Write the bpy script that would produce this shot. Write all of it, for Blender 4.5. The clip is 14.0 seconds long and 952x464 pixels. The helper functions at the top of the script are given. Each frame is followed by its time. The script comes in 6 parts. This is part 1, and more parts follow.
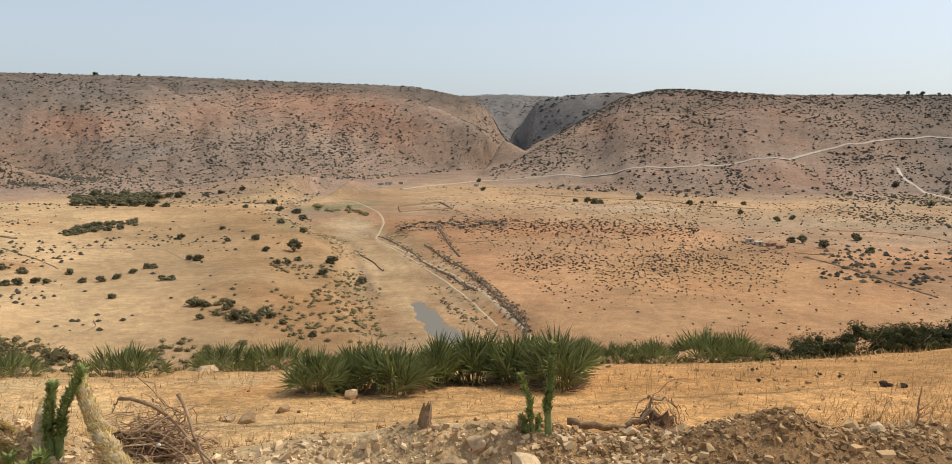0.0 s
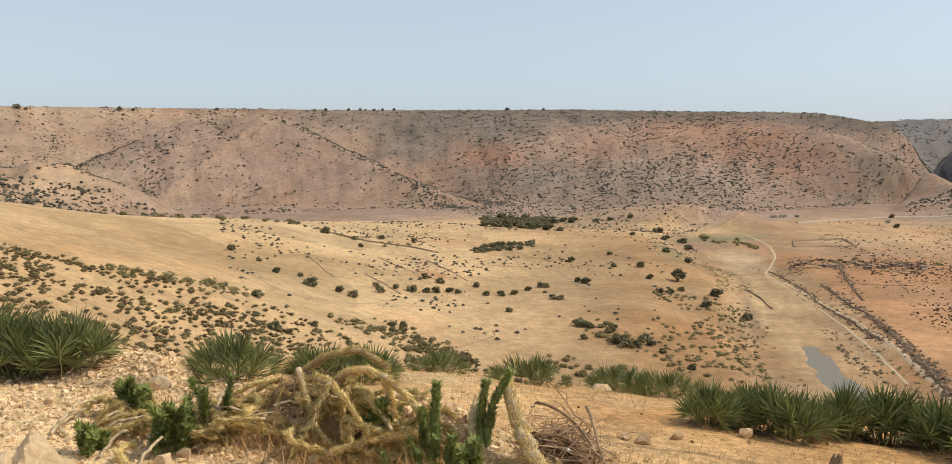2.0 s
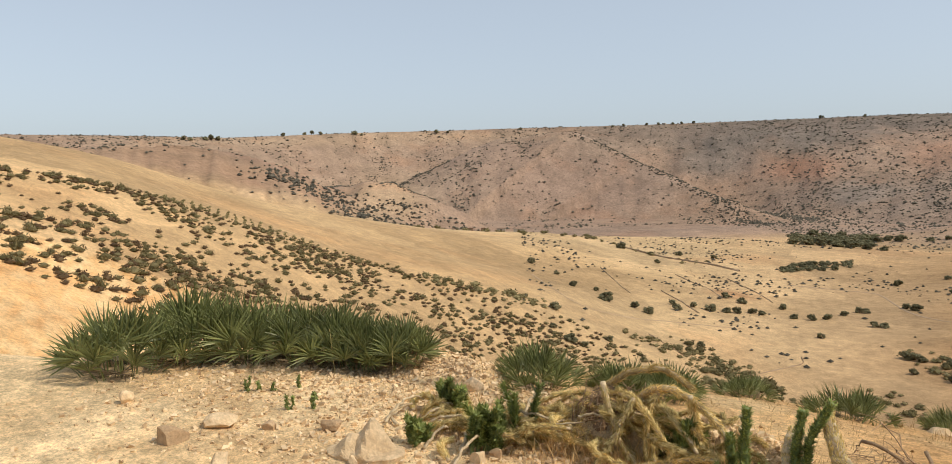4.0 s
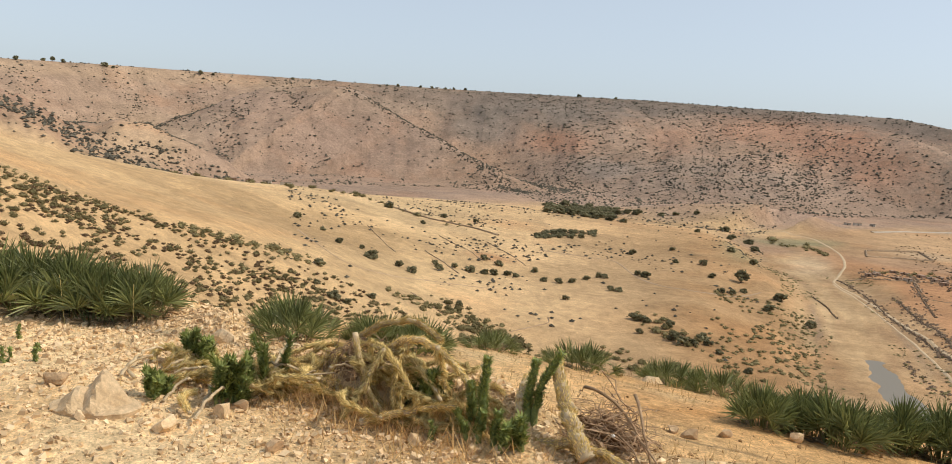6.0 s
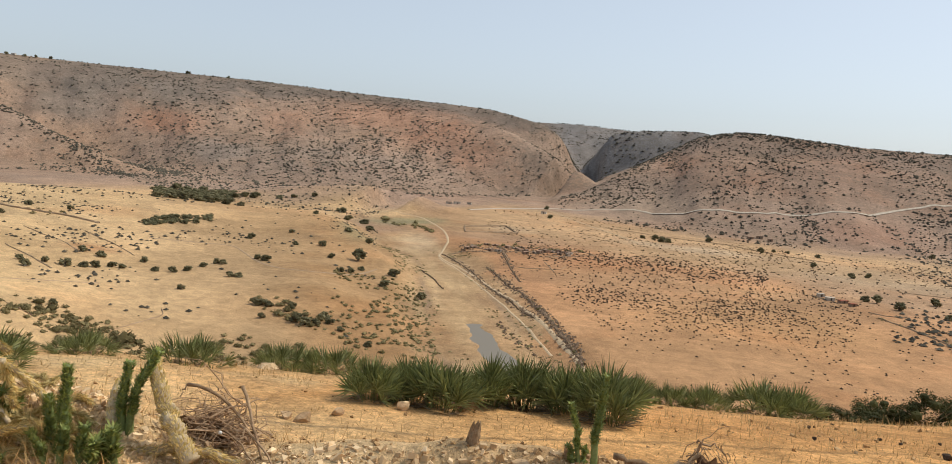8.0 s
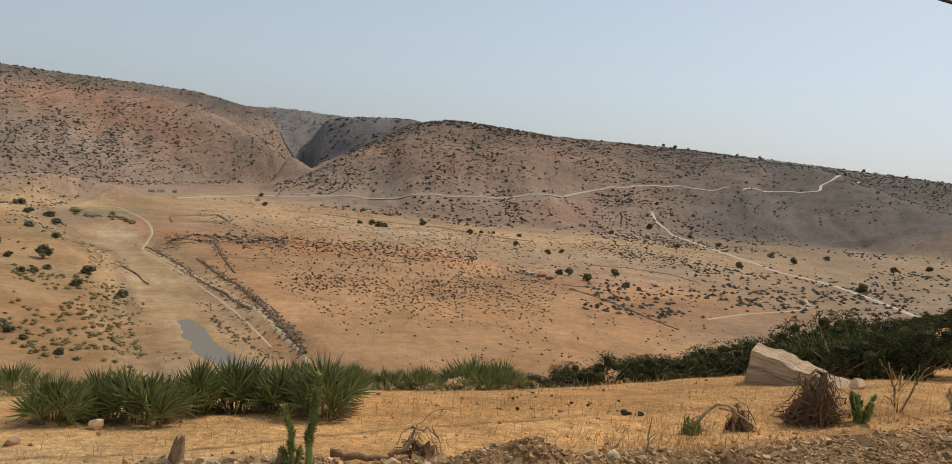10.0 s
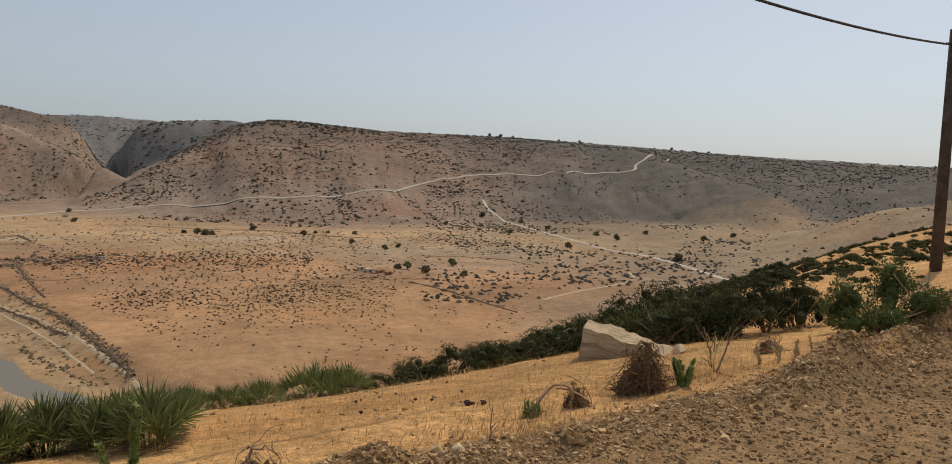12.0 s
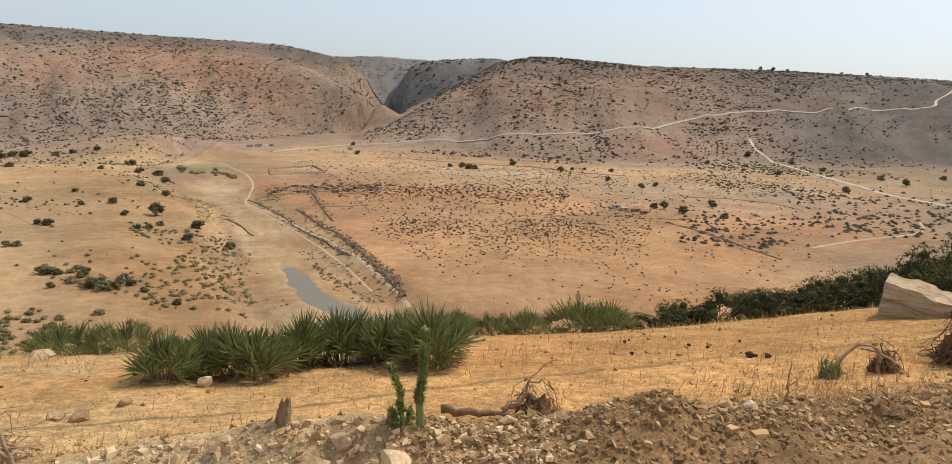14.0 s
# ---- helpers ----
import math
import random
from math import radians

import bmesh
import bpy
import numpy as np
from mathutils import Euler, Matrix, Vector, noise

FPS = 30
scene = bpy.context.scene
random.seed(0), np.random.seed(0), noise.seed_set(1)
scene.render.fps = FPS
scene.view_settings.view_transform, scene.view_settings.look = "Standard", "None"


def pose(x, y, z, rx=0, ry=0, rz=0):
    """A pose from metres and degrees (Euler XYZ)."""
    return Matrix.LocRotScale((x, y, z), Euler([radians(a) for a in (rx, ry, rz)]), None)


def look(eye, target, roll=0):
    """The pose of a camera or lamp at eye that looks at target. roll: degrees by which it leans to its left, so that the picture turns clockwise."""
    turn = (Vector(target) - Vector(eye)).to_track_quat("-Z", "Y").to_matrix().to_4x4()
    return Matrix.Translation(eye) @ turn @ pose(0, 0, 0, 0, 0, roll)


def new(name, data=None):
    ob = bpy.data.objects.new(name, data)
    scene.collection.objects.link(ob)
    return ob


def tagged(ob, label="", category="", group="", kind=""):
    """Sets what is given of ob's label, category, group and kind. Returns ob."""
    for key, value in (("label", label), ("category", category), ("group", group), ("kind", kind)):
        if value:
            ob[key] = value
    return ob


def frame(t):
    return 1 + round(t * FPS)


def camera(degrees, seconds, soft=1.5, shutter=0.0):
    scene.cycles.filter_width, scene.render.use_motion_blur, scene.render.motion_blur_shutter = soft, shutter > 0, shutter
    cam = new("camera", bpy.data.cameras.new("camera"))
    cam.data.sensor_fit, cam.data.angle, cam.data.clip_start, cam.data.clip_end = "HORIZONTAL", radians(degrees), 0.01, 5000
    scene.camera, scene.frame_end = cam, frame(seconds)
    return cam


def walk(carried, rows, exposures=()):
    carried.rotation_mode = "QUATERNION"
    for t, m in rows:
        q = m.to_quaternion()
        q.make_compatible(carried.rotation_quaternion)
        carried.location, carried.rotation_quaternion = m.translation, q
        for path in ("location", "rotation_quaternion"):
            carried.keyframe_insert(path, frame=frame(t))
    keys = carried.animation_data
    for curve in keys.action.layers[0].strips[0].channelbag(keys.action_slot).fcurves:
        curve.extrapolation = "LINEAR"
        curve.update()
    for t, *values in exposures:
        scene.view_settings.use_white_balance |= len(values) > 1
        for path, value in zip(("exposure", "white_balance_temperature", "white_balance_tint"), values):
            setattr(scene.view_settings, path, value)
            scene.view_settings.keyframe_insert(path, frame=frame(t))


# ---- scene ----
from itertools import accumulate

# ---------------------------------------------------------------- camera
cam = camera(62.6, 14.0, soft=0.9)
EYE = 1.6
PATH = [  # seconds, x, y, z, yaw, pitch, lean
    (0.0, 0.042, 0.125, 1.568, 0.04, -7.61, 0.10),
    (0.5, 0.028, 0.129, 1.558, 3.94, -7.40, 0.83),
    (1.0, 0.019, 0.057, 1.579, 12.23, -5.07, 0.18),
    (1.5, 0.014, -0.032, 1.581, 19.66, -6.74, 2.37),
    (2.0, -0.036, -0.047, 1.596, 27.86, -5.52, 0.04),
    (2.5, -0.040, -0.070, 1.607, 37.53, -5.15, -3.38),
    (3.0, -0.050, -0.082, 1.612, 43.40, -2.42, -3.36),
    (3.2, -0.056, -0.084, 1.613, 45.07, -2.29, -3.21),
    (4.2, -0.050, -0.120, 1.606, 49.60, -4.40, -0.80),
    (5.3, -0.024, -0.137, 1.595, 42.69, -6.78, 1.83),
    (5.5, -0.018, -0.129, 1.593, 39.34, -6.74, 2.19),
    (6.0, -0.010, -0.087, 1.579, 32.34, -6.90, 3.77),
    (6.5, 0.006, -0.067, 1.578, 26.34, -6.58, 3.24),
    (7.0, 0.008, -0.026, 1.575, 19.82, -5.85, 3.70),
    (7.5, 0.023, -0.004, 1.587, 11.01, -5.73, 4.15),
    (8.0, 0.034, 0.024, 1.584, 4.83, -6.06, 4.99),
    (8.5, 0.043, 0.027, 1.593, 0.77, -5.63, 6.47),
    (9.0, 0.047, 0.056, 1.600, -4.65, -5.82, 8.15),
    (9.2, 0.046, 0.054, 1.609, -6.34, -5.68, 7.62),
    (10.25, 0.095, 0.090, 1.625, -19.00, -5.20, 4.40),
    (11.3, 0.140, 0.112, 1.636, -26.46, -4.80, 1.85),
    (11.5, 0.134, 0.125, 1.639, -26.78, -4.38, 2.04),
    (12.0, 0.138, 0.126, 1.645, -27.74, -4.89, 1.97),
    (12.5, 0.115, 0.141, 1.644, -24.06, -5.93, 2.18),
    (13.0, 0.068, 0.141, 1.634, -16.86, -6.26, 2.55),
    (13.5, 0.039, 0.129, 1.622, -10.89, -8.16, 2.44),
    (13.9, 0.045, 0.160, 1.610, -10.05, -9.35, 1.95),
    (14.0, 0.080, 0.450, 1.575, -9.25, -10.05, 1.70),
]
walk(cam, [(t, pose(x, y, z, 90 + p, 0, yw) @ pose(0, 0, 0, 0, 0, ln)) for t, x, y, z, yw, p, ln in PATH],
     exposures=[(0.0, 0.08), (2.0, 0.13), (3.0, 0.04), (5.5, 0.12), (6.5, 0.17), (7.5, 0.12), (9.0, -0.05), (11.3, -0.40), (12.5, -0.34), (13.2, -0.14), (13.8, 0.0), (14.0, 0.13)])

# ---------------------------------------------------------------- light
SUN_AZ, SUN_EL = 62.0, 50.0          # degrees clockwise from +y, and above the horizon
world = bpy.data.worlds.new("sky")
scene.world = world
world.use_nodes = True
wn = world.node_tree.nodes
sky = wn.new("ShaderNodeTexSky")
sky.sky_type, sky.sun_disc = "NISHITA", False
sky.sun_elevation, sky.sun_rotation = radians(SUN_EL), radians(SUN_AZ)
sky.altitude, sky.air_density, sky.dust_density, sky.ozone_density = 300.0, 1.0, 1.9, 2.8
wn["Background"].inputs["Strength"].default_value = 0.108
dusty = wn.new("ShaderNodeHueSaturation")      # dust in the air greys the blue
dusty.inputs["Saturation"].default_value, dusty.inputs["Value"].default_value = 0.56, 1.24
world.node_tree.links.new(sky.outputs["Color"], dusty.inputs["Color"])
haze = wn.new("ShaderNodeMix")                 # and evens it out, all round
haze.data_type = "RGBA"
haze.inputs[0].default_value, haze.inputs[7].default_value = 0.45, (4.9, 5.8, 6.7, 1.0)
world.node_tree.links.new(dusty.outputs["Color"], haze.inputs[6])
world.node_tree.links.new(haze.outputs[2], wn["Background"].inputs["Color"])
sun = new("sun", bpy.data.lights.new("sun", "SUN"))
sun.data.energy, sun.data.angle, sun.data.color = 2.6, radians(0.7), (1.0, 0.895, 0.735)
_sx, _sy = math.sin(radians(SUN_AZ)) * math.cos(radians(SUN_EL)), math.cos(radians(SUN_AZ)) * math.cos(radians(SUN_EL))
sun.matrix_world = look((_sx * 50, _sy * 50, math.sin(radians(SUN_EL)) * 50), (0, 0, 0))


# ---------------------------------------------------------------- materials
def mat(name, rough=0.9, spec=0.2):
    m = bpy.data.materials.new(name)
    m.use_nodes = True
    b = m.node_tree.nodes["Principled BSDF"]
    b.inputs["Roughness"].default_value = rough
    b.inputs["Specular IOR Level"].default_value = spec
    return m, m.node_tree, b


def node(nt, kind, **values):
    n = nt.nodes.new(kind)
    for k, v in values.items():
        n.inputs[k.replace("_", " ")].default_value = v
    return n


def noise_tex(nt, coord, scale, detail=4.0, rough=0.6):
    n = node(nt, "ShaderNodeTexNoise", Scale=scale, Detail=detail, Roughness=rough)
    nt.links.new(coord, n.inputs["Vector"])
    return n.outputs["Fac"]


def remap(nt, fac, a, b, lo, hi):
    n = node(nt, "ShaderNodeMapRange")
    for i, v in enumerate((a, b, lo, hi)):
        n.inputs[i + 1].default_value = v
    nt.links.new(fac, n.inputs[0])
    return n.outputs[0]


def mix(nt, fac, a, b, blend="MIX"):
    n = nt.nodes.new("ShaderNodeMix")
    n.data_type, n.blend_type = "RGBA", blend
    for sock, v in ((n.inputs[0], fac), (n.inputs[6], a), (n.inputs[7], b)):
        if hasattr(v, "links"):
            nt.links.new(v, sock)
        else:
            sock.default_value = v if not isinstance(v, tuple) else (*v, 1.0)
    return n.outputs[2]


def bump(nt, b, height, strength, distance):
    n = node(nt, "ShaderNodeBump", Strength=strength, Distance=distance)
    nt.links.new(height, n.inputs["Height"])
    nt.links.new(n.outputs["Normal"], b.inputs["Normal"])


def surface(name, dark, light, scale, rough=0.9, spec=0.2, bump_size=0.01, fine=6.0, vary=0.25, lo=0.3, hi=0.7, bump_strength=0.6):
    """A two-tone mottled surface with fine relief; pieces differ from each other a little."""
    m, nt, b = mat(name, rough, spec)
    coord = node(nt, "ShaderNodeNewGeometry").outputs["Position"]
    big = remap(nt, noise_tex(nt, coord, scale, 5), lo, hi, 0, 1)
    col = mix(nt, big, dark, light)
    small = noise_tex(nt, coord, scale * fine, 5, 0.7)
    col = mix(nt, 1.0, col, mix(nt, remap(nt, small, 0.3, 0.7, 0, 1), (1 - vary,) * 3, (1 + vary,) * 3), "MULTIPLY")
    info = nt.nodes.new("ShaderNodeObjectInfo")
    tone = node(nt, "ShaderNodeHueSaturation", Fac=1.0)
    nt.links.new(remap(nt, info.outputs["Random"], 0, 1, 0.82, 1.15), tone.inputs["Value"])
    nt.links.new(col, tone.inputs["Color"])
    nt.links.new(tone.outputs["Color"], b.inputs["Base Color"])
    bump(nt, b, small, bump_strength, bump_size)
    return m


def leafy(name, dark, light, rough=0.65, spec=0.3, thin=0.0):
    """Foliage: each leaf or clump of its own shade; thin: the share of light that passes through a blade."""
    m, nt, b = mat(name, rough, spec)
    geo = node(nt, "ShaderNodeNewGeometry")
    info = nt.nodes.new("ShaderNodeObjectInfo")
    col = mix(nt, geo.outputs["Random Per Island"], dark, light)
    tone = node(nt, "ShaderNodeHueSaturation", Fac=1.0)
    nt.links.new(remap(nt, info.outputs["Random"], 0, 1, 0.75, 1.25), tone.inputs["Value"])
    n2 = noise_tex(nt, geo.outputs["Position"], 9.0, 3)
    col = mix(nt, 1.0, col, mix(nt, n2, (0.7, 0.7, 0.7), (1.3, 1.3, 1.3)), "MULTIPLY")
    nt.links.new(col, tone.inputs["Color"])
    nt.links.new(tone.outputs["Color"], b.inputs["Base Color"])
    if thin:
        through_leaf, both = nt.nodes.new("ShaderNodeBsdfTranslucent"), node(nt, "ShaderNodeMixShader", Fac=thin)
        nt.links.new(tone.outputs["Color"], through_leaf.inputs["Color"])
        nt.links.new(b.outputs[0], both.inputs[1])
        nt.links.new(through_leaf.outputs[0], both.inputs[2])
        nt.links.new(both.outputs[0], nt.nodes["Material Output"].inputs["Surface"])
    return m


def ground_material():
    m, nt, b = mat("dry_earth", 0.95, 0.1)
    coord = node(nt, "ShaderNodeNewGeometry").outputs["Position"]
    zone = nt.nodes.new("ShaderNodeVertexColor")
    zone.layer_name = "soil_and_haze"
    col = zone.outputs["Color"]
    for scale, a, c in ((0.004, 0.88, 1.12), (0.03, 0.86, 1.14), (0.22, 0.86, 1.13), (1.6, 0.84, 1.15), (5.0, 0.86, 1.13), (17.0, 0.78, 1.20), (60.0, 0.76, 1.22)):
        f = remap(nt, noise_tex(nt, coord, scale, 6, 0.62), 0.37, 0.63, a, c)
        comb = nt.nodes.new("ShaderNodeCombineColor")
        for i in range(3):
            nt.links.new(f, comb.inputs[i])
        col = mix(nt, 1.0, col, comb.outputs[0], "MULTIPLY")
    # rusty earth showing through, and straw bleached pale
    rust = remap(nt, noise_tex(nt, coord, 0.011, 5, 0.6), 0.52, 0.68, 0, 0.35)
    col = mix(nt, rust, col, mix(nt, 1.0, col, (1.12, 0.86, 0.70), "MULTIPLY"))
    pale = remap(nt, noise_tex(nt, coord, 0.9, 5, 0.7), 0.55, 0.75, 0, 0.25)
    col = mix(nt, pale, col, mix(nt, 1.0, col, (1.25, 1.2, 1.1), "MULTIPLY"))
    # low scrub and tussocks too small to build, where the land carries them
    for scale, lo, hi, much in ((0.13, 0.50, 0.60, 0.55), (0.42, 0.52, 0.60, 0.50)):
        spots = remap(nt, noise_tex(nt, coord, scale, 4, 0.65), lo, hi, 0, much)
        hide = nt.nodes.new("ShaderNodeMath")
        hide.operation = "MULTIPLY"
        nt.links.new(spots, hide.inputs[0])
        nt.links.new(zone.outputs["Alpha"], hide.inputs[1])
        col = mix(nt, hide.outputs[0], col, (0.15, 0.13, 0.10))
    nt.links.new(col, b.inputs["Base Color"])
    h = noise_tex(nt, coord, 16.0, 7, 0.7)
    h2 = noise_tex(nt, coord, 0.15, 6, 0.7)
    add = nt.nodes.new("ShaderNodeMath")
    add.operation = "MULTIPLY_ADD"
    nt.links.new(h2, add.inputs[0])
    add.inputs[1].default_value = 12.0
    nt.links.new(h, add.inputs[2])
    bump(nt, b, add.outputs[0], 0.9, 0.03)
    return m


GROUND = ground_material()
SCRUB_FAR = leafy("far_scrub", (0.066, 0.060, 0.046), (0.145, 0.128, 0.096), 0.9, 0.05)
SCRUB = leafy("scrub_leaves", (0.12, 0.10, 0.045), (0.30, 0.25, 0.125), 0.85, 0.05, 0.15)
SCRUB_DRY = leafy("dry_scrub", (0.095, 0.062, 0.034), (0.18, 0.12, 0.065), 0.9, 0.1)
THORN = leafy("thorn_scrub", (0.055, 0.040, 0.028), (0.12, 0.085, 0.055), 0.9, 0.1)
TREE_LEAF = leafy("tree_leaves", (0.10, 0.095, 0.050), (0.23, 0.21, 0.12), 0.8, 0.05, 0.15)
ROAD = surface("track_dust", (0.44, 0.32, 0.195), (0.54, 0.41, 0.26), 0.3, bump_size=0.03)
ROAD_PALE = surface("pale_road", (0.52, 0.43, 0.33), (0.68, 0.58, 0.46), 0.3, bump_size=0.03)
WALL_STONE = surface("field_stone", (0.30, 0.21, 0.13), (0.46, 0.33, 0.21), 0.5, bump_size=0.05)
BARK = surface("bark", (0.07, 0.05, 0.035), (0.15, 0.11, 0.08), 6.0)


# ---------------------------------------------------------------- lie of the land
_rng = np.random.RandomState(7)
_perm = _rng.permutation(4096)
_vals = _rng.rand(4096)


def vnoise(x, y):
    xi, yi = np.floor(x).astype(np.int64), np.floor(y).astype(np.int64)
    fx, fy = x - xi, y - yi
    fx, fy = fx * fx * (3 - 2 * fx), fy * fy * (3 - 2 * fy)

    def h(i, j):
        return _vals[_perm[(_perm[i & 4095] + j) & 4095]]

    a, b_ = h(xi, yi) * (1 - fx) + h(xi + 1, yi) * fx, h(xi, yi + 1) * (1 - fx) + h(xi + 1, yi + 1) * fx
    return a * (1 - fy) + b_ * fy


def fbm(x, y, size, octaves=4):
    out, amp, tot = 0.0, 1.0, 0.0
    for k in range(octaves):
        out = out + amp * vnoise(x / size * 2**k + 17.3 * k, y / size * 2**k - 9.1 * k)
        tot += amp
        amp *= 0.5
    return out / tot * 2 - 1


def at(az, r, z):
    """A place by its bearing, its distance and its height."""
    return (r * math.sin(radians(az)), r * math.cos(radians(az)), z)


def seen_at(az, r, el):
    return at(az, r, EYE + r * math.tan(radians(el)))


def along(x, y, pts):
    """Distance from a line of points, the line's own height there, its side (+1 left of it) and how far along it is."""
    best, zz, side, s = np.full(np.shape(x), 1e9), np.zeros(np.shape(x)), np.ones(np.shape(x)), np.zeros(np.shape(x))
    run = 0.0
    for (ax, ay, az_), (bx, by, bz) in zip(pts[:-1], pts[1:]):
        dx, dy = bx - ax, by - ay
        length = math.hypot(dx, dy)
        t = np.clip(((x - ax) * dx + (y - ay) * dy) / length**2, 0, 1)
        d = np.hypot(x - ax - t * dx, y - ay - t * dy)
        near = d < best
        best = np.where(near, d, best)
        zz = np.where(near, az_ + t * (bz - az_), zz)
        side = np.where(near, np.sign(dx * (y - ay) - dy * (x - ax)), side)
        s = np.where(near, run + t * length, s)
        run += length
    return best, zz, side, s


def ridge(x, y, pts, left, right, soft):
    d, zz, side, s = along(x, y, pts)
    if not isinstance(right, float):      # the fall changes along the crest
        runs = [0.0, *accumulate(math.hypot(q[0] - p[0], q[1] - p[1]) for p, q in zip(pts[:-1], pts[1:]))]
        right = np.interp(s, runs, right)
    slope = np.where(side > 0, left, right)
    return zz - slope * (np.sqrt(d * d + soft * soft) - soft)


def smax(a, b, k):
    return 0.5 * (a + b + np.sqrt((a - b) ** 2 + k * k))


_eased = {}


def knots(az, table, ease=1.2):
    """The table's values at a bearing, eased so that no crease shows where its rows meet."""
    grid = np.arange(-180, 180.01, 0.1)
    if (id(table), ease) not in _eased:
        a = np.array(table, float)
        kern = np.exp(-0.5 * (np.arange(-60, 61) * 0.1 / ease) ** 2)
        _eased[id(table), ease] = [np.convolve(np.pad(np.interp(grid, a[:, 0], a[:, k]), 60, mode="edge"), kern / kern.sum(), "valid") for k in range(1, a.shape[1])]
    return [np.interp(az, grid, v) for v in _eased[id(table), ease]]


# our own hill, all round: bearing, terrace edge, end of the gentle slope, sight angle there, slope beyond
HILL = [(-180, 6, 20, 4, -0.12), (-110, 7, 20, 4, -0.12), (-90, 7.6, 9, -9, 0.30), (-75, 7.6, 9, -12.5, 0.45), (-51, 6.8, 8, -15.5, 0.45),
        (-30, 7.8, 9, -17.0, 0.45), (-19, 8.2, 9.4, -17.2, 0.45), (0, 8.6, 9.8, -17.2, 0.45), (20, 9.2, 11, -16.4, 0.45), (30, 9.6, 18, -14.4, 0.45),
        (35.6, 10, 32, -12.4, 0.45), (42, 9.5, 58, -9.3, 0.45), (47, 9, 72, -7.4, 0.45), (53, 10, 90, -4.7, 0.42), (56.5, 10.8, 100, -3.3, 0.4), (60, 11.5, 106, -2.2, 0.38), (70, 13, 130, -0.6, 0.3),
        (85, 12, 100, 1, 0.0), (110, 7, 20, 4, -0.12), (180, 6, 20, 4, -0.12)]
# tablelands: bearing, foot, rim, sight angle of the rim
TABLE_LEFT = [(-180, 900, 1300, 3), (-100, 850, 1350, 3.0), (-74, 950, 1500, 2.95), (-67, 1100, 1580, 2.8), (-58, 1330, 1700, 3.1), (-52, 1400, 1750, 3.18), (-45, 1400, 1800, 3.27), (-34, 1500, 1850, 3.3), (-30, 1440, 1850, 3.31), (-25, 1230, 1850, 3.33),
              (-21, 1150, 1850, 3.34), (-12, 1130, 1850, 3.1), (-8, 1170, 1820, 3.02), (-4.7, 1250, 1780, 2.9), (-2.5, 1340, 1730, 2.52), (-0.6, 1400, 1700, 2.1), (0.4, 1440, 1690, 1.6),
              (1.1, 1470, 1690, 0.9), (1.7, 1500, 1680, -0.6), (2.4, 1540, 1680, -1.5), (3.4, 1570, 1680, -2.4), (4.5, 1600, 1700, -3.2), (6, 1600, 1700, -6), (180, 1600, 1700, -9)]
TABLE_RIGHT = [(-180, 1100, 1300, -9), (-3, 1100, 1300, -9), (-1.5, 1080, 1250, -4), (0.4, 1060, 1250, -3.3), (3.0, 1030, 1330, -2.3), (4.7, 1010, 1370, -1.3), (6.8, 995, 1430, 0.05), (8.8, 975, 1490, 1.2),
               (10.4, 955, 1500, 2.15), (13, 935, 1500, 2.65), (15.1, 925, 1510, 2.6), (18, 910, 1520, 2.4), (21, 920, 1550, 2.18), (29, 1000, 1700, 2.08), (36, 1100, 1800, 1.8),
               (41, 1150, 1850, 1.53), (45, 1180, 1850, 1.3), (50, 1200, 1850, 1.09), (57, 1200, 1800, 0.85), (75, 1100, 1700, 0.5), (120, 900, 1500, 2), (180, 900, 1300, 3)]
TABLE_FAR = [(-180, 2600, 3300, 1.5), (-10, 2600, 3300, 2.1), (-0.5, 2600, 3300, 2.3), (2, 2500, 3300, 2.36), (6, 2500, 3300, 2.18), (9, 2500, 3300, 1.9), (16, 2500, 3300, 1.2), (30, 2500, 3300, 0.3), (180, 2500, 3300, 0.5)]
CLIFF = [(-180, 1950, 2000, -9), (1.8, 1930, 1990, -4), (2.4, 1930, 1990, -0.8), (3.0, 1925, 1990, -0.2), (3.4, 1920, 1995, 0.5), (3.9, 1905, 2000, 1.5), (4.3, 1890, 2010, 1.85), (6.4, 1850, 2030, 2.25), (8.6, 1820, 2050, 2.38), (10.5, 1800, 2050, 2.45),
         (14, 1800, 2050, 1.5), (18, 1800, 2050, -4), (180, 1800, 2050, -9)]

RIDGES = [  # crest points, fall to the left and right of its run, roundness
    ([seen_at(*p) for p in ((-46.9, 1560, 2.6), (-42.1, 1500, 2.9), (-37.5, 1420, 0.5), (-33.2, 1330, -1.5), (-26.4, 1180, -4.0))], 0.46, 0.44, 22),
    ([seen_at(*p) for p in ((-85, 640, 2.0), (-73.6, 680, 2.0), (-68.5, 720, 2.0), (-63.8, 760, 1.1), (-59.9, 800, -1.1), (-57, 820, -3.1))], 0.35, 0.35, 30),
    ([seen_at(*p) for p in ((-63, 980, -0.4), (-59.5, 960, -0.6), (-55.8, 930, -0.4), (-52.4, 900, -1.9), (-49.8, 880, -3.8))], 0.35, 0.30, 40),
]
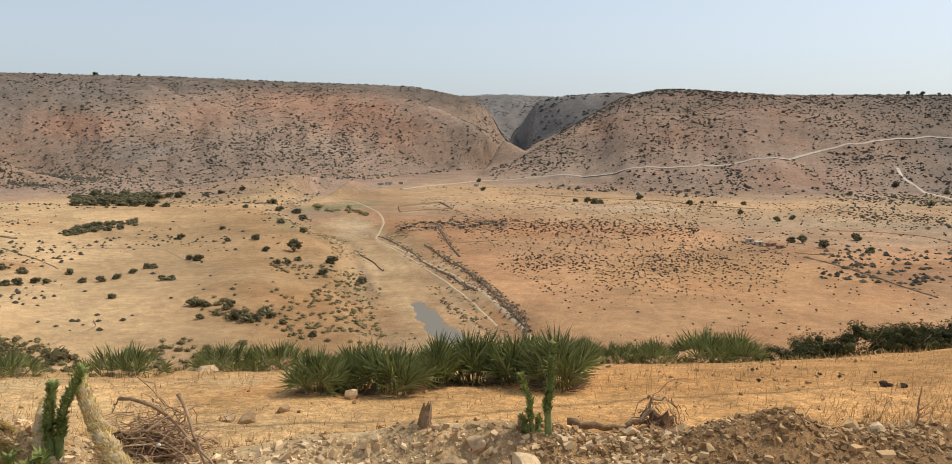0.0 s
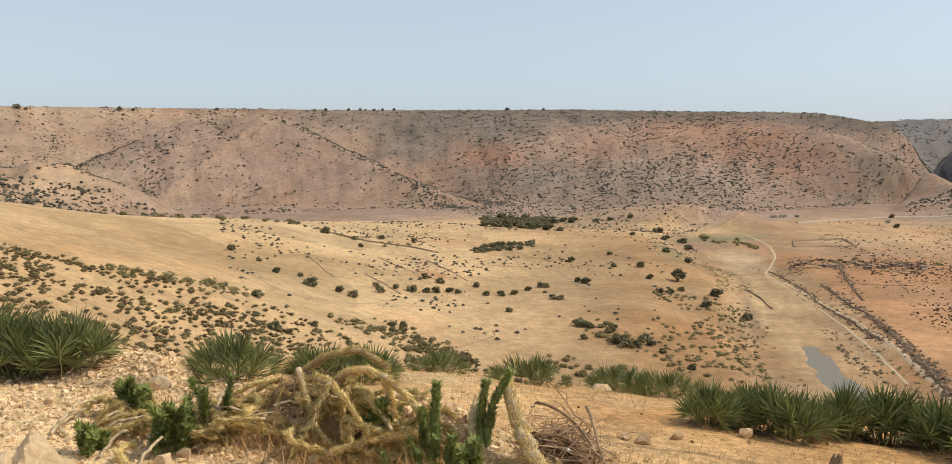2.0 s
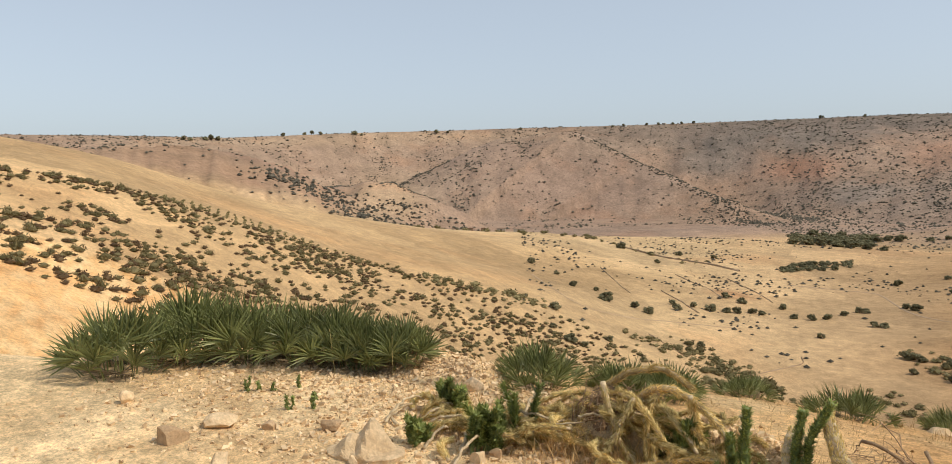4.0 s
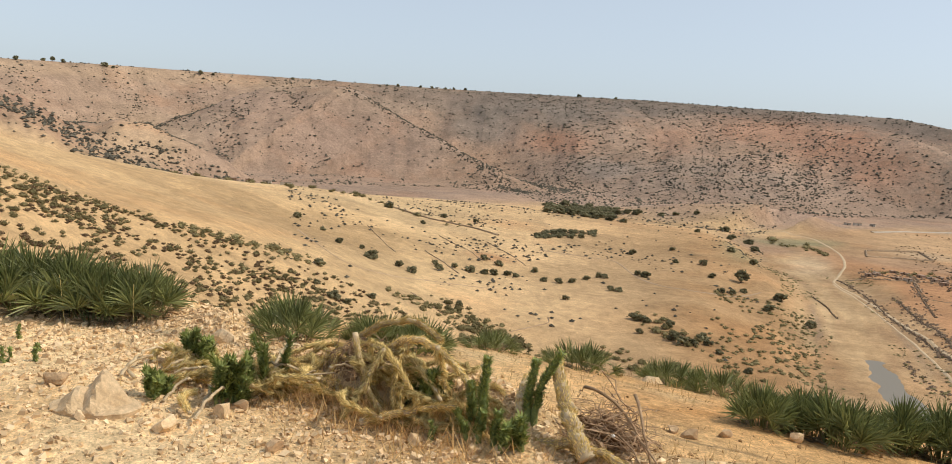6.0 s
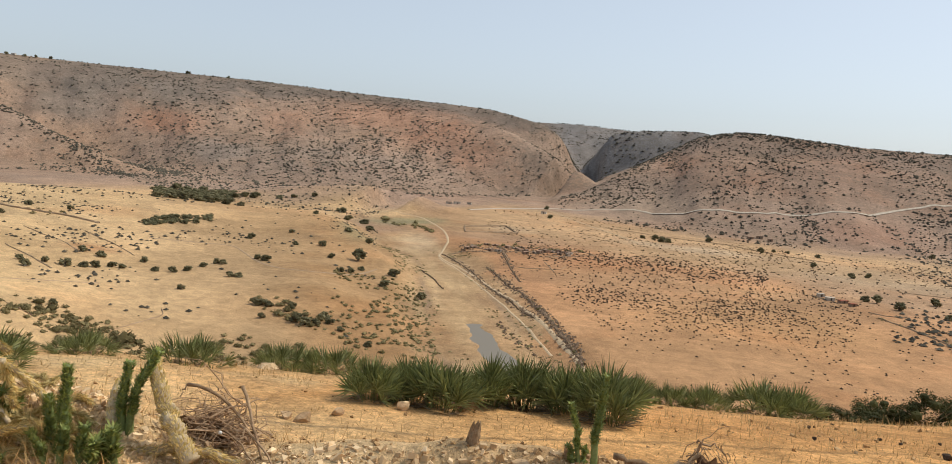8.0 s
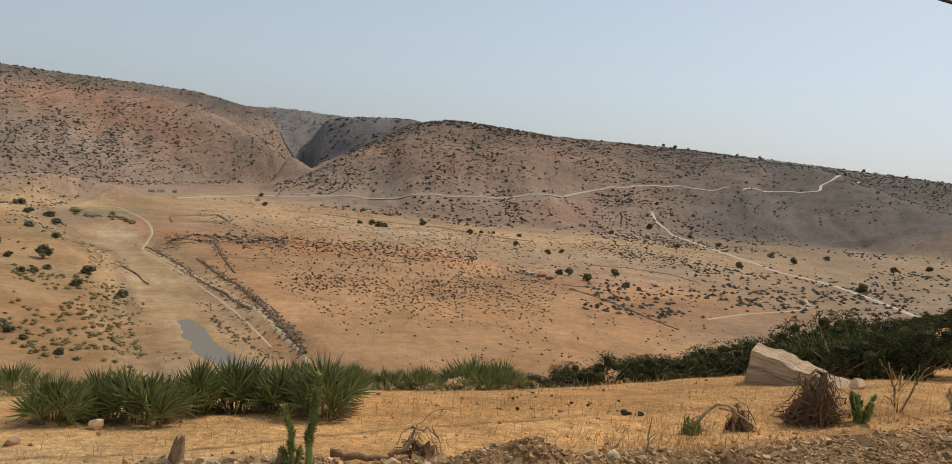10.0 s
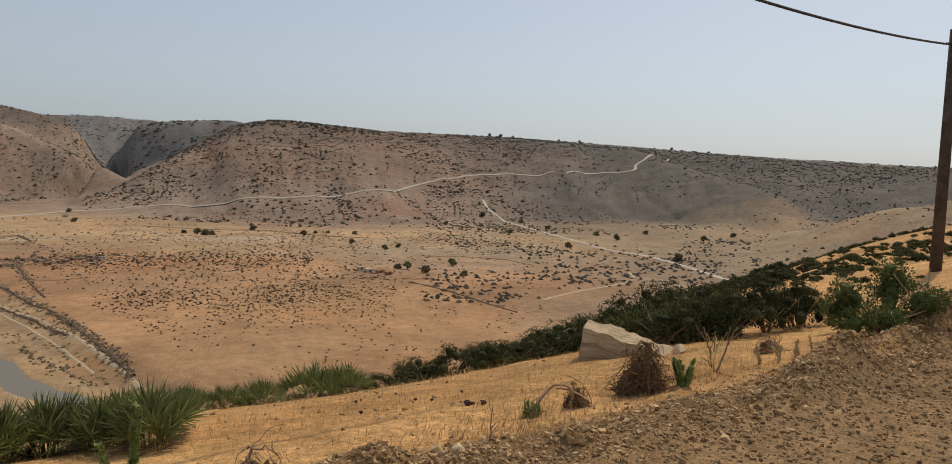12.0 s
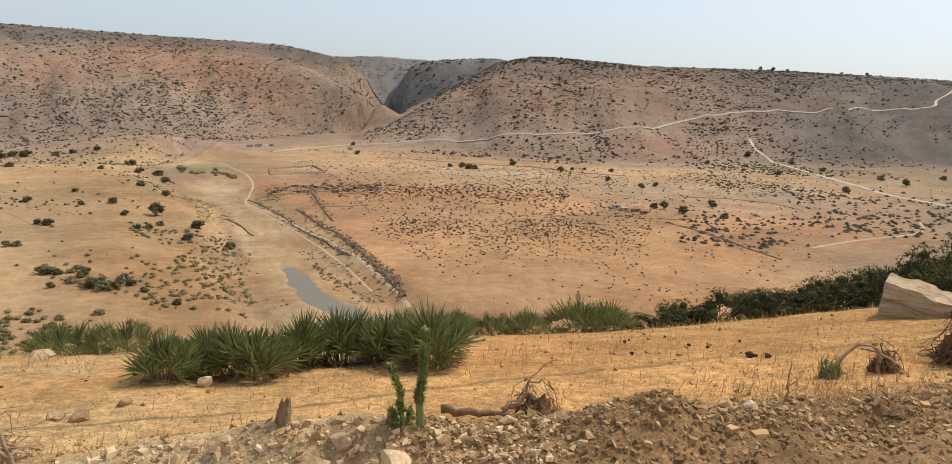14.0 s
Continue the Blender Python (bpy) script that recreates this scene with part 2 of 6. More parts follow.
RIDGES += [  # those of the east side and the valley's head
    ([seen_at(*p) for p in ((36, 1700, 1.5), (38.1, 1600, 1.5), (43.4, 1400, 0.1), (47.3, 1260, -1.1), (50.7, 1130, -3.3))], 0.40, 0.36, 35),
    ([seen_at(*p) for p in ((29, 1550, 0.6), (33.1, 1480, 0.5), (35.3, 1350, -1.0), (37, 1180, -3.2))], 0.36, 0.36, 35),
    ([seen_at(*p) for p in ((51, 960, -3.6), (55, 930, -1.9), (60, 900, -1.0), (70, 850, 0))], 0.30, 0.25, 25),
    ([seen_at(*p) for p in ((-6.5, 1640, 2.2), (-2.8, 1560, 1.4), (-0.4, 1500, 0.3), (1.5, 1450, -0.7), (3.2, 1400, -1.7))], 0.50, 0.42, 14),
    ([seen_at(*p) for p in ((-17.5, 960, -3.75), (-13.9, 950, -3.4), (-10.4, 940, -3.3), (-8.0, 925, -4.4))], 0.22, 0.20, 16),
]
# crests that run round us: bearing, distance, sight angle, fall towards us, fall away
FIELD_CREST = [(-180, 400, 2, 0.2, 0.1), (-92, 400, 4.0, 0.14, 0.1), (-80, 405, 2.7, 0.13, 0.1), (-74, 415, 1.4, 0.11, 0.1), (-67.4, 440, -1.0, 0.06, 0.12), (-62.6, 460, -2.2, 0.04, 0.12),
               (-52, 520, -4.1, 0.015, 0.12), (-47, 560, -4.4, 0.02, 0.10), (-37.4, 620, -5.0, 0.03, 0.08), (-27.5, 680, -5.0, 0.035, 0.10), (-20.8, 690, -5.5, 0.022, 0.10),
               (-14.7, 640, -5.5, 0.035, 0.12), (-13.3, 560, -6.8, 0.035, 0.12), (-11.8, 480, -8.7, 0.03, 0.15), (-9.9, 420, -10.2, 0.05, 0.15), (-7, 360, -12.9, 0.1, 0.2),
               (-5, 320, -15.5, 0.1, 0.2), (0, 250, -25, 0.2, 0.2), (180, 250, -30, 0.2, 0.2)]
SCRUB_CREST = [(-180, 210, 3, 0.25, 0.1), (-90, 210, 3.5, 0.25, 0.1), (-80, 225, 0.5, 0.25, 0.12), (-72, 240, -1.6, 0.24, 0.12), (-65.8, 250, -4.0, 0.22, 0.12), (-56, 265, -7.2, 0.20, 0.10),
               (-50.6, 270, -8.2, 0.18, 0.10), (-41.6, 275, -11.2, 0.16, 0.10), (-35, 250, -14.2, 0.16, 0.1), (-28, 240, -19, 0.2, 0.1), (-15, 240, -26, 0.2, 0.1), (180, 240, -30, 0.2, 0.2)]
RIVER = [at(*p) for p in ((8, 175, -80), (2, 240, -80), (-2.8, 305, -80), (-4.8, 365, -80), (-5.9, 435, -80), (-7.4, 546, -80), (-10.1, 600, -79), (-12.0, 740, -78), (-13.0, 850, -77),
                          (-10.5, 960, -76), (-6.5, 1020, -75), (-4.0, 1150, -74), (0.5, 1400, -72), (3.4, 1700, -66), (3.2, 2200, -60))]


POOL = [at(*p, 0) for p in ((-4.3, 356), (-3.7, 338), (-2.9, 314), (-1.4, 292), (0.6, 275), (3.0, 262))]


def floor_height(r):
    return -80 + 0.0075 * np.clip(r - 320, 0, 1400)


def road_edge(x):
    xc = np.clip(x, -14, 14)
    return 3.72 + 0.05 * xc + 0.016 * xc * xc


def near_height(x, y):
    az, r = np.degrees(np.arctan2(x, y)), np.hypot(x, y) + 1e-9
    re, rc, ec, s2 = knots(az, HILL)
    ye = road_edge(x)

    def terrace(px, py):
        d = np.maximum(py - road_edge(px), 0)
        return -0.06 * np.minimum(d, 1) - 0.10 * d - 0.022 * d * d

    q = np.minimum(r, re) / r
    z = terrace(x * q, y * q)
    ze = terrace(x / r * re, y / r * re)
    s1 = (ze - (EYE + rc * np.tan(np.radians(ec)))) / (rc - re)
    back = np.clip((np.abs(az) - 88) / 20, 0, 1)
    s1 = np.where(back > 0, s1 * (1 - back) - 0.12 * back, s1)
    z = z - s1 * np.clip(r - re, 0, rc - re) - s2 * np.maximum(r - rc, 0)
    z = np.minimum(z, 35 + 6 * fbm(x, y, 80, 2))
    berm = (0.16 + 0.07 * np.clip((x - 0.6) / 0.6, 0, 1)) * np.exp(-((y - ye + 0.10) / 0.28) ** 2) * np.clip(0.55 + 1.4 * fbm(x + 40, y, 0.9, 3), 0, 2)
    berm = berm * np.clip((y + 2) / 2, 0, 1)
    rough = 0.035 * fbm(x, y, 0.55, 5) * np.clip(r / 2.5 - 0.4, 0, 1) + 0.10 * fbm(x, y, 4.0, 3) * np.clip((r - 4) / 4, 0, 1)
    far_rough = 1.6 * fbm(x, y, 30, 4) * np.clip((r - 14) / 40, 0, 1)
    return z + berm + rough + far_rough


def gullies(x, y, az, r):
    """1 in the creases that rain has cut down the hillsides, 0 between them."""
    bend = 45 * fbm(x, y, 210, 2)
    wide = fbm(np.radians(az) * 1500 + bend, r * 0.11, 95, 3)
    slim = fbm(np.radians(az) * 1500 + 0.6 * bend + 300, r * 0.08, 34, 2)
    return np.maximum(np.exp(-((wide / 0.07) ** 2)), 0.55 * np.exp(-((slim / 0.10) ** 2)))


def height(x, y):
    x, y = np.asarray(x, float), np.asarray(y, float)
    az, r = np.degrees(np.arctan2(x, y)), np.hypot(x, y) + 1e-9
    z = floor_height(r) + 1.2 * fbm(x, y, 140, 3)
    # tablelands with gullied flanks
    warp = fbm(np.radians(az) * 1500 + 60 * fbm(x, y, 300, 2), r * 0.40, 230, 4)
    fine = fbm(np.radians(az) * 1500, r * 0.16, 30, 3)
    cut_by = gullies(x, y, az, r)
    for table, base, k in ((TABLE_LEFT, 0.85, 6.0), (TABLE_RIGHT, 0.85, 6.0), (CLIFF, 0.6, 4.0), (TABLE_FAR, 0.8, 6.0)):
        foot, rim, el = knots(az, table, 0.3)
        top = EYE + rim * np.tan(np.radians(el))
        fl = floor_height(foot)
        u = np.clip((r - foot) / (rim - foot), 0, 1.0)
        mid = np.clip(4 * u * (1 - u), 0, 1)
        u = np.clip(u + (0.26 * warp + 0.022 * fine - 0.013 * cut_by) * mid, 0, 1)
        prof = np.where(u < 0.5, 0.5 * (2 * u) ** 1.25, 1 - 0.5 * (2 - 2 * u) ** 1.15) * 0.6 + u * 0.4
        z = np.maximum(z, fl - 6 + (top - fl + 6) * prof)
    for n, (pts, left, right, soft) in enumerate(RIDGES):
        t = ridge(x, y, pts, left, right, soft)
        if n < 7:
            t = t + (7 * warp + 3 * fine - 2.5 * cut_by) * np.clip(1 - t / 200, 0.3, 1)
        else:
            t = t + 1.6 * fbm(x, y, 70, 4)
        z = smax(z, t, 4.0)
    for crest, soft in ((FIELD_CREST, 20.0), (SCRUB_CREST, 10.0)):
        rc, el, near, away = knots(az, crest, 1.6)
        d = r - rc
        t = EYE + rc * np.tan(np.radians(el)) - np.where(d < 0, near, away) * (np.sqrt(d * d + soft * soft) - soft)
        z = smax(z, t + 1.8 * fbm(x, y, 70, 4) + 6.5 * fbm(x + 77, y, 170, 2) * np.clip(-d / 90, 0, 1), 5.0)
    # the river has cut its bed
    d, zr, _, s = along(x, y, RIVER)
    wide = np.interp(s, [0, 250, 600, 1000], [24, 22, 14, 8]) + 6 * fbm(x, y, 90, 2)
    cut = np.clip(1 - (d - wide - 5 * fbm(x, y, 22, 3)) / 18, 0, 1)
    cut = cut * cut * (3 - 2 * cut) * np.clip((2300 - s) / 200, 0, 1)
    z = np.where(s > 5, z * (1 - cut) + np.minimum(z, zr + 0.6 + 0.6 * fbm(x, y, 18, 3)) * cut, z)
    d, _, _, s = along(x, y, POOL)          # a pool lies in it
    half = np.interp(s, [0, 25, 60, 110], [2.6, 4.0, 5.2, 5.0]) + 2.6 * fbm(x, y, 11, 3)
    z = z - 1.3 * np.clip(1.5 - d / np.maximum(half, 1), 0, 1) * (d < 20)
    zn = near_height(x, y)
    return np.where((zn > z + 12) | (r < 40), zn, smax(zn, z, 6.0))


def h1(x, y):
    return float(height(np.array([x]), np.array([y]))[0])


def build_ground():
    fine_az = np.arange(-86, 68.01, 0.215)
    azs = np.concatenate([fine_az, np.arange(70, 272, 3.0)])
    rs = [0.35]
    while rs[-1] < 4700:
        r = rs[-1]
        rs.append(r + (0.035 if r < 2.4 else 0.011 * r if r < 6.5 else 0.02 * r if r < 12 else 0.028 * r if r < 190 else 0.0085 * r if r < 900 else 8.0 if r < 2080 else 70.0))
    rs = np.array(rs)
    A, Rr = np.meshgrid(np.radians(azs), rs)
    X, Y = Rr * np.sin(A), Rr * np.cos(A)
    Z = height(X, Y)
    n, m = X.shape
    verts = np.stack([X, Y, Z], -1).reshape(-1, 3)
    verts = np.concatenate([verts, [[0, 0, float(Z[0].mean())]]])
    i = np.arange(n - 1)[:, None] * m
    j = np.arange(m)[None, :]
    k = (j + 1) % m
    quads = np.stack([i + j, i + m + j, i + m + k, i + k], -1).reshape(-1, 4)
    tris = np.stack([np.full(m, n * m), np.arange(m), (np.arange(m) + 1) % m], -1)
    me = bpy.data.meshes.new("ground")
    me.vertices.add(len(verts))
    me.vertices.foreach_set("co", verts.ravel())
    loops = np.concatenate([quads.ravel(), tris.ravel()])
    me.loops.add(len(loops))
    me.loops.foreach_set("vertex_index", loops.astype(np.int32))
    starts = np.concatenate([np.arange(len(quads)) * 4, len(quads) * 4 + np.arange(len(tris)) * 3])
    me.polygons.add(len(starts))
    me.polygons.foreach_set("loop_start", starts.astype(np.int32))
    me.polygons.foreach_set("use_smooth", np.ones(len(starts), bool))
    me.update(calc_edges=True)
    me.validate()
    col = me.color_attributes.new("soil_and_haze", "FLOAT_COLOR", "POINT")
    c = soil_and_haze(verts[:, 0], verts[:, 1], verts[:, 2])
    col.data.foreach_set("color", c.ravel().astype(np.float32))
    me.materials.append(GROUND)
    return tagged(new("ground", me), "dry sandy valley floor, stubble fields and scrubby hills", "ground", kind="structure")


def blend(a, b, w):
    return a * (1 - w[:, None]) + b * w[:, None]


# earths that show on the hillsides, and where: bearing, sight angle, half widths of both, earth, strength
TINTS = {"rose": (0.50, 0.29, 0.19), "tan": (0.54, 0.40, 0.26), "pinkish": (0.43, 0.315, 0.24), "grey": (0.315, 0.275, 0.235), "pale": (0.46, 0.36, 0.265), "dark": (0.20, 0.175, 0.145), "red": (0.39, 0.235, 0.165)}
HILL_PATCHES = [(-26.8, 0.0, 2.2, 0.7, "rose", 0.9), (-12.0, 1.6, 4.5, 0.8, "rose", 0.75), (-8.4, 0.6, 3.0, 1.0, "rose", 0.7), (-5.5, -0.5, 2.0, 1.2, "rose", 0.6), (-19.1, 0.7, 1.6, 0.8, "rose", 0.5), (-23.2, -1.7, 2.0, 0.8, "grey", 0.7), (-16.0, -1.8, 6.0, 1.0, "grey", 0.45),
                (-55.6, -1.6, 2.6, 1.5, "tan", 1.0), (-55.0, 2.7, 9.0, 0.45, "tan", 0.9), (-66.0, 2.5, 7.0, 0.35, "tan", 0.9), (-66.0, -0.3, 1.6, 0.7, "red", 0.7), (-69.0, 1.2, 5.0, 0.7, "pinkish", 0.6)]
HILL_PATCHES += [(-42.0, -0.8, 5.5, 2.2, "pinkish", 0.8), (-38.5, 1.9, 3.0, 0.6, "pale", 0.5), (9.0, 0.2, 1.6, 0.8, "rose", 0.45), (13.4, -0.4, 2.0, 0.8, "rose", 0.5), (19.7, 0.4, 2.0, 0.7, "red", 0.6), (7.2, -3.0, 5.0, 0.7, "pale", 0.6), (15.0, -2.9, 4.0, 0.6, "pinkish", 0.6),
                 (21.5, -3.3, 3.0, 0.9, "red", 0.6), (34.8, -2.7, 1.3, 0.25, "tan", 0.9), (-12.5, -3.9, 5.0, 0.35, "pinkish", 0.7), (-29.5, 1.9, 5.0, 0.7, "grey", 0.5), (-32.6, 0.7, 2.4, 1.0, "grey", 0.7), (-49.5, 1.4, 4.0, 0.9, "pinkish", 0.5), (-72.0, 0.6, 5.0, 0.6, "red", 0.4)]


# earths of the valley: bearing, distance, half widths across and along, colour, strength
VALLEY_PATCHES = [(-12.1, 736, 26, 50, (0.36, 0.235, 0.15), 0.8), (-13.6, 600, 12, 60, (0.23, 0.22, 0.12), 0.6), (-10.4, 772, 30, 26, (0.25, 0.24, 0.13), 0.7), (-8.2, 800, 20, 30, (0.26, 0.25, 0.14), 0.6), (-9.0, 640, 14, 40, (0.55, 0.40, 0.24), 0.8),
                  (-2.6, 775, 22, 24, (0.50, 0.35, 0.21), 0.7), (11.2, 770, 60, 26, (0.56, 0.43, 0.29), 0.5), (16.0, 430, 60, 60, (0.50, 0.285, 0.125), 0.5), (8.0, 500, 60, 45, (0.36, 0.22, 0.12), 0.4), (26.0, 640, 90, 90, (0.36, 0.27, 0.18), 0.5),
                  (-31.4, 430, 11, 10, (0.46, 0.24, 0.11), 0.7), (-14.0, 330, 40, 40, (0.44, 0.26, 0.12), 0.5), (-2.0, 690, 50, 30, (0.40, 0.27, 0.17), 0.5)]


def soil_and_haze(x, y, z):
    """Colours of the earth by place, with some haze and shade painted in."""
    az, r = np.degrees(np.arctan2(x, y)), np.hypot(x, y) + 1e-9
    n1, n2, n3 = fbm(x, y, 160, 5), fbm(x + 500, y, 45, 4), fbm(x, y - 900, 400, 4)
    C = np.array
    col = np.tile(C([0.62, 0.43, 0.225]), (len(x), 1))                        # stubble
    col = blend(col, C([0.52, 0.34, 0.165]), np.clip(0.4 + 1.6 * n1, 0, 1))
    # patchwork of old fields
    u, v = 0.8 * x + 0.6 * y + 35 * n1, -0.6 * x + 0.8 * y + 35 * n2
    patch = _vals[_perm[(_perm[np.floor(u / 95).astype(int) & 4095] + np.floor(v / 62).astype(int)) & 4095]]
    col = col * (0.86 + 0.28 * patch)[:, None]
    d, _, side, s = along(x, y, RIVER)
    right = np.maximum(np.clip(0.5 - side * d / 45, 0, 1), np.clip((az - 3) / 3, 0, 1)) * np.clip((az + 11) / 3, 0, 1) * np.clip((r - 150) / 20, 0, 1)
    right = right * right * (3 - 2 * right)
    plain = blend(np.tile(C([0.465, 0.268, 0.130]), (len(x), 1)), C([0.43, 0.228, 0.110]), np.clip(0.5 + 2.2 * n3, 0, 1))
    plain = plain * (0.90 + 0.2 * patch)[:, None]
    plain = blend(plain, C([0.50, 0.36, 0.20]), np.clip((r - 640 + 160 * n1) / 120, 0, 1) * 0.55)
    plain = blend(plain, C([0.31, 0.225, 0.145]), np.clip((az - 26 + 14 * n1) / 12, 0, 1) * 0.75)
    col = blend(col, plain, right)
    slope = np.clip((az + 21) / 5, 0, 1) * np.clip((-3 - az) / 3, 0, 1) * np.clip((680 - r + 60 * n2) / 200, 0, 1) * (r > 150)
    col = blend(col, C([0.42, 0.26, 0.12]), slope * np.clip(0.8 + 0.9 * n2, 0.3, 1))
    warm = np.clip((az + 36) / 14, 0, 1) * np.clip((-4 - az) / 4, 0, 1)
    col = col * (1 - warm[:, None] * C([0.19, 0.23, 0.24]))
    # pale river bed and its banks
    bed = np.clip(1 - (d - np.interp(s, [0, 250, 600, 1000], [26, 22, 14, 8]) - 14 * n2) / 14, 0, 1) * (r > 150) * np.clip((1300 - s) / 300, 0, 1)
    col = blend(col, C([0.42, 0.285, 0.15]), bed * 0.75)
    damp = bed * np.clip(0.2 + 2.2 * fbm(x, y, 26, 4), 0, 1)
    col = blend(col, C([0.38, 0.25, 0.135]), damp * 0.5)
    streak = fbm(s * 0.10 + 3 * n2, side * d + 5 * n2, 6.0, 3)
    col = blend(col, C([0.34, 0.21, 0.11]), bed * np.clip(2.4 * streak, 0, 1) * 0.75)
    col = blend(col, C([0.52, 0.36, 0.195]), bed * np.clip(-2.4 * streak - 0.2, 0, 1) * 0.6)
    for pa, pr, wa, wr, tint, much in VALLEY_PATCHES:
        q = ((x - pr * math.sin(radians(pa))) * math.cos(radians(pa)) - (y - pr * math.cos(radians(pa))) * math.sin(radians(pa))) ** 2 / wa**2 + ((r - pr) / wr) ** 2
        col = blend(col, C(tint), much * np.clip(1.6 * np.exp(-q) + 0.9 * n2 * np.exp(-0.5 * q), 0, 1))
    edge = np.interp(s, [0, 250, 600, 1000], [21, 18, 11, 6]) + 8 * n2
    col = blend(col, C([0.27, 0.19, 0.12]), np.clip(1 - np.abs(d - edge) / 2.6, 0, 1) * np.clip(0.5 + 1.5 * streak, 0, 1) * 0.8 * (r > 270) * np.clip((1150 - s) / 200, 0, 1))
    # hills, their browns greyed to put distance haze into the colour
    fl, _, _ = knots(az, TABLE_LEFT)
    fr, _, _ = knots(az, TABLE_RIGHT)
    fl = np.minimum(fl - 60, np.interp(az, [-60, -50, -40, -25, -19, -8, 0], [600, 700, 800, 900, 830, 880, 1080]))
    w = np.clip((az + 7) / 9, 0, 1)
    foot = fl * (1 - w) + (fr - 60) * w + 45 * n2
    _, rim_l, el_l = knots(az, TABLE_LEFT, 0.6)
    _, rim_r, el_r = knots(az, TABLE_RIGHT, 0.6)
    w = np.clip((az - 0.5) / 3, 0, 1)
    crest = (rim_l * np.tan(np.radians(el_l))) * (1 - w) + (rim_r * np.tan(np.radians(el_r))) * w
    rise = np.clip((z + 74) / np.maximum(crest + 74, 40), 0, 1.2)
    gul = gullies(x, y, az, r)
    el = np.degrees(np.arctan2(z - EYE, r))
    brown = blend(np.tile(C([0.40, 0.30, 0.225]), (len(x), 1)), C([0.47, 0.335, 0.235]), np.clip(0.4 + 1.6 * n1 + 0.8 * n2, 0, 1))
    # slopes turn darker above a sight angle that shifts with bearing
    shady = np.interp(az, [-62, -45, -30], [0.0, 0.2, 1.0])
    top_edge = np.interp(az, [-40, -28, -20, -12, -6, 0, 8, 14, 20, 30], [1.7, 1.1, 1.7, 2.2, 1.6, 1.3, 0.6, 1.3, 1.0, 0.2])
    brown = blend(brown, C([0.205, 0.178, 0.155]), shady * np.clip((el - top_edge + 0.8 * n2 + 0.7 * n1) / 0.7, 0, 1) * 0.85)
    for pa, pe, wa, we, tint, much in HILL_PATCHES:
        q = ((az - pa) / wa) ** 2 + ((el - pe) / we) ** 2
        brown = blend(brown, C(TINTS[tint]), much * np.clip(1.5 * np.exp(-q) + 0.7 * n2 * np.exp(-0.5 * q), 0, 1))
    w_hill = np.clip((r - foot) / 110, 0, 1)
    w_hill = np.maximum(w_hill, np.clip((r - 560) / 60, 0, 1) * np.clip((-50 - az) / 4, 0, 1) * 0.85)
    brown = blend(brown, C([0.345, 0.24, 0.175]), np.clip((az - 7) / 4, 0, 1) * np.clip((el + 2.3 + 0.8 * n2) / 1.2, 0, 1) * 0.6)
    # past bearing 25 the hills' shade, with dense scrub, is darkened into the colour
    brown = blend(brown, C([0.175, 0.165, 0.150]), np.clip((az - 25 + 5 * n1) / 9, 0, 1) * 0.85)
    # haze painted in: the cliffs behind the gorge are lifted to pale grey
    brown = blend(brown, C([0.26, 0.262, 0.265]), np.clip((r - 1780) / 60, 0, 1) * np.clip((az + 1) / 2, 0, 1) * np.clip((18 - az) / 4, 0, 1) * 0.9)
    brown = blend(brown, C([0.52, 0.395, 0.285]), np.clip((-47 - az) / 6, 0, 1) * (r > 1000) * np.clip(0.75 + 0.8 * n2, 0, 1) * 0.6)
    brown = blend(brown, C([0.42, 0.275, 0.185]), np.clip((-57 - az) / 3, 0, 1) * np.clip((860 - r) / 30, 0, 1) * np.clip(0.9 + 0.8 * n2, 0, 1) * 0.85)
    # gullies come out 7% darker than the slopes between them
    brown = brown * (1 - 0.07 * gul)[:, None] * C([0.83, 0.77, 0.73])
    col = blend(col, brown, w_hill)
    col = blend(col, C([0.47, 0.36, 0.235]), np.clip((r - 1800) / 100, 0, 1) * np.clip((z - 70) / 20, 0, 1) * np.clip((-30 - az) / 10, 0, 1) * 0.6)
    col = blend(col, C([0.44, 0.40, 0.345]), np.clip((r - knots(az, TABLE_RIGHT, 0.3)[1] + 25) / 25, 0, 1) * np.clip((az - 27) / 4, 0, 1) * 0.6)
    scrubby = w_hill * (0.25 + 0.6 * shady) * np.clip(0.25 + 0.75 * rise + 0.8 * n2, 0, 1)
    scrubby = np.maximum(scrubby, 0.22 * np.clip(0.3 + 2 * n1, 0, 1) * (r > 230))
    # our own hill: stubble terrace, gravel road
    own = r < 140
    near = blend(np.tile(C([0.75, 0.42, 0.160]), (len(x), 1)), C([0.61, 0.312, 0.110]), np.clip(0.5 + 1.5 * fbm(x, y, 1.6, 4), 0, 1))
    near = blend(near, C([0.78, 0.555, 0.285]), np.clip((0.3 - x) / 2.0, 0, 1) * np.clip(0.65 + fbm(x, y, 1.1, 3), 0, 1) * 0.8)
    ye = road_edge(x)
    stony = np.clip((ye + 0.35 - y + 0.5 * fbm(x, y, 0.8, 3)) / 0.35, 0, 1)
    gravel = blend(np.tile(C([0.80, 0.575, 0.31]), (len(x), 1)), C([0.68, 0.455, 0.225]), np.clip(0.5 + 1.6 * fbm(x + 9, y, 0.7, 4), 0, 1))
    # browner gravel to the right, its colour darkened further for the backlit look
    gravel = blend(gravel, C([0.30, 0.163, 0.068]), np.clip((x + 1.4) / 2.4, 0, 1) * 0.85)
    near = blend(near, C([0.64, 0.345, 0.128]), np.clip((x - 0.5) / 4.0, 0, 1) * 0.6)
    near = blend(near, gravel, stony)
    out = np.where(own[:, None], near, col)
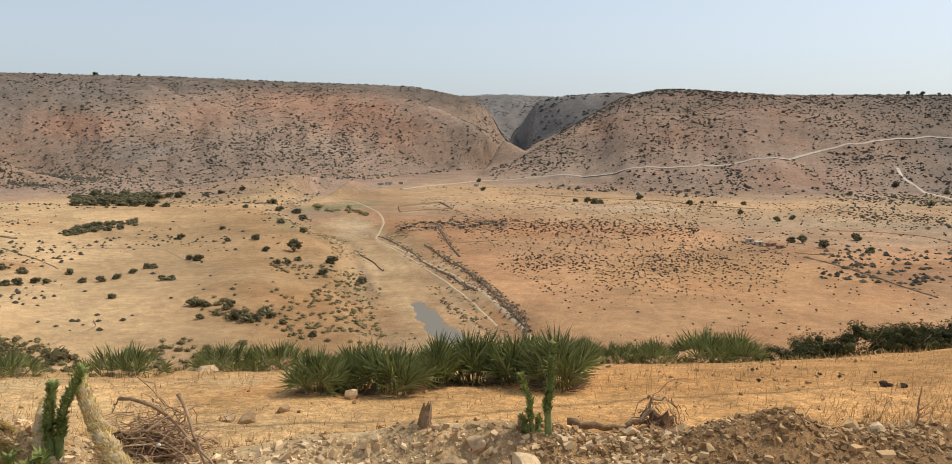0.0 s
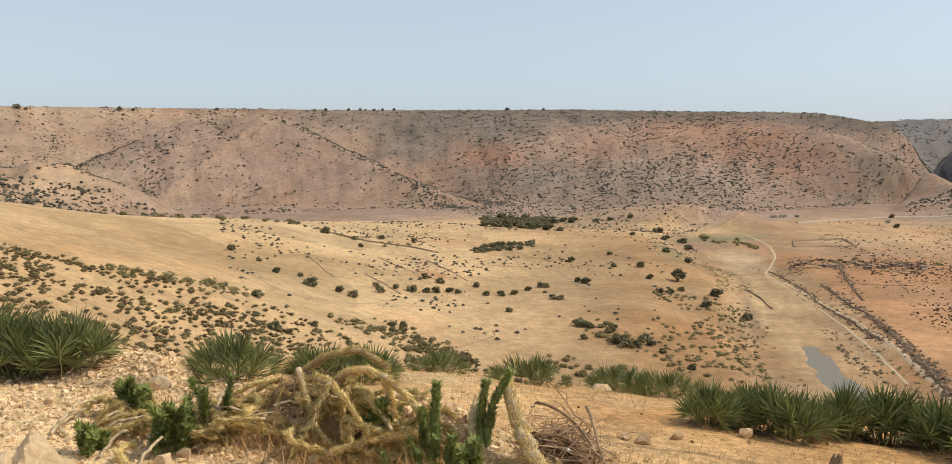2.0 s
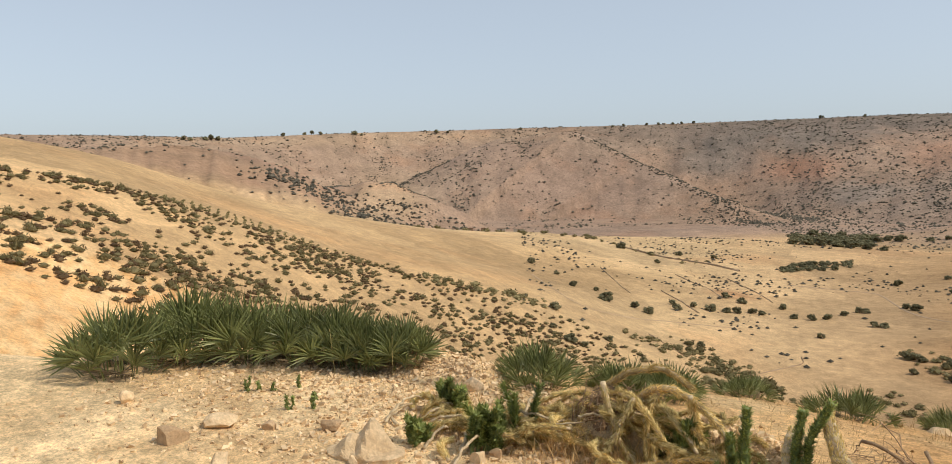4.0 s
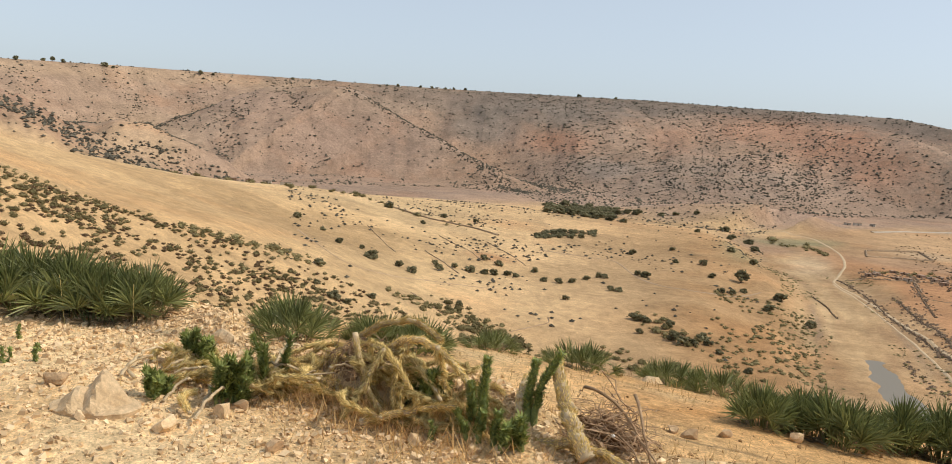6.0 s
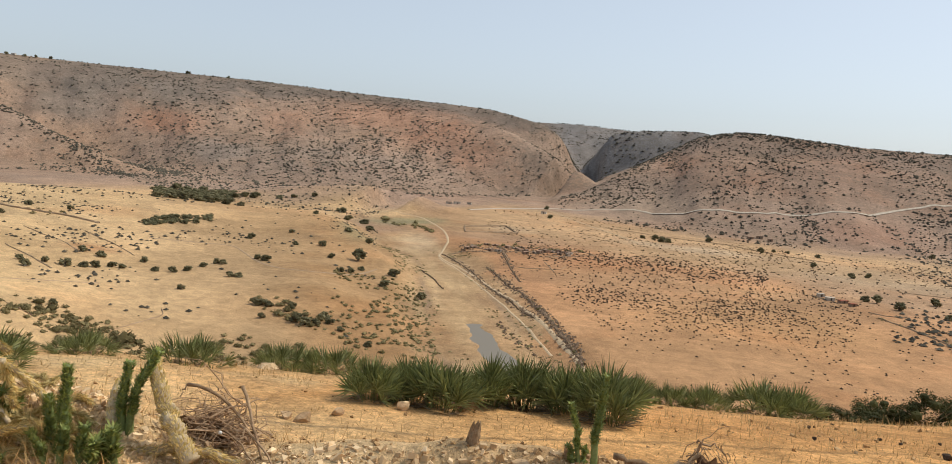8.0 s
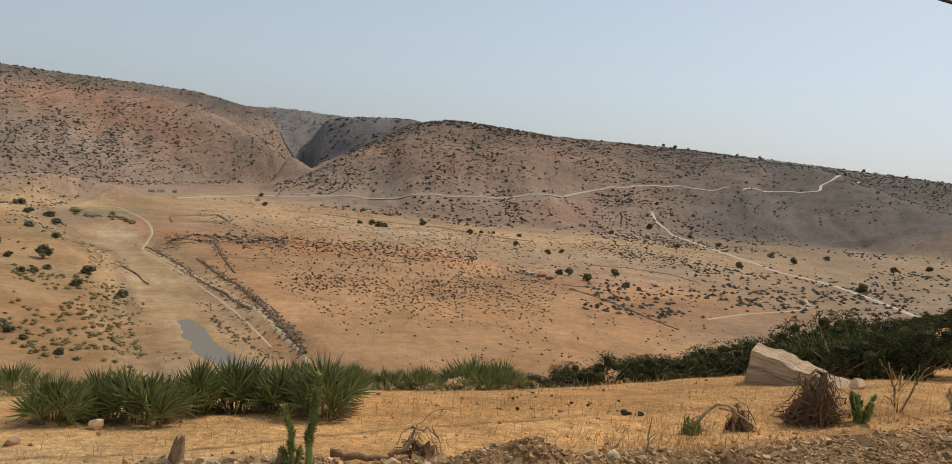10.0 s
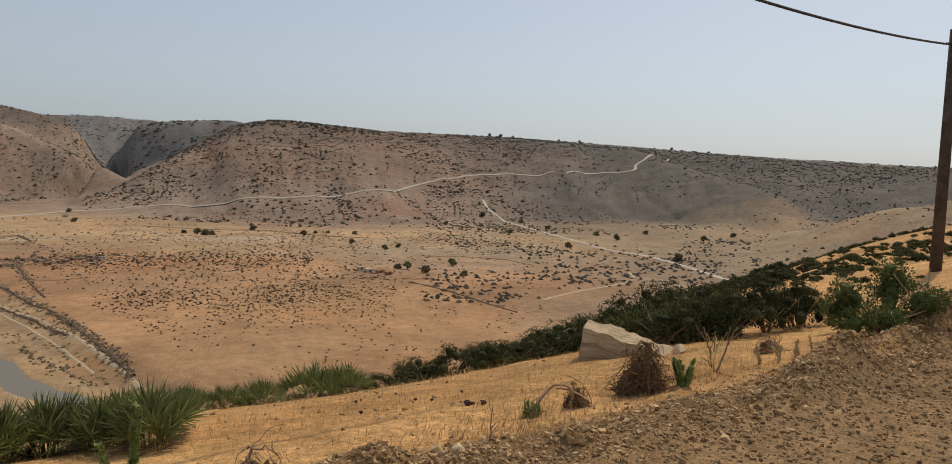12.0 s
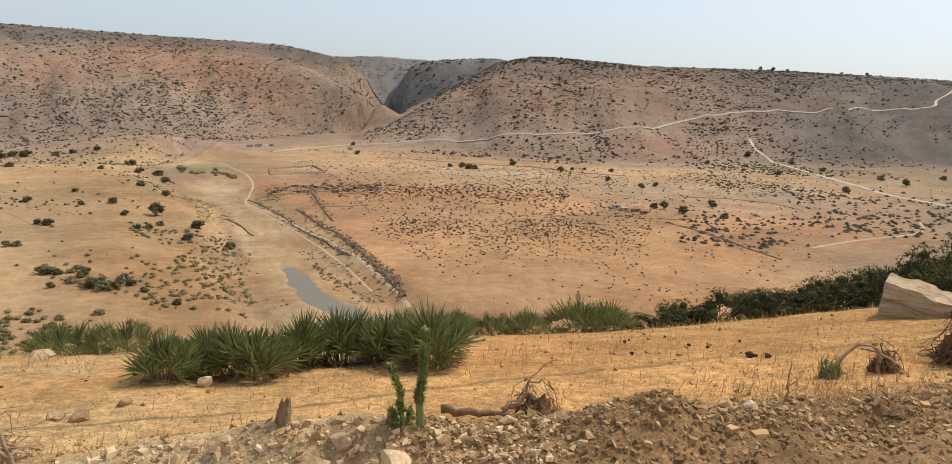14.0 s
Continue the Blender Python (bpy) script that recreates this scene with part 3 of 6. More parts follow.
    grey = out.mean(1, keepdims=True)
    return np.concatenate([out * 0.97 + grey * 0.03, np.where(own, 0.0, scrubby)[:, None]], 1)


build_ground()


# ---------------------------------------------------------------- mesh helpers
def mesh_from(name, verts, faces, material, smooth=False):
    me = bpy.data.meshes.new(name)
    me.from_pydata([tuple(map(float, v)) for v in verts], [], [tuple(map(int, f)) for f in faces])
    if smooth:
        me.polygons.foreach_set("use_smooth", np.ones(len(me.polygons), bool))
    me.materials.append(material)
    return me


def tri_mesh(name, verts, tris, material, smooth=False):
    """A mesh from arrays of corners and triangles."""
    verts, tris = np.asarray(verts, np.float32), np.asarray(tris, np.int32)
    me = bpy.data.meshes.new(name)
    me.vertices.add(len(verts))
    me.vertices.foreach_set("co", verts.ravel())
    me.loops.add(tris.size)
    me.loops.foreach_set("vertex_index", tris.ravel())
    me.polygons.add(len(tris))
    me.polygons.foreach_set("loop_start", (np.arange(len(tris)) * 3).astype(np.int32))
    me.polygons.foreach_set("use_smooth", np.full(len(tris), smooth))
    me.update(calc_edges=True)
    me.materials.append(material)
    return me


def part(name, me, parent, label="", at_=None):
    """Links a mesh as one part of a thing."""
    ob = new(name, me)
    ob.parent = parent
    if at_ is not None:
        ob.matrix_basis = at_
    if label:
        tagged(ob, label)
    return ob


def thing(name, label, category, m, group="", kind=""):
    ob = new(name)
    ob.empty_display_size = 0.1
    ob.matrix_basis = m
    return tagged(ob, label, category, group, kind)


def ico(sub=0):
    bm = bmesh.new()
    bmesh.ops.create_icosphere(bm, subdivisions=sub + 1, radius=1.0)
    v = np.array([tuple(p.co) for p in bm.verts])
    f = np.array([[q.index for q in t.verts] for t in bm.faces])
    bm.free()
    return v, f


ICO0, ICO1 = ico(0), ico(1)
OCTA = (np.array([(1, 0, 0), (-1, 0, 0), (0, 1, 0), (0, -1, 0), (0, 0, 1), (0, 0, -1)], float) * 1.1, np.array([(4, 0, 2), (4, 2, 1), (4, 1, 3), (4, 3, 0), (5, 2, 0), (5, 1, 2), (5, 3, 1), (5, 0, 3)]))
rs = np.random.RandomState(11)


def leaf_cloud(n, spread, size, up=0.35, rng=rs):
    """Small leaf blades strewn over a rounded crown: corners and triangles."""
    d = rng.normal(size=(n, 3))
    d /= np.linalg.norm(d, axis=1, keepdims=True)
    d[:, 2] = np.abs(d[:, 2]) * (1 - up) + d[:, 2] * up
    c = d * np.array(spread) * rng.uniform(0.72, 1.05, (n, 1))
    a = rng.normal(size=(n, 3)) + d * 0.8
    a /= np.linalg.norm(a, axis=1, keepdims=True)
    b = np.cross(a, rng.normal(size=(n, 3)))
    b /= np.linalg.norm(b, axis=1, keepdims=True)
    s = size * rng.uniform(0.6, 1.4, (n, 1))
    v = np.stack([c - a * s * 0.6 - b * s * 0.35, c - a * s * 0.6 + b * s * 0.35, c + a * s], 1).reshape(-1, 3)
    return v, np.arange(3 * n).reshape(-1, 3)


def scrub_templates(detail, count=6):
    out = []
    for k in range(count):
        v, f = ICO1 if detail else OCTA
        v = v.copy()
        v *= 1 + 0.42 * (rs.rand(len(v), 1) - 0.5) + 0.25 * (rs.rand(len(v), 3) - 0.5)
        v[:, 2] = np.where(v[:, 2] < 0, v[:, 2] * 0.35, v[:, 2] * 0.8)
        if detail:
            lv, lf = leaf_cloud(detail, (1.0, 1.0, 0.82), 0.24)
            v, f = np.concatenate([v * 0.66, lv]), np.concatenate([f, lf + len(v)])
        out.append((v, f))
    return out


FAR_BUSH, MID_BUSH = scrub_templates(0), scrub_templates(52)


def scrub(name, label, x, y, size, material, templates=FAR_BUSH, tall=0.75, sink=0.12):
    """Bushes past counting, as one thing: each a lump of its own size and turn."""
    x, y, size = np.asarray(x), np.asarray(y), np.asarray(size)
    z = height(x, y)
    V, F, off = [], [], 0
    for k in range(len(x)):
        v, f = templates[k % len(templates)]
        a = rs.uniform(0, 6.283)
        c, s = math.cos(a), math.sin(a)
        q = 0.5 * size[k] * rs.uniform(0.8, 1.25, 2)
        w = np.stack([(v[:, 0] * c - v[:, 1] * s) * q[0], (v[:, 0] * s + v[:, 1] * c) * q[1], v[:, 2] * size[k] * 0.5 * tall * rs.uniform(0.8, 1.3)], 1)
        V.append(w + (x[k], y[k], z[k] + size[k] * sink))
        F.append(f + off)
        off += len(v)
    return tagged(new(name, tri_mesh(name, np.concatenate(V), np.concatenate(F), material)), label, "shrubs", kind="stuff")


def scatter(n, az0, az1, r0, r1, keep, seed):
    """n places in a sector, evenly by area, thinned by keep(x, y, az, r) from 0 to 1."""
    g = np.random.RandomState(seed)
    X, Y = [], []
    while sum(map(len, X)) < n:
        az = g.uniform(az0, az1, 4 * n)
        r = np.sqrt(g.uniform(r0 * r0, r1 * r1, 4 * n))
        x, y = r * np.sin(np.radians(az)), r * np.cos(np.radians(az))
        ok = g.rand(4 * n) < keep(x, y, az, r)
        X.append(x[ok])
        Y.append(y[ok])
        if len(X) > 40:
            break
    return np.concatenate(X)[:n], np.concatenate(Y)[:n]


def clear_of(x, y, lines, wide):
    out = np.ones(len(x))
    for line in lines:
        d, *_ = along(x, y, line)
        out = np.where(d < wide, 0, out)
    return out


def ribbon(name, label, line, wide, material, lift=0.25, step=6.0, kind="structure", category="track", crown=0.0, rough=0.0):
    """A strip draped on the ground along a line of bearings and distances; crown: height of its middle."""
    pts = [at(a, r, 0) for a, r in line]
    P = []
    for (ax, ay, _), (bx, by, _) in zip(pts[:-1], pts[1:]):
        n = max(2, int(math.hypot(bx - ax, by - ay) / step))
        P += [(ax + (bx - ax) * k / n, ay + (by - ay) * k / n) for k in range(n)]
    P.append(pts[-1][:2])
    P = np.array(P)
    for _ in range(4):
        P[1:-1] = 0.25 * P[:-2] + 0.5 * P[1:-1] + 0.25 * P[2:]
    t = np.gradient(P, axis=0)
    t /= np.linalg.norm(t, axis=1, keepdims=True) + 1e-9
    nrm = np.stack([-t[:, 1], t[:, 0]], 1)
    cross = np.array([-0.5, -0.25, 0, 0.25, 0.5])
    prof = np.array([-0.6, 0.85, 1.0, 0.85, -0.6]) * crown
    w = wide * (1 + 0.25 * fbm(P[:, 0], P[:, 1], 25.0, 2))
    Q = P[:, None] + nrm[:, None] * cross[None, :, None] * w[:, None, None]
    Z = height(Q[..., 0], Q[..., 1])
    Z = np.maximum(Z, Z[:, 2:3] - 0.25) + lift + prof * rs.uniform(0.6, 1.3, Z.shape) + (rough * (rs.rand(*Z.shape) - 0.5) if crown else 0)
    Z[:, [0, 4]] -= 0.7
    V = np.concatenate([Q, Z[..., None]], -1).reshape(-1, 3)
    F = [(5 * k + i, 5 * k + 5 + i, 5 * k + 6 + i, 5 * k + 1 + i) for k in range(len(P) - 1) for i in range(4)]
    return tagged(new(name, mesh_from(name, V, F, material, not crown)), label, category, kind=kind)


# ---------------------------------------------------------------- tracks, walls and water in the valley
def where_seen(az, el, r0=560.0, r1=1850.0):
    """The bearing and distance at which the ground comes up to a sight angle."""
    r = np.arange(r0, r1, 2.0)
    x, y = r * math.sin(radians(az)), r * math.cos(radians(az))
    over = np.degrees(np.arctan2(height(x, y) - EYE, r)) >= el
    return az, float(r[np.argmax(over)]) if over.any() else r1


HILL_ROAD = [where_seen(*p) for p in ((-5.5, -4.5), (-3.8, -4.28), (0.6, -3.87), (4.0, -3.6), (7.0, -3.4), (10.7, -3.1), (14.9, -2.76), (18.3, -2.44), (20.9, -2.12), (23.5, -1.53), (26.2, -1.0), (30.1, -0.55), (33.2, -0.33))]
ribbon("road", "pale graded dirt road cut along the hillside", HILL_ROAD, 5.5, ROAD_PALE, 0.9, 9)
ribbon("road", "pale dirt road bending up to the plateau", [where_seen(*p) for p in ((34.1, -0.41), (35.4, -0.32), (37.1, -0.17), (38.8, -0.13), (39.25, 0.1), (38.8, 0.38), (39.6, 0.66), (41.3, 0.84))], 4.5, ROAD_PALE, 0.9, 9)
ribbon("road", "pale dirt road coming down into the valley", [where_seen(*p) for p in ((28.2, -2.57), (28.5, -3.2), (29.4, -3.72), (31.2, -4.37), (33.4, -4.89), (35.6, -5.36), (37.0, -5.74), (40.4, -6.11), (42.6, -6.58), (44.6, -7.1), (45.9, -7.44))], 4.5, ROAD_PALE, 0.6, 8)
TRACK = [(4.4, 285), (3.5, 304), (1.9, 333), (0.2, 372), (-1.4, 408), (-3.2, 452), (-4.9, 500), (-6.6, 544), (-7.5, 567), (-7.2, 592), (-6.8, 624), (-6.9, 668), (-7.2, 712), (-7.8, 755), (-8.9, 820), (-11.4, 868), (-14.5, 850)]
ribbon("track", "dusty wheel track along the dry riverbed", TRACK, 3.0, ROAD, 0.2, 5)
ribbon("track", "second dusty wheel track through the dry riverbed", [(1.6, 312), (-0.2, 352), (-2.0, 398), (-3.9, 450), (-5.6, 505), (-7.4, 560)], 2.2, ROAD, 0.15, 5)
ribbon("track", "faint dusty path across the plain", [(0.1, 1090), (2.3, 953), (4.9, 844), (7.0, 764)], 4, ROAD, 0.2)
ribbon("track", "faint dusty path winding on the plain", [(32.8, 452), (35.3, 491), (37.2, 515), (38.3, 530), (39.4, 560), (39.0, 600)], 3, ROAD, 0.2)
ribbon("track", "narrow path between the stubble fields", [(-27.6, 482), (-22.0, 485), (-20.1, 431), (-18.5, 411), (-16.2, 400), (-13.9, 419), (-11.9, 451)], 2.0, WALL_STONE, 0.15, 5)
ribbon("track", "narrow path along the field edge", [(-45.3, 370), (-42.2, 310), (-39.4, 314), (-36.4, 334), (-30.6, 352)], 1.2, WALL_STONE, 0.15, 5)
BANK_EARTH = surface("bank_earth", (0.15, 0.10, 0.065), (0.30, 0.21, 0.135), 0.6, bump_size=0.06)
WALL_A = [(4.0, 297), (2.9, 322), (1.8, 346), (0.8, 375), (-0.5, 410), (-1.3, 436), (-2.2, 455), (-2.9, 481), (-3.7, 516)]
WALL_B = [(0.0, 372), (-0.6, 383), (-1.6, 406), (-3.0, 442), (-4.0, 469), (-4.9, 510), (-5.9, 547), (-7.2, 582)]
for line, label, w, c in ((WALL_A[:5], "tumbled dark stone bank beside the riverbed", 4.2, 1.1), (WALL_A[4:], "eroded dark earth bank beside the riverbed", 3.0, 0.9), (WALL_B[:5], "eroded dark bank by the wheel track", 2.4, 0.8), (WALL_B[4:], "eroded dark bank by the wheel track", 2.4, 0.8),
                          ([(-1.3, 462), (-2.1, 518), (-2.6, 570), (-3.0, 626)], "crumbling stone field wall", 3.0, 0.9), ([(-8.6, 500), (-7.6, 470), (-6.9, 440)], "dark cut bank on the river's far side", 2.4, 0.8)):
    ribbon("river_bank", label, line, 0.6 * w, BANK_EARTH, -0.05, 1.6, "structure", "bank", 0.55 * c, 1.2)
FIELD_WALLS = [([(-36.9, 298), (-34.4, 279)], "eroded earth step between fields", 1.2, 0.4), ([(-29.9, 278), (-28.2, 292), (-26.4, 306), (-26.6, 315)], "eroded earth step between fields", 1.2, 0.35),
                ([(-36.0, 415), (-34.6, 394), (-33.4, 373)], "eroded earth step between fields", 1.8, 0.6), ([(-40.3, 450), (-39.3, 420), (-38.2, 393)], "eroded earth step between fields", 1.4, 0.5),
                ([(-5.7, 762), (-2.7, 803)], "low stone wall of an empty enclosure", 3.6, 2.0), ([(-2.7, 803), (-1.8, 740)], "low stone wall of an empty enclosure", 3.6, 2.0),
                ([(-5.7, 762), (-5.6, 715)], "low stone wall of an empty enclosure", 3.6, 2.0), ([(-5.6, 715), (-3.9, 728), (-1.8, 740)], "low stone wall of an empty enclosure", 3.6, 2.0),
                ([(0.2, 586), (2.2, 606), (4.0, 630)], "low dry stone field wall", 2.2, 0.8), ([(4.0, 630), (3.0, 647)], "low dry stone field wall", 2.0, 0.8), ([(-6.8, 581), (-4.4, 585), (-1.2, 608), (3.0, 640)], "low dry stone field wall", 2.0, 0.8), ([(0.4, 560), (1.2, 515)], "low dry stone field wall", 1.8, 0.7),
                ([(-5.4, 606), (-4.0, 600), (-2.6, 590), (-2.2, 545)], "low dry stone field wall", 1.6, 0.8), ([(-2.0, 524), (-1.0, 520), (1.6, 530), (2.0, 548)], "low dry stone field wall", 1.2, 0.5)]
FIELD_WALLS += [([(23.0, 503), (25.0, 480), (27.2, 452), (29.0, 428), (31.0, 408)], "low dry stone wall running from the farm", 1.8, 0.9),
                ([(18.8, 555), (20.0, 545), (20.6, 535)], "low stone wall round the farmyard", 1.4, 0.8), ([(22.4, 518), (23.4, 514), (24.6, 520)], "low stone wall round the farmyard", 1.4, 0.8),
                ([(-38.5, 566), (-35.7, 539), (-32.8, 524), (-30.7, 509)], "dark earth bank between stubble fields", 3.4, 1.6),
                ([(-35.0, 470), (-32.8, 440), (-31.8, 415)], "eroded earth step between fields", 1.6, 0.5),
                ([(-31.5, 480), (-29.8, 450), (-28.5, 425)], "eroded earth step between fields", 1.6, 0.5),
                ([(4.5, 900), (9, 860), (13, 850), (17, 800), (20, 790)], "low stone wall across the plain", 1.6, 0.7),
                ([(24, 640), (27, 650), (30, 640), (32, 610)], "low stone wall across the plain", 1.4, 0.6)]
for line, label, w, c in FIELD_WALLS:
    ribbon("field_wall", label, line, 0.7 * w, WALL_STONE, 0.0, 2.2, "structure", "wall", 0.6 * c, 0.5)


def water():
    m, nt, b = mat("still_water", 0.35, 0.06)
    b.inputs["Base Color"].default_value = (0.22, 0.19, 0.145, 1)
    coord = node(nt, "ShaderNodeNewGeometry").outputs["Position"]
    bump(nt, b, noise_tex(nt, coord, 1.2, 3), 0.15, 0.05)
    return m


WATER = water()


def pond(label, pts, wide, level):
    """A sheet of still water; the bed that it lies in draws its banks."""
    P = np.array([p[:2] for p in pts])
    t = np.gradient(P, axis=0)
    t /= np.linalg.norm(t, axis=1, keepdims=True)
    P[0] -= t[0] * 5
    P[-1] += t[-1] * 5
    side = np.stack([-t[:, 1], t[:, 0]], 1) * wide / 2
    V = [(*p, level) for p in P + side] + [(*p, level) for p in P - side]
    n = len(P)
    return tagged(new("water", mesh_from("water", V, [(k, n + k, n + k + 1, k + 1) for k in range(n - 1)], WATER)), label, "pond", kind="structure")


pond("still grey-green pool in the dry riverbed", POOL, 17.0, -79.75)

# ---------------------------------------------------------------- scrub past counting
LINES = [RIVER[:9], [at(a, r, 0) for a, r in TRACK]]
ROADS = [[at(a, r, 0) for a, r in HILL_ROAD]]


def hill_left(x, y, az, r):
    foot, rim, _ = knots(az, TABLE_LEFT, 0.6)
    inside = (r > foot - 30 - 330 * np.clip((az + 52) / 4, 0, 1) * np.clip((-9 - az) / 4, 0, 1)) & (r < rim + 15)
    thick = np.interp(az, [-80, -62, -48, -44, -38, -30, -22, -6, 2], [0.3, 0.22, 0.14, 0.12, 0.2, 0.5, 0.62, 0.55, 0.45])
    bare = np.exp(-((az + 56.5) / 4) ** 2 - ((r - 920) / 90) ** 2)
    return inside * np.clip(thick + 0.7 * fbm(x, y, 90, 3) + 0.55 * gullies(x, y, az, r) - bare, 0.02, 1)


def hill_right(x, y, az, r):
    foot, rim, _ = knots(az, TABLE_RIGHT, 0.6)
    u = (r - foot) / (rim - foot)
    return (u > -0.05) * (u < 1.02) * np.clip(0.0 + 0.85 * u * np.abs(u) + 0.8 * fbm(x, y, 110, 3) + 0.5 * gullies(x, y, az, r) * u + 0.2 * (az > 26), 0.02, 1) * np.interp(az, [26, 34], [1.0, 0.55]) * clear_of(x, y, ROADS, 8)


x, y = scatter(14500, -82, 4, 780, 1870, hill_left, 21)
scrub("hill_scrub", "dark scrub bushes dotted over brown hillsides", x, y, np.clip(2.7 * np.exp(0.38 * rs.normal(size=len(x))), 1.2, 7.0) * np.interp(np.hypot(x, y), [700, 1300], [0.6, 1.0]), SCRUB_FAR, tall=0.85)
x, y = scatter(14500, 1, 62, 900, 1870, hill_right, 22)
scrub("hill_scrub", "dense grey-green scrub on the shaded hillsides", x, y, np.clip(2.3 * np.exp(0.42 * rs.normal(size=len(x))), 1.0, 7.0), SCRUB_FAR, tall=0.85)
x, y = scatter(700, 1, 12, 1840, 2120, lambda x, y, az, r: np.clip(0.5 + 1.5 * fbm(x, y, 60, 3), 0.05, 1), 28)
x2, y2 = scatter(1500, -4, 9, 2500, 3350, lambda x, y, az, r: np.clip(0.5 + 1.5 * fbm(x, y, 120, 3), 0.05, 1), 29)
scrub("gorge_scrub", "hazy grey scrub on the cliffs behind the gorge", np.r_[x, x2], np.r_[y, y2], rs.uniform(3, 8, len(x) + len(x2)), SCRUB_FAR)
x, y = scatter(420, 5, 28, 1420, 1530, lambda x, y, az, r: 1.0 * (np.abs(r - knots(az, TABLE_RIGHT)[1]) < 40), 24)
scrub("rim_woods", "dark low trees along the hill crest", x, y, rs.uniform(2.5, 5.5, len(x)), SCRUB_FAR, tall=1.0)
x, y = scatter(900, -60, -52, 640, 1000, lambda x, y, az, r: np.clip(0.4 + 1.5 * fbm(x, y, 60, 3), 0, 1), 25)
x2, y2 = scatter(500, -82, -56, 560, 800, lambda x, y, az, r: np.clip(0.3 + 1.5 * fbm(x, y, 80, 3), 0, 1), 26)
scrub("hill_scrub", "dark scrub in the folds of the near hills", np.r_[x, x2], np.r_[y, y2], rs.uniform(1.4, 4.0, len(x) + len(x2)), SCRUB_FAR)


GULLIES = [[at(a, r, 0) for a, r in line] for line in ([(-41.6, 1478), (-40.1, 1466), (-38.8, 1458), (-35.8, 1382), (-32.4, 1308), (-28.8, 1120)], [(-33.6, 1495), (-31.1, 1459), (-28.2, 1385), (-26.3, 1267)], [(-63.1, 644), (-61.7, 668), (-59.7, 654), (-58.1, 633), (-56.9, 598)], [(-25.5, 1500), (-26.5, 1330), (-26.2, 1200)], [(-60, 860), (-57.5, 830), (-55, 850)],
                                                         [(-50.5, 1300), (-52, 1150), (-53, 1050)], [(-9, 1600), (-10, 1400), (-11, 1200)], [(1.5, 1640), (0.5, 1500), (-1.0, 1380)])]
for line in GULLIES:
    x, y = scatter(650 if line is GULLIES[0] else 240, math.degrees(math.atan2(line[0][0], line[0][1])) - 14, math.degrees(math.atan2(line[0][0], line[0][1])) + 16, 560, 1700, lambda x, y, az, r: np.exp(-(along(x, y, line)[0] / (18 if line is GULLIES[0] else 26)) ** 2), 27)
    scrub("gully_scrub", "dark scrub filling a gully on the hillside", x, y, rs.uniform(1.5, 4.6, len(x)), SCRUB_FAR, tall=0.9)


THIN_LINES = [[at(a, r, 0) for a, r in line] for line in ([(-16.9, 1432), (-16.3, 1196)], [(-14.9, 1432), (-15.1, 1200)], [(-18.5, 1375), (-18.6, 1212)], [(-12.5, 1480), (-12.7, 1248)], [(-9.9, 1508), (-9.0, 1284)], [(-25.0, 1421), (-25.5, 1310)], [(17.5, 1153), (18.7, 1022)],
                                                          [(17.2, 1116), (18.4, 990)], [(22.2, 1135), (24.5, 1038)], [(-35.7, 1574), (-33.8, 1459), (-30.6, 1252)], [(-13.7, 1460), (-13.9, 1240)], [(-7.5, 1500), (-7.0, 1330)])]
CLUMPS = [[at(a, r, 0) for a, r in line] for line in ([(-58.2, 1429), (-56.9, 1520), (-55.6, 1608)], [(-55.0, 1478), (-53.7, 1518)], [(-53.1, 1546), (-51.8, 1550)], [(-63.5, 660), (-61.9, 668), (-60.0, 648), (-57.6, 601)], [(-51.0, 860), (-49.8, 840), (-48.8, 820)],
                                                      [(-30.7, 1427), (-28.4, 1331), (-25.6, 1187)], [(24.6, 1168), (26.2, 1176)], [(8.0, 1446), (9.9, 1298)])]
for line, n, wide in [(q, 60, 7) for q in THIN_LINES] + [(q, 130, 14) for q in CLUMPS]:
    mid = math.degrees(math.atan2(line[0][0], line[0][1]))
    x, y = scatter(n, mid - 7, mid + 7, 560, 1700, lambda x, y, az, r: np.exp(-((along(x, y, line)[0] / wide) ** 2)), 34)
    scrub("gully_scrub", "dark scrub along a crease of the hillside", x, y, rs.uniform(1.5, 4.4, len(x)), SCRUB_FAR, tall=0.9)


def plain_keep(x, y, az, r):
    band = np.exp(-((r - 455 - 3 * (az - 12)) / 70) ** 2) * (az > 1) * (az < 22)
    band2 = 0.5 * np.exp(-((r - 610) / 45) ** 2) * (az > -1) * (az < 16)
    band3 = 0.35 * np.exp(-((r - 320) / 45) ** 2) * (az > 4)
    return np.clip(1.2 * band * (0.55 + 1.2 * fbm(x, y, 40, 3)) + band2 + band3 * (0.4 + 1.5 * fbm(x, y, 50, 3)) + 0.05, 0, 1) * clear_of(x, y, LINES, 26)


x, y = scatter(4300, -3, 34, 262, 860, plain_keep, 31)
scrub("plain_scrub", "low dark brown thorn bushes dotted over the red plain", x, y, rs.uniform(0.7, 1.9, len(x)) * np.clip(np.hypot(x, y) / 520, 0.75, 1.2), THORN, tall=0.8)
x, y = scatter(1100, -4, 32, 680, 1000, lambda x, y, az, r: np.clip(0.25 + 1.6 * fbm(x, y, 70, 3), 0, 1), 32)
scrub("plain_scrub", "pale stones and low bushes on the far plain", x, y, rs.uniform(0.9, 2.4, len(x)), SCRUB_DRY, tall=0.6)
x, y = scatter(2600, 24, 58, 430, 1150, lambda x, y, az, r: np.clip(0.3 + 1.5 * fbm(x, y, 90, 3), 0.03, 1), 33)
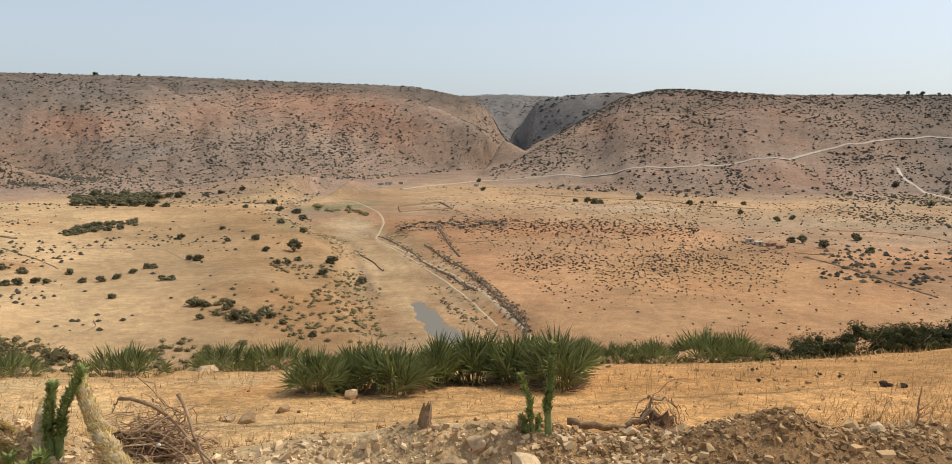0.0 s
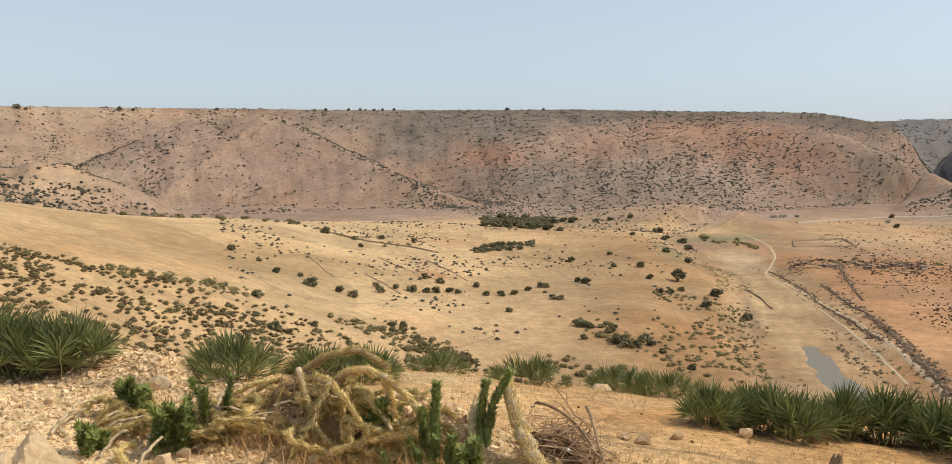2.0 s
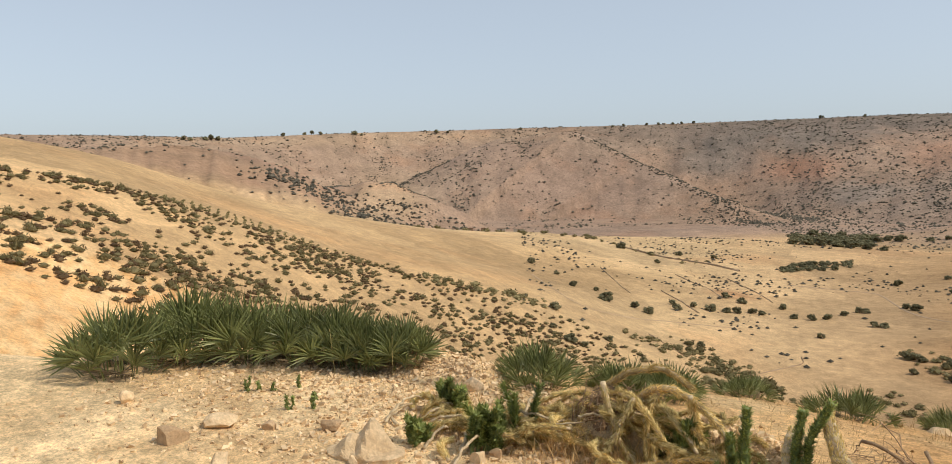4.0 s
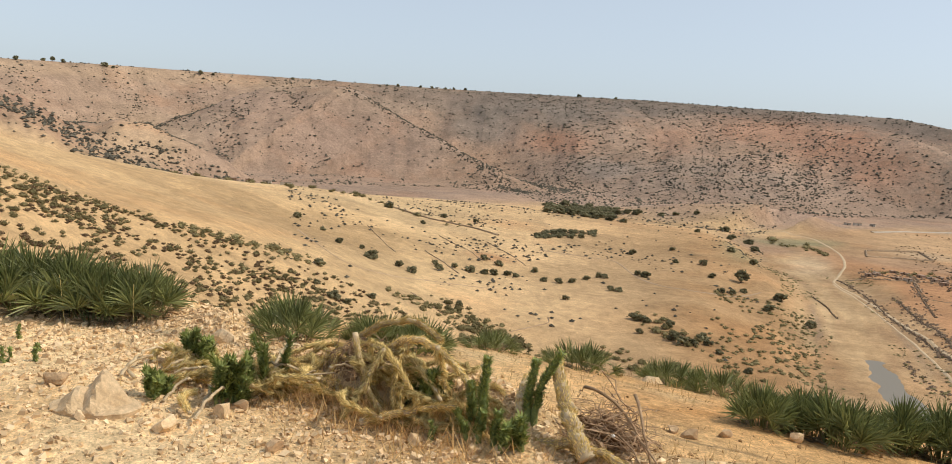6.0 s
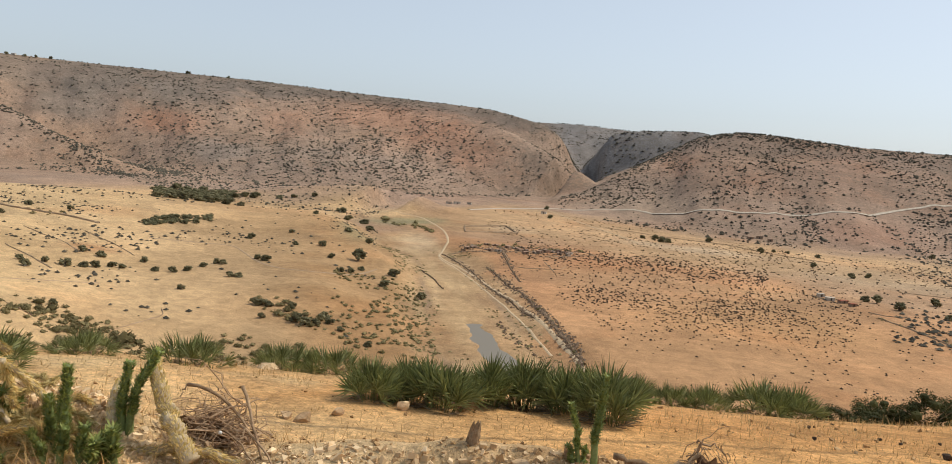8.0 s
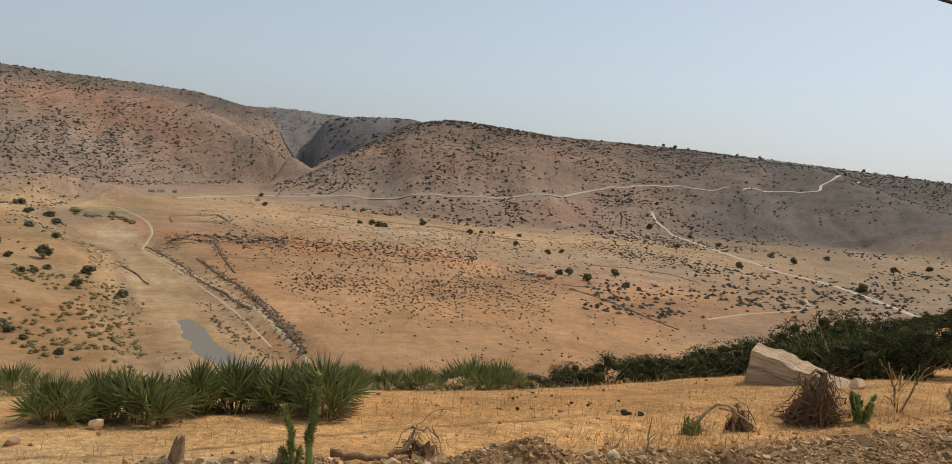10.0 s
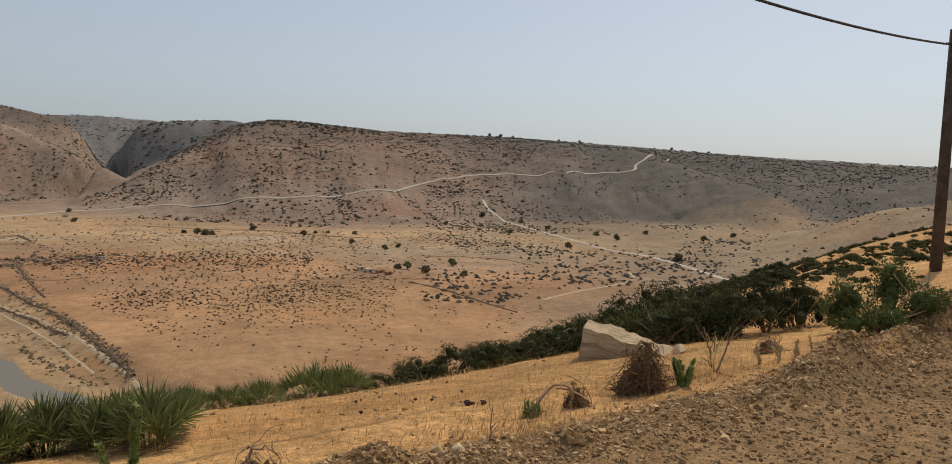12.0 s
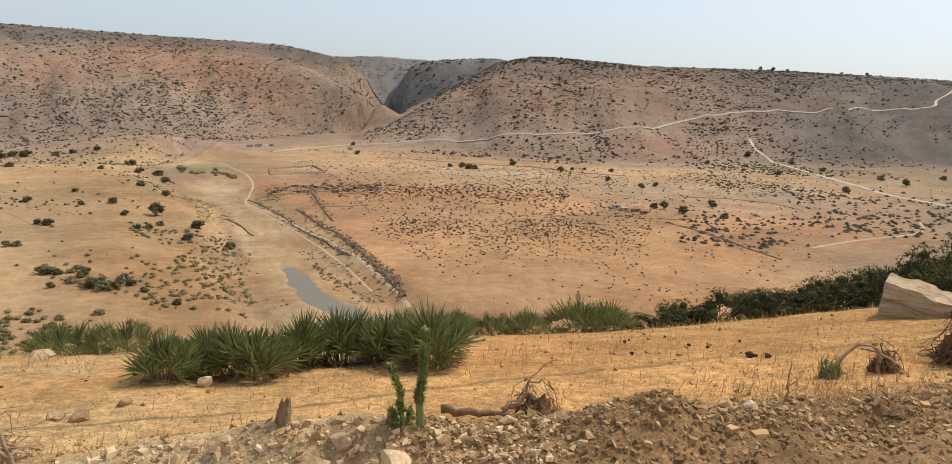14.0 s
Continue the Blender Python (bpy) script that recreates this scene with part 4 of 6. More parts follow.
scrub("valley_scrub", "grey-green scrub and small trees across the side valley", x, y, rs.uniform(1.2, 4.0, len(x)), SCRUB_FAR)


def slope_keep(x, y, az, r):
    rc, *_ = knots(az, SCRUB_CREST, 1.6)
    return (r < rc - 4) * np.clip(0.55 + 1.0 * fbm(x, y, 28, 3), 0.05, 1)


x, y = scatter(3200, -84, -34, 110, 285, slope_keep, 41)
half = rs.rand(len(x)) < 0.55
scrub("slope_scrub", "olive-green bushes dotted over a sandy slope", x[half], y[half], rs.uniform(1.0, 2.5, half.sum()), SCRUB, MID_BUSH, 0.95)
scrub("slope_scrub", "brown dry bushes among the green ones", x[~half], y[~half], rs.uniform(0.9, 2.1, (~half).sum()), SCRUB_DRY, MID_BUSH, 0.9)
x, y = scatter(380, -39, -11, 225, 290, lambda x, y, az, r: np.clip(0.3 + 1.4 * fbm(x, y, 30, 3), 0, 1) * (r < 290 - 60 * np.clip((az + 20) / 10, 0, 1)), 42)
scrub("slope_scrub", "grey-green bushes along the foot of the slope", x, y, rs.uniform(1.0, 3.2, len(x)), SCRUB, MID_BUSH, 0.9)
x, y = scatter(1000, -46, -12, 270, 690, lambda x, y, az, r: np.clip(0.2 + 1.8 * fbm(x, y, 60, 3), 0.02, 1), 43)
scrub("field_scrub", "small dark bushes scattered over stubble fields", x, y, rs.uniform(0.7, 2.6, len(x)), SCRUB_FAR)
x, y = scatter(300, -15, -5.5, 270, 430, lambda x, y, az, r: np.clip(0.45 + 1.4 * fbm(x, y, 30, 3), 0, 1) * clear_of(x, y, LINES, 22), 44)
scrub("bank_scrub", "dark bushes on the eroded bank above the river", x, y, rs.uniform(1.0, 2.8, len(x)), SCRUB, MID_BUSH, 0.85)
x, y = scatter(520, -12, 3, 290, 620, lambda x, y, az, r: ((along(x, y, RIVER)[0] < 34) & (along(x, y, RIVER)[0] > 11)) * np.clip(0.3 + 1.6 * fbm(x, y, 24, 3), 0, 1) * clear_of(x, y, LINES[1:], 3.5), 45)
scrub("river_scrub", "grey-green weeds along the riverbed", x, y, rs.uniform(0.7, 2.0, len(x)), SCRUB, FAR_BUSH, 0.6)
for line, n in ((WALL_A[:5], 420), (WALL_A[4:], 170), (WALL_B, 230), ([(-2.6, 362), (-1.0, 330), (1.5, 300)], 60), ([(-1.3, 462), (-2.1, 518), (-2.6, 570), (-3.0, 626)], 150)):
    g = np.random.RandomState(n)
    k = g.rand(n) * (len(line) - 1)
    a, r = [np.interp(k, range(len(line)), [p[i] for p in line]) for i in (0, 1)]
    a, r = a + 0.22 * g.normal(size=n), r + 3.5 * g.normal(size=n)
    scrub("bank_clods", "dark clods and stones tumbled along a bank", r * np.sin(np.radians(a)), r * np.cos(np.radians(a)), g.uniform(0.5, 2.0, n), BANK_EARTH, tall=0.8)
HEDGES = [(WALL_A[:5], 60, 1.3), (WALL_A[4:], 30, 1.1), (WALL_B, 30, 1.0), ([(-2.6, 362), (-1.0, 330), (1.5, 300)], 40, 0.8), ([(-35.5, 300), (-33.2, 287), (-31.3, 277), (-29.0, 265), (-27.0, 258)], 75, 2.8), ([(-34, 268), (-31, 262), (-28, 256)], 45, 2.8), ([(-20.9, 338), (-18.7, 321), (-16.9, 305), (-15.3, 295)], 60, 3.0)]
HEDGES += [([(-11.6, 763), (-9.3, 736), (-8.0, 693)], 70, 4.0), ([(-53.2, 266), (-50.6, 267), (-47.1, 277), (-44.4, 281)], 130, 2.0), ([(-78, 226), (-68, 245), (-58, 262), (-50, 266)], 90, 1.4),
           ([(-41.0, 600), (-38.5, 566), (-35.7, 539), (-32.8, 524)], 40, 3.0), ([(-5.3, 616), (-2.9, 630), (0.4, 634), (3.0, 650)], 60, 3.0),
           ([(23.0, 503), (27.2, 452), (31.0, 408)], 40, 1.5), ([(-55, 545), (-50, 560), (-46, 570), (-41, 600)], 50, 4.0)]
for line, n, size in HEDGES:
    g = np.random.RandomState(int(line[0][1]))
    s = np.clip(g.rand(n) ** 1.0 * (len(line) - 1) + 0.05 * g.normal(size=n), 0, len(line) - 1)
    s = np.round(s * 3 + g.normal(size=n) * 0.3) / 3 * 0.5 + s * 0.5      # in loose clumps
    a = np.interp(s, range(len(line)), [p[0] for p in line])
    r = np.interp(s, range(len(line)), [p[1] for p in line]) + g.normal(size=n) * 2.2 * size
    scrub("hedge_scrub", "grey-green bushes grown along a bank", r * np.sin(np.radians(a)), r * np.cos(np.radians(a)), size * np.exp(0.4 * g.normal(size=n)) * 0.8, SCRUB, MID_BUSH, 0.85)


# ---------------------------------------------------------------- orchard rows, grove and green plot
g = np.random.RandomState(71)
AZ, RR = [], []
for k in range(26):
    u = k / 25
    for row in range(5):
        AZ.append(-71.0 + 14.2 * u + 0.06 * g.normal())
        RR.append(np.interp(u, [0, 0.2, 0.4, 0.7, 1.0], [232, 250, 249, 234, 236]) + row * 6.5 + g.normal() * 0.5)
AZ, RR = np.radians(AZ), np.array(RR)
scrub("orchard_rows", "young olive-green trees planted in rows on the slope", RR * np.sin(AZ), RR * np.cos(AZ), g.uniform(0.8, 1.5, len(AZ)), SCRUB, MID_BUSH, 1.3)
x, y = scatter(130, -27.6, -22.0, 800, 950, lambda x, y, az, r: np.clip(0.6 + 1.2 * fbm(x, y, 60, 3), 0, 1), 72)
scrub("grove_woods", "dense dark green grove on the valley floor", x, y, g.uniform(5, 11, len(x)), TREE_LEAF, MID_BUSH, 0.75)
x, y = scatter(200, -28.0, -23.6, 522, 612, lambda x, y, az, r: 1.0 * (np.abs(r - np.interp(az, [-28, -26, -24, -22], [530, 560, 580, 604])) < 14) * np.clip(0.45 + 1.8 * fbm(x, y, 16, 3), 0.1, 1), 73)
scrub("green_plot", "dense low dark green thicket between stubble fields", x, y, g.uniform(1.6, 4.4, len(x)), TREE_LEAF, MID_BUSH, 0.75)


# ---------------------------------------------------------------- trees
def tube(pts, radii, sides=6, close=True):
    """Corners and triangles of a bent tapering tube."""
    pts = np.array(pts, float)
    t = np.gradient(pts, axis=0)
    t /= np.linalg.norm(t, axis=1, keepdims=True) + 1e-9
    ref = np.array([0.31, 0.17, 0.93]) if abs(t[:, 2]).mean() < 0.8 else np.array([1.0, 0.1, 0])
    V = []
    for p, d, r in zip(pts, t, radii):
        a = np.cross(d, ref)
        a /= np.linalg.norm(a) + 1e-9
        b = np.cross(d, a)
        for k in range(sides):
            w = 2 * math.pi * k / sides
            V.append(p + r * (math.cos(w) * a + math.sin(w) * b))
    F = []
    for i in range(len(pts) - 1):
        for k in range(sides):
            q, n = i * sides + k, i * sides + (k + 1) % sides
            F += [(q, n, n + sides), (q, n + sides, q + sides)]
    if close:
        V += [pts[0], pts[-1]]
        e = len(pts) * sides
        for k in range(sides):
            F += [(e, (k + 1) % sides, k), (e + 1, e - sides + k, e - sides + (k + 1) % sides)]
    return np.array(V), np.array(F)


def join(pieces):
    V, F, off = [], [], 0
    for v, f in pieces:
        V.append(v)
        F.append(np.asarray(f) + off)
        off += len(v)
    return np.concatenate(V), np.concatenate(F)


def tree_meshes(seed, wide=1.0, tall=1.0, low=0.25):
    """Trunk with limbs, and a crown of leaf clumps, for a crown one metre wide."""
    g = np.random.RandomState(seed)
    pieces = [tube([(0, 0, -0.05), (0.01, 0.01, low * 0.6), (0.03 * g.normal(), 0.03 * g.normal(), 0.55 * tall)], (0.055, 0.045, 0.02))]
    for k in range(4):
        a = k * 1.6 + g.uniform(0, 0.8)
        pieces.append(tube([(0, 0, low * 0.8), (0.12 * math.cos(a), 0.12 * math.sin(a), low + 0.15), (0.3 * math.cos(a), 0.3 * math.sin(a), low + 0.3 * tall)], (0.03, 0.022, 0.008), 5))
    trunk = tri_mesh("trunk", *join(pieces), BARK, True)
    clumps = []
    for k in range(17):
        a, e = g.uniform(0, 6.283), g.uniform(-0.85, 1.0)
        rad = 0.33 * math.sqrt(max(0.05, 1 - (max(e, 0)) ** 2)) * g.uniform(0.5, 1.1)
        c = np.array([rad * math.cos(a) * wide, rad * math.sin(a) * wide, low + 0.28 * tall + e * 0.26 * tall])
        s = g.uniform(0.13, 0.22)
        v, f = ICO0
        v = v * (1 + 0.5 * (g.rand(len(v), 1) - 0.5)) * s * (1, 1, 0.8) * 0.8
        clumps.append((v + c, f))
        lv, lf = leaf_cloud(46, (s, s, s * 0.85), 0.055, 0.7, g)
        clumps.append((lv + c, lf))
    crown = tri_mesh("crown", *join(clumps), TREE_LEAF)
    return trunk, crown


TREES = [tree_meshes(60 + k, 1.0, t, lo) for k, (t, lo) in enumerate(((0.95, 0.06), (0.85, 0.02), (0.75, 0.0), (1.1, 0.08)))]


def tree(az, r, size, kind, label, group, tall=1.0):
    x, y, _ = at(az, r, 0)
    t = thing("tree", label, "tree", pose(x, y, h1(x, y), 0, 0, (az * 77 + r) % 360) @ Matrix.Diagonal((size, size, size * tall, 1)), group)
    trunk, crown = TREES[kind]
    part("trunk", trunk, t)
    part("crown", crown, t)
    return t


FIELD_TREES_A = [(-45.3, 411, 5.5), (-42.3, 369, 4.9), (-39.9, 352, 8.4), (-37.9, 353, 5.0), (-36.9, 347, 5.8), (-38.8, 560, 9.0), (-34.9, 372, 5.3), (-32.6, 384, 6.3), (-31.5, 386, 5.5), (-30.8, 388, 5.5),
                 (-29.8, 393, 5.0), (-29.2, 393, 4.6), (-27.8, 413, 4.9), (-43.6, 280, 5.3), (-42.5, 248, 5.5), (-33.8, 386, 4.3), (-31.6, 418, 5.6), (-30.5, 412, 6.2), (-33.3, 300, 4.0), (-41.5, 248, 3.5)]
FIELD_TREES_B = [(-39.7, 262, 3.7), (-35.2, 384, 4.2), (-32.4, 550, 5.2), (-36.7, 546, 5.2), (-36.3, 506, 4.4), (-34.8, 557, 5.7), (-43.5, 394, 4.0), (-40.6, 374, 3.5), (-43.8, 255, 3.0), (-10.6, 437, 9.0),
                 (-8.4, 407, 6.5), (-11.2, 403, 7), (-19.8, 442, 7.5), (-20.4, 445, 5), (-15.9, 500, 6.7), (-16.5, 643, 6.1), (-20.9, 521, 6.6), (-18.1, 551, 4.8), (-17.8, 498, 5.1), (-15.2, 463, 5.1)]
FIELD_TREES_C = [(-14.5, 424, 5.0), (-13.0, 444, 5.2), (-13.7, 429, 5), (-22.2, 389, 5), (-21.6, 389, 5), (-20.4, 331, 5), (-19.9, 329, 5.5), (-19.4, 327, 5), (-17.4, 302, 6), (-16.8, 298, 6), (-15.4, 309, 6),
                 (-17.8, 320, 5.5), (-16.0, 299, 4.7), (-27.1, 394, 5.0), (-26.0, 394, 5.0), (-25.0, 399, 5.0), (-24.0, 412, 5.2), (-23.1, 423, 5), (-22.7, 423, 5), (-14.1, 567, 7.0), (-19.9, 309, 3.7),
                 (-25.4, 352, 4.2), (-12.1, 282, 4.4), (-12.6, 542, 7.0), (-15.0, 303, 4.5), (-14.2, 296, 4.0)]
for n, (az, r, s) in enumerate(FIELD_TREES_A + FIELD_TREES_B + FIELD_TREES_C):
    tree(az, r, s, (n * 7) % 3, "small rounded grey-green tree standing in dry stubble", "trees in the fields", 0.9)
tree(-13.25, 470, 9.5, 3, "large rounded dark-green tree beside the riverbed", "trees in the fields")
for n, (az, r, s) in enumerate([(0.2, 1090, 8), (0.5, 949, 8), (7.2, 821, 7.0), (8.1, 805, 8.5), (8.6, 800, 9), (9.0, 803, 8), (11.8, 865, 10), (15.3, 798, 8.0), (16.1, 828, 5), (17.0, 834, 5.1), (18.9, 828, 7.0),
                                (18.7, 728, 6.7), (21.1, 690, 6.9), (22.1, 710, 6.6), (22.1, 566, 7.4), (22.8, 564, 7.4), (24.1, 548, 8.4), (26.1, 594, 8.7), (27.0, 539, 7.1), (25.5, 980, 7.6), (28.2, 1071, 11)]):
    tree(az, r, s, (n * 5) % 4, "dark rounded tree standing alone on the plain", "trees on the plain")
for n, (az, r, s) in enumerate([(34.5, 760, 9), (30.2, 900, 9), (36.5, 905, 10), (38, 860, 9), (42.4, 690, 11), (33, 980, 8), (40, 960, 9), (44, 900, 9), (31, 1050, 9), (46, 980, 9)]):
    tree(az, r, s, (n * 5) % 4, "dark tree in the hazy side valley", "trees in the side valley")
GROVE = [(-26.0, 960, 15), (-24.8, 901, 17), (-23.7, 850, 16), (-26.3, 690, 11), (-25.6, 695, 12), (-24.8, 698, 12), (-24.0, 700, 11), (-23.2, 705, 10), (-22.2, 880, 14), (-20.8, 890, 14), (-19.1, 890, 10),
         (-18.1, 894, 9), (-16.7, 894, 9), (-23.1, 876, 13), (-25.4, 930, 15), (-24.2, 940, 14), (-27.0, 700, 10), (-21.5, 900, 13)]
GROVE += [(-27.8, 528, 6), (-27.2, 540, 6), (-26.6, 552, 6), (-26.0, 560, 7), (-25.3, 565, 7), (-24.6, 575, 6), (-27.0, 532, 5), (-26.2, 540, 6), (-25.4, 548, 6), (-24.6, 556, 6), (-27.2, 672, 12), (-26.4, 676, 13), (-25.5, 680, 14), (-24.5, 683, 13), (-23.6, 684, 12), (-22.6, 685, 11), (-21.7, 686, 9), (-14.7, 800, 12), (-14.2, 727, 10), (-13.0, 740, 12), (-12.6, 690, 9)]
for n, (az, r, s) in enumerate(GROVE):
    tree(az, r, s, (n * 5) % 3, "dark green tree in a dense valley grove", "trees of the grove", 0.75)
for n, (az, r, s) in enumerate([(-69.6, 1520, 12), (-69.2, 1520, 12), (-68.2, 1540, 14), (-67.8, 1545, 14), (-67.4, 1550, 13), (-63.0, 1630, 12), (-61.5, 1660, 11), (-61.0, 1660, 11), (-60.4, 1665, 10), (-58.0, 1690, 15), (-57.5, 1690, 9),
                                (-52.1, 1735, 12), (-51.3, 1740, 9), (-46, 1780, 9), (-39.4, 1815, 8), (-38.6, 1815, 9), (-37, 1830, 9), (-36.2, 1835, 10), (-35.2, 1840, 9), (-34.6, 1840, 8), (-33.8, 1845, 9), (-25.6, 1845, 12), (-23.0, 1845, 10),
                                (28.5, 1690, 9), (29.3, 1695, 11), (30.2, 1710, 9), (33.5, 1765, 9), (35, 1780, 8), (41.5, 1850, 10), (44, 1850, 8)]):
    tree(az, r, s, (n * 5) % 4, "dark tree on the skyline of the plateau", "trees on the skyline")

# ---------------------------------------------------------------- farm and hamlets
LIME = surface("limewash", (0.46, 0.40, 0.32), (0.60, 0.54, 0.45), 0.6, bump_size=0.03)
MUD = surface("mud_brick", (0.22, 0.145, 0.10), (0.38, 0.27, 0.19), 0.5, bump_size=0.05)
RED = surface("red_roof", (0.30, 0.09, 0.055), (0.40, 0.14, 0.08), 0.6)
DOOR = surface("old_door", (0.06, 0.05, 0.04), (0.12, 0.09, 0.07), 1.0)


def box(x0, x1, y0, y1, z0, z1):
    v = np.array([(x, y, z) for z in (z0, z1) for y in (y0, y1) for x in (x0, x1)], float)
    f = [(0, 2, 3), (0, 3, 1), (4, 5, 7), (4, 7, 6), (0, 1, 5), (0, 5, 4), (2, 6, 7), (2, 7, 3), (0, 4, 6), (0, 6, 2), (1, 3, 7), (1, 7, 5)]
    return v, np.array(f)


def house(az, r, w, d, h, wall, roof, label, turn):
    x, y, _ = at(az, r, 0)
    t = thing("house", label, "house", pose(x, y, h1(x, y) - 0.3, 0, 0, turn), "houses in the valley")
    k = 0.4
    part("wall", tri_mesh("wall", *join([box(-w / 2, -0.6, -d / 2, -d / 2 + k, 0, h), box(0.6, w / 2, -d / 2, -d / 2 + k, 0, h), box(-0.6, 0.6, -d / 2, -d / 2 + k, 2.3, h), box(-w / 2, w / 2, d / 2 - k, d / 2, 0, h),
                                         box(-w / 2, -w / 2 + k, -d / 2 + k, d / 2 - k, 0, h), box(w / 2 - k, w / 2, -d / 2 + k, d / 2 - k, 0, h)]), wall), t)
    part("roof", tri_mesh("roof", *box(-w / 2 - 0.15, w / 2 + 0.15, -d / 2 - 0.15, d / 2 + 0.15, h, h + 0.3), roof), t)
    part("door", tri_mesh("door", *box(-0.58, 0.58, -d / 2 + 0.15, -d / 2 + 0.22, 0, 2.28), DOOR), t)


house(20.0, 546, 5, 3.4, 2.2, LIME, LIME, "low whitewashed farmhouse beside two trees", 15)
house(20.8, 543, 6, 3, 1.9, MUD, RED, "low farm shed with a red roof", 25)
house(21.4, 535, 4, 3, 1.9, MUD, RED, "small mud-walled shed with a red roof", 20)
house(19.4, 558, 4, 3.2, 2.1, LIME, LIME, "small whitewashed outbuilding beside the farmhouse", 10)
g = np.random.RandomState(5)
for k in range(24):
    az = g.uniform(-5.8, 2.4)
    r = 596 + 2.4 * (az + 3) + g.uniform(-6, 42) * (1 if az < -1 else 0.5)
    house(az, r, g.uniform(2.5, 6), g.uniform(2.5, 4), g.uniform(1.0, 2.2), MUD if g.rand() < 0.65 else LIME, MUD, "half-ruined mud-walled hut in the hamlet", g.uniform(-60, 60))
x, y = scatter(300, -6.0, 2.2, 580, 670, lambda x, y, az, r: np.exp(-(((r - 612 - 2.6 * (az + 3)) / 26) ** 2)) * np.clip(0.6 + 1.4 * fbm(x, y, 22, 3), 0, 1), 81)
scrub("fallen_masonry", "dark tumbled stones and bushes among the ruined huts", x, y, rs.uniform(0.8, 2.4, len(x)), BANK_EARTH, tall=0.7)
for az, r, w in ((-48.7, 578, 5), (-47.5, 582, 6), (-46.2, 585, 8), (-49.8, 575, 5)):
    house(az, r, w, 4, 2.6, LIME if w > 5 else MUD, MUD, "low whitewashed house among bushes", 40)
for az, r in ((-7.0, 1040), (-6.4, 1050), (-5.5, 1060), (0.0, 1010), (14.5, 960), (15.1, 965), (15.8, 955), (-38.5, 1815), (-35.8, 1838), (43.0, 1845), (42.2, 1846), (31.0, 1060), (30.4, 1085)):
    house(az, r, g.uniform(5, 9), 5, 3.0, LIME if r > 1000 else MUD, MUD, "distant low flat-roofed house", g.uniform(-30, 30))


# ---------------------------------------------------------------- foreground: materials
PALM = leafy("palm_fans", (0.060, 0.078, 0.022), (0.33, 0.345, 0.125), 0.40, 0.45, 0.3)
PALM_DEAD = leafy("dead_palm_fans", (0.20, 0.14, 0.08), (0.36, 0.27, 0.16), 0.8, 0.1)
CACTUS = surface("cactus_skin", (0.135, 0.175, 0.05), (0.23, 0.27, 0.10), 12.0, 0.6, 0.3, 0.004)
CACTUS_LEAF = leafy("cactus_leaves", (0.14, 0.175, 0.038), (0.39, 0.42, 0.14), 0.6, 0.15, 0.25)
DEAD_SKIN = surface("dead_cactus", (0.36, 0.26, 0.15), (0.70, 0.56, 0.36), 14.0, 0.9, 0.1, 0.006)
NEEDLES = leafy("dry_needles", (0.42, 0.30, 0.09), (0.92, 0.76, 0.38), 0.8, 0.15, 0.35)
LITTER = surface("dry_litter", (0.30, 0.20, 0.105), (0.58, 0.43, 0.25), 16.0, 0.95, 0.05, 0.03)
WOOD = surface("weathered_wood", (0.20, 0.13, 0.075), (0.40, 0.28, 0.17), 14.0, 0.92, 0.1, 0.012)
TWIG_DARK = surface("dark_roots", (0.11, 0.066, 0.036), (0.28, 0.175, 0.10), 9.0, 0.92, 0.1)
TWIG = surface("dry_twigs", (0.24, 0.15, 0.085), (0.52, 0.36, 0.22), 9.0, 0.9, 0.1)
ROOT_EARTH = surface("root_earth", (0.17, 0.10, 0.058), (0.34, 0.21, 0.12), 10.0, 0.95, 0.05, 0.02)
STONE = surface("pale_stone", (0.56, 0.39, 0.22), (0.80, 0.60, 0.37), 7.0, 0.9, 0.15, 0.012)
STONE_DARK = surface("brown_stone", (0.44, 0.29, 0.16), (0.60, 0.42, 0.25), 7.0, 0.9, 0.15, 0.012)
SLAB, nt, b = mat("boulder_rock", 0.93, 0.1)
lay = nt.nodes.new("ShaderNodeVectorMath")
lay.operation = "MULTIPLY"
lay.inputs[1].default_value = (2.0, 2.0, 13.0)
nt.links.new(node(nt, "ShaderNodeNewGeometry").outputs["Position"], lay.inputs[0])
bed = noise_tex(nt, lay.outputs[0], 1.4, 7, 0.68)
col = mix(nt, remap(nt, noise_tex(nt, lay.outputs[0], 0.5, 5), 0.38, 0.62, 0, 1), (0.50, 0.35, 0.21), (0.72, 0.54, 0.35))
col = mix(nt, remap(nt, bed, 0.30, 0.46, 0.75, 0), col, (0.20, 0.13, 0.075))
nt.links.new(col, b.inputs["Base Color"])
bump(nt, b, bed, 1.0, 0.09)
GRAVEL = leafy("gravel", (0.40, 0.265, 0.14), (0.86, 0.65, 0.40), 0.95, 0.1)
GRAVEL_DARK = leafy("brown_gravel", (0.22, 0.127, 0.056), (0.56, 0.38, 0.205), 0.95, 0.1)
GRAVEL_MID = leafy("earthy_gravel", (0.34, 0.20, 0.09), (0.68, 0.455, 0.235), 0.95, 0.05)
STRAW = leafy("straw", (0.42, 0.25, 0.10), (0.78, 0.56, 0.27), 0.85, 0.1, 0.35)
STRAW_RUST = leafy("rusty_grass", (0.36, 0.21, 0.09), (0.55, 0.36, 0.17), 0.85, 0.1, 0.35)
SHRUB = leafy("shrub_leaves", (0.026, 0.030, 0.012), (0.105, 0.108, 0.042), 0.75, 0.08, 0.2)
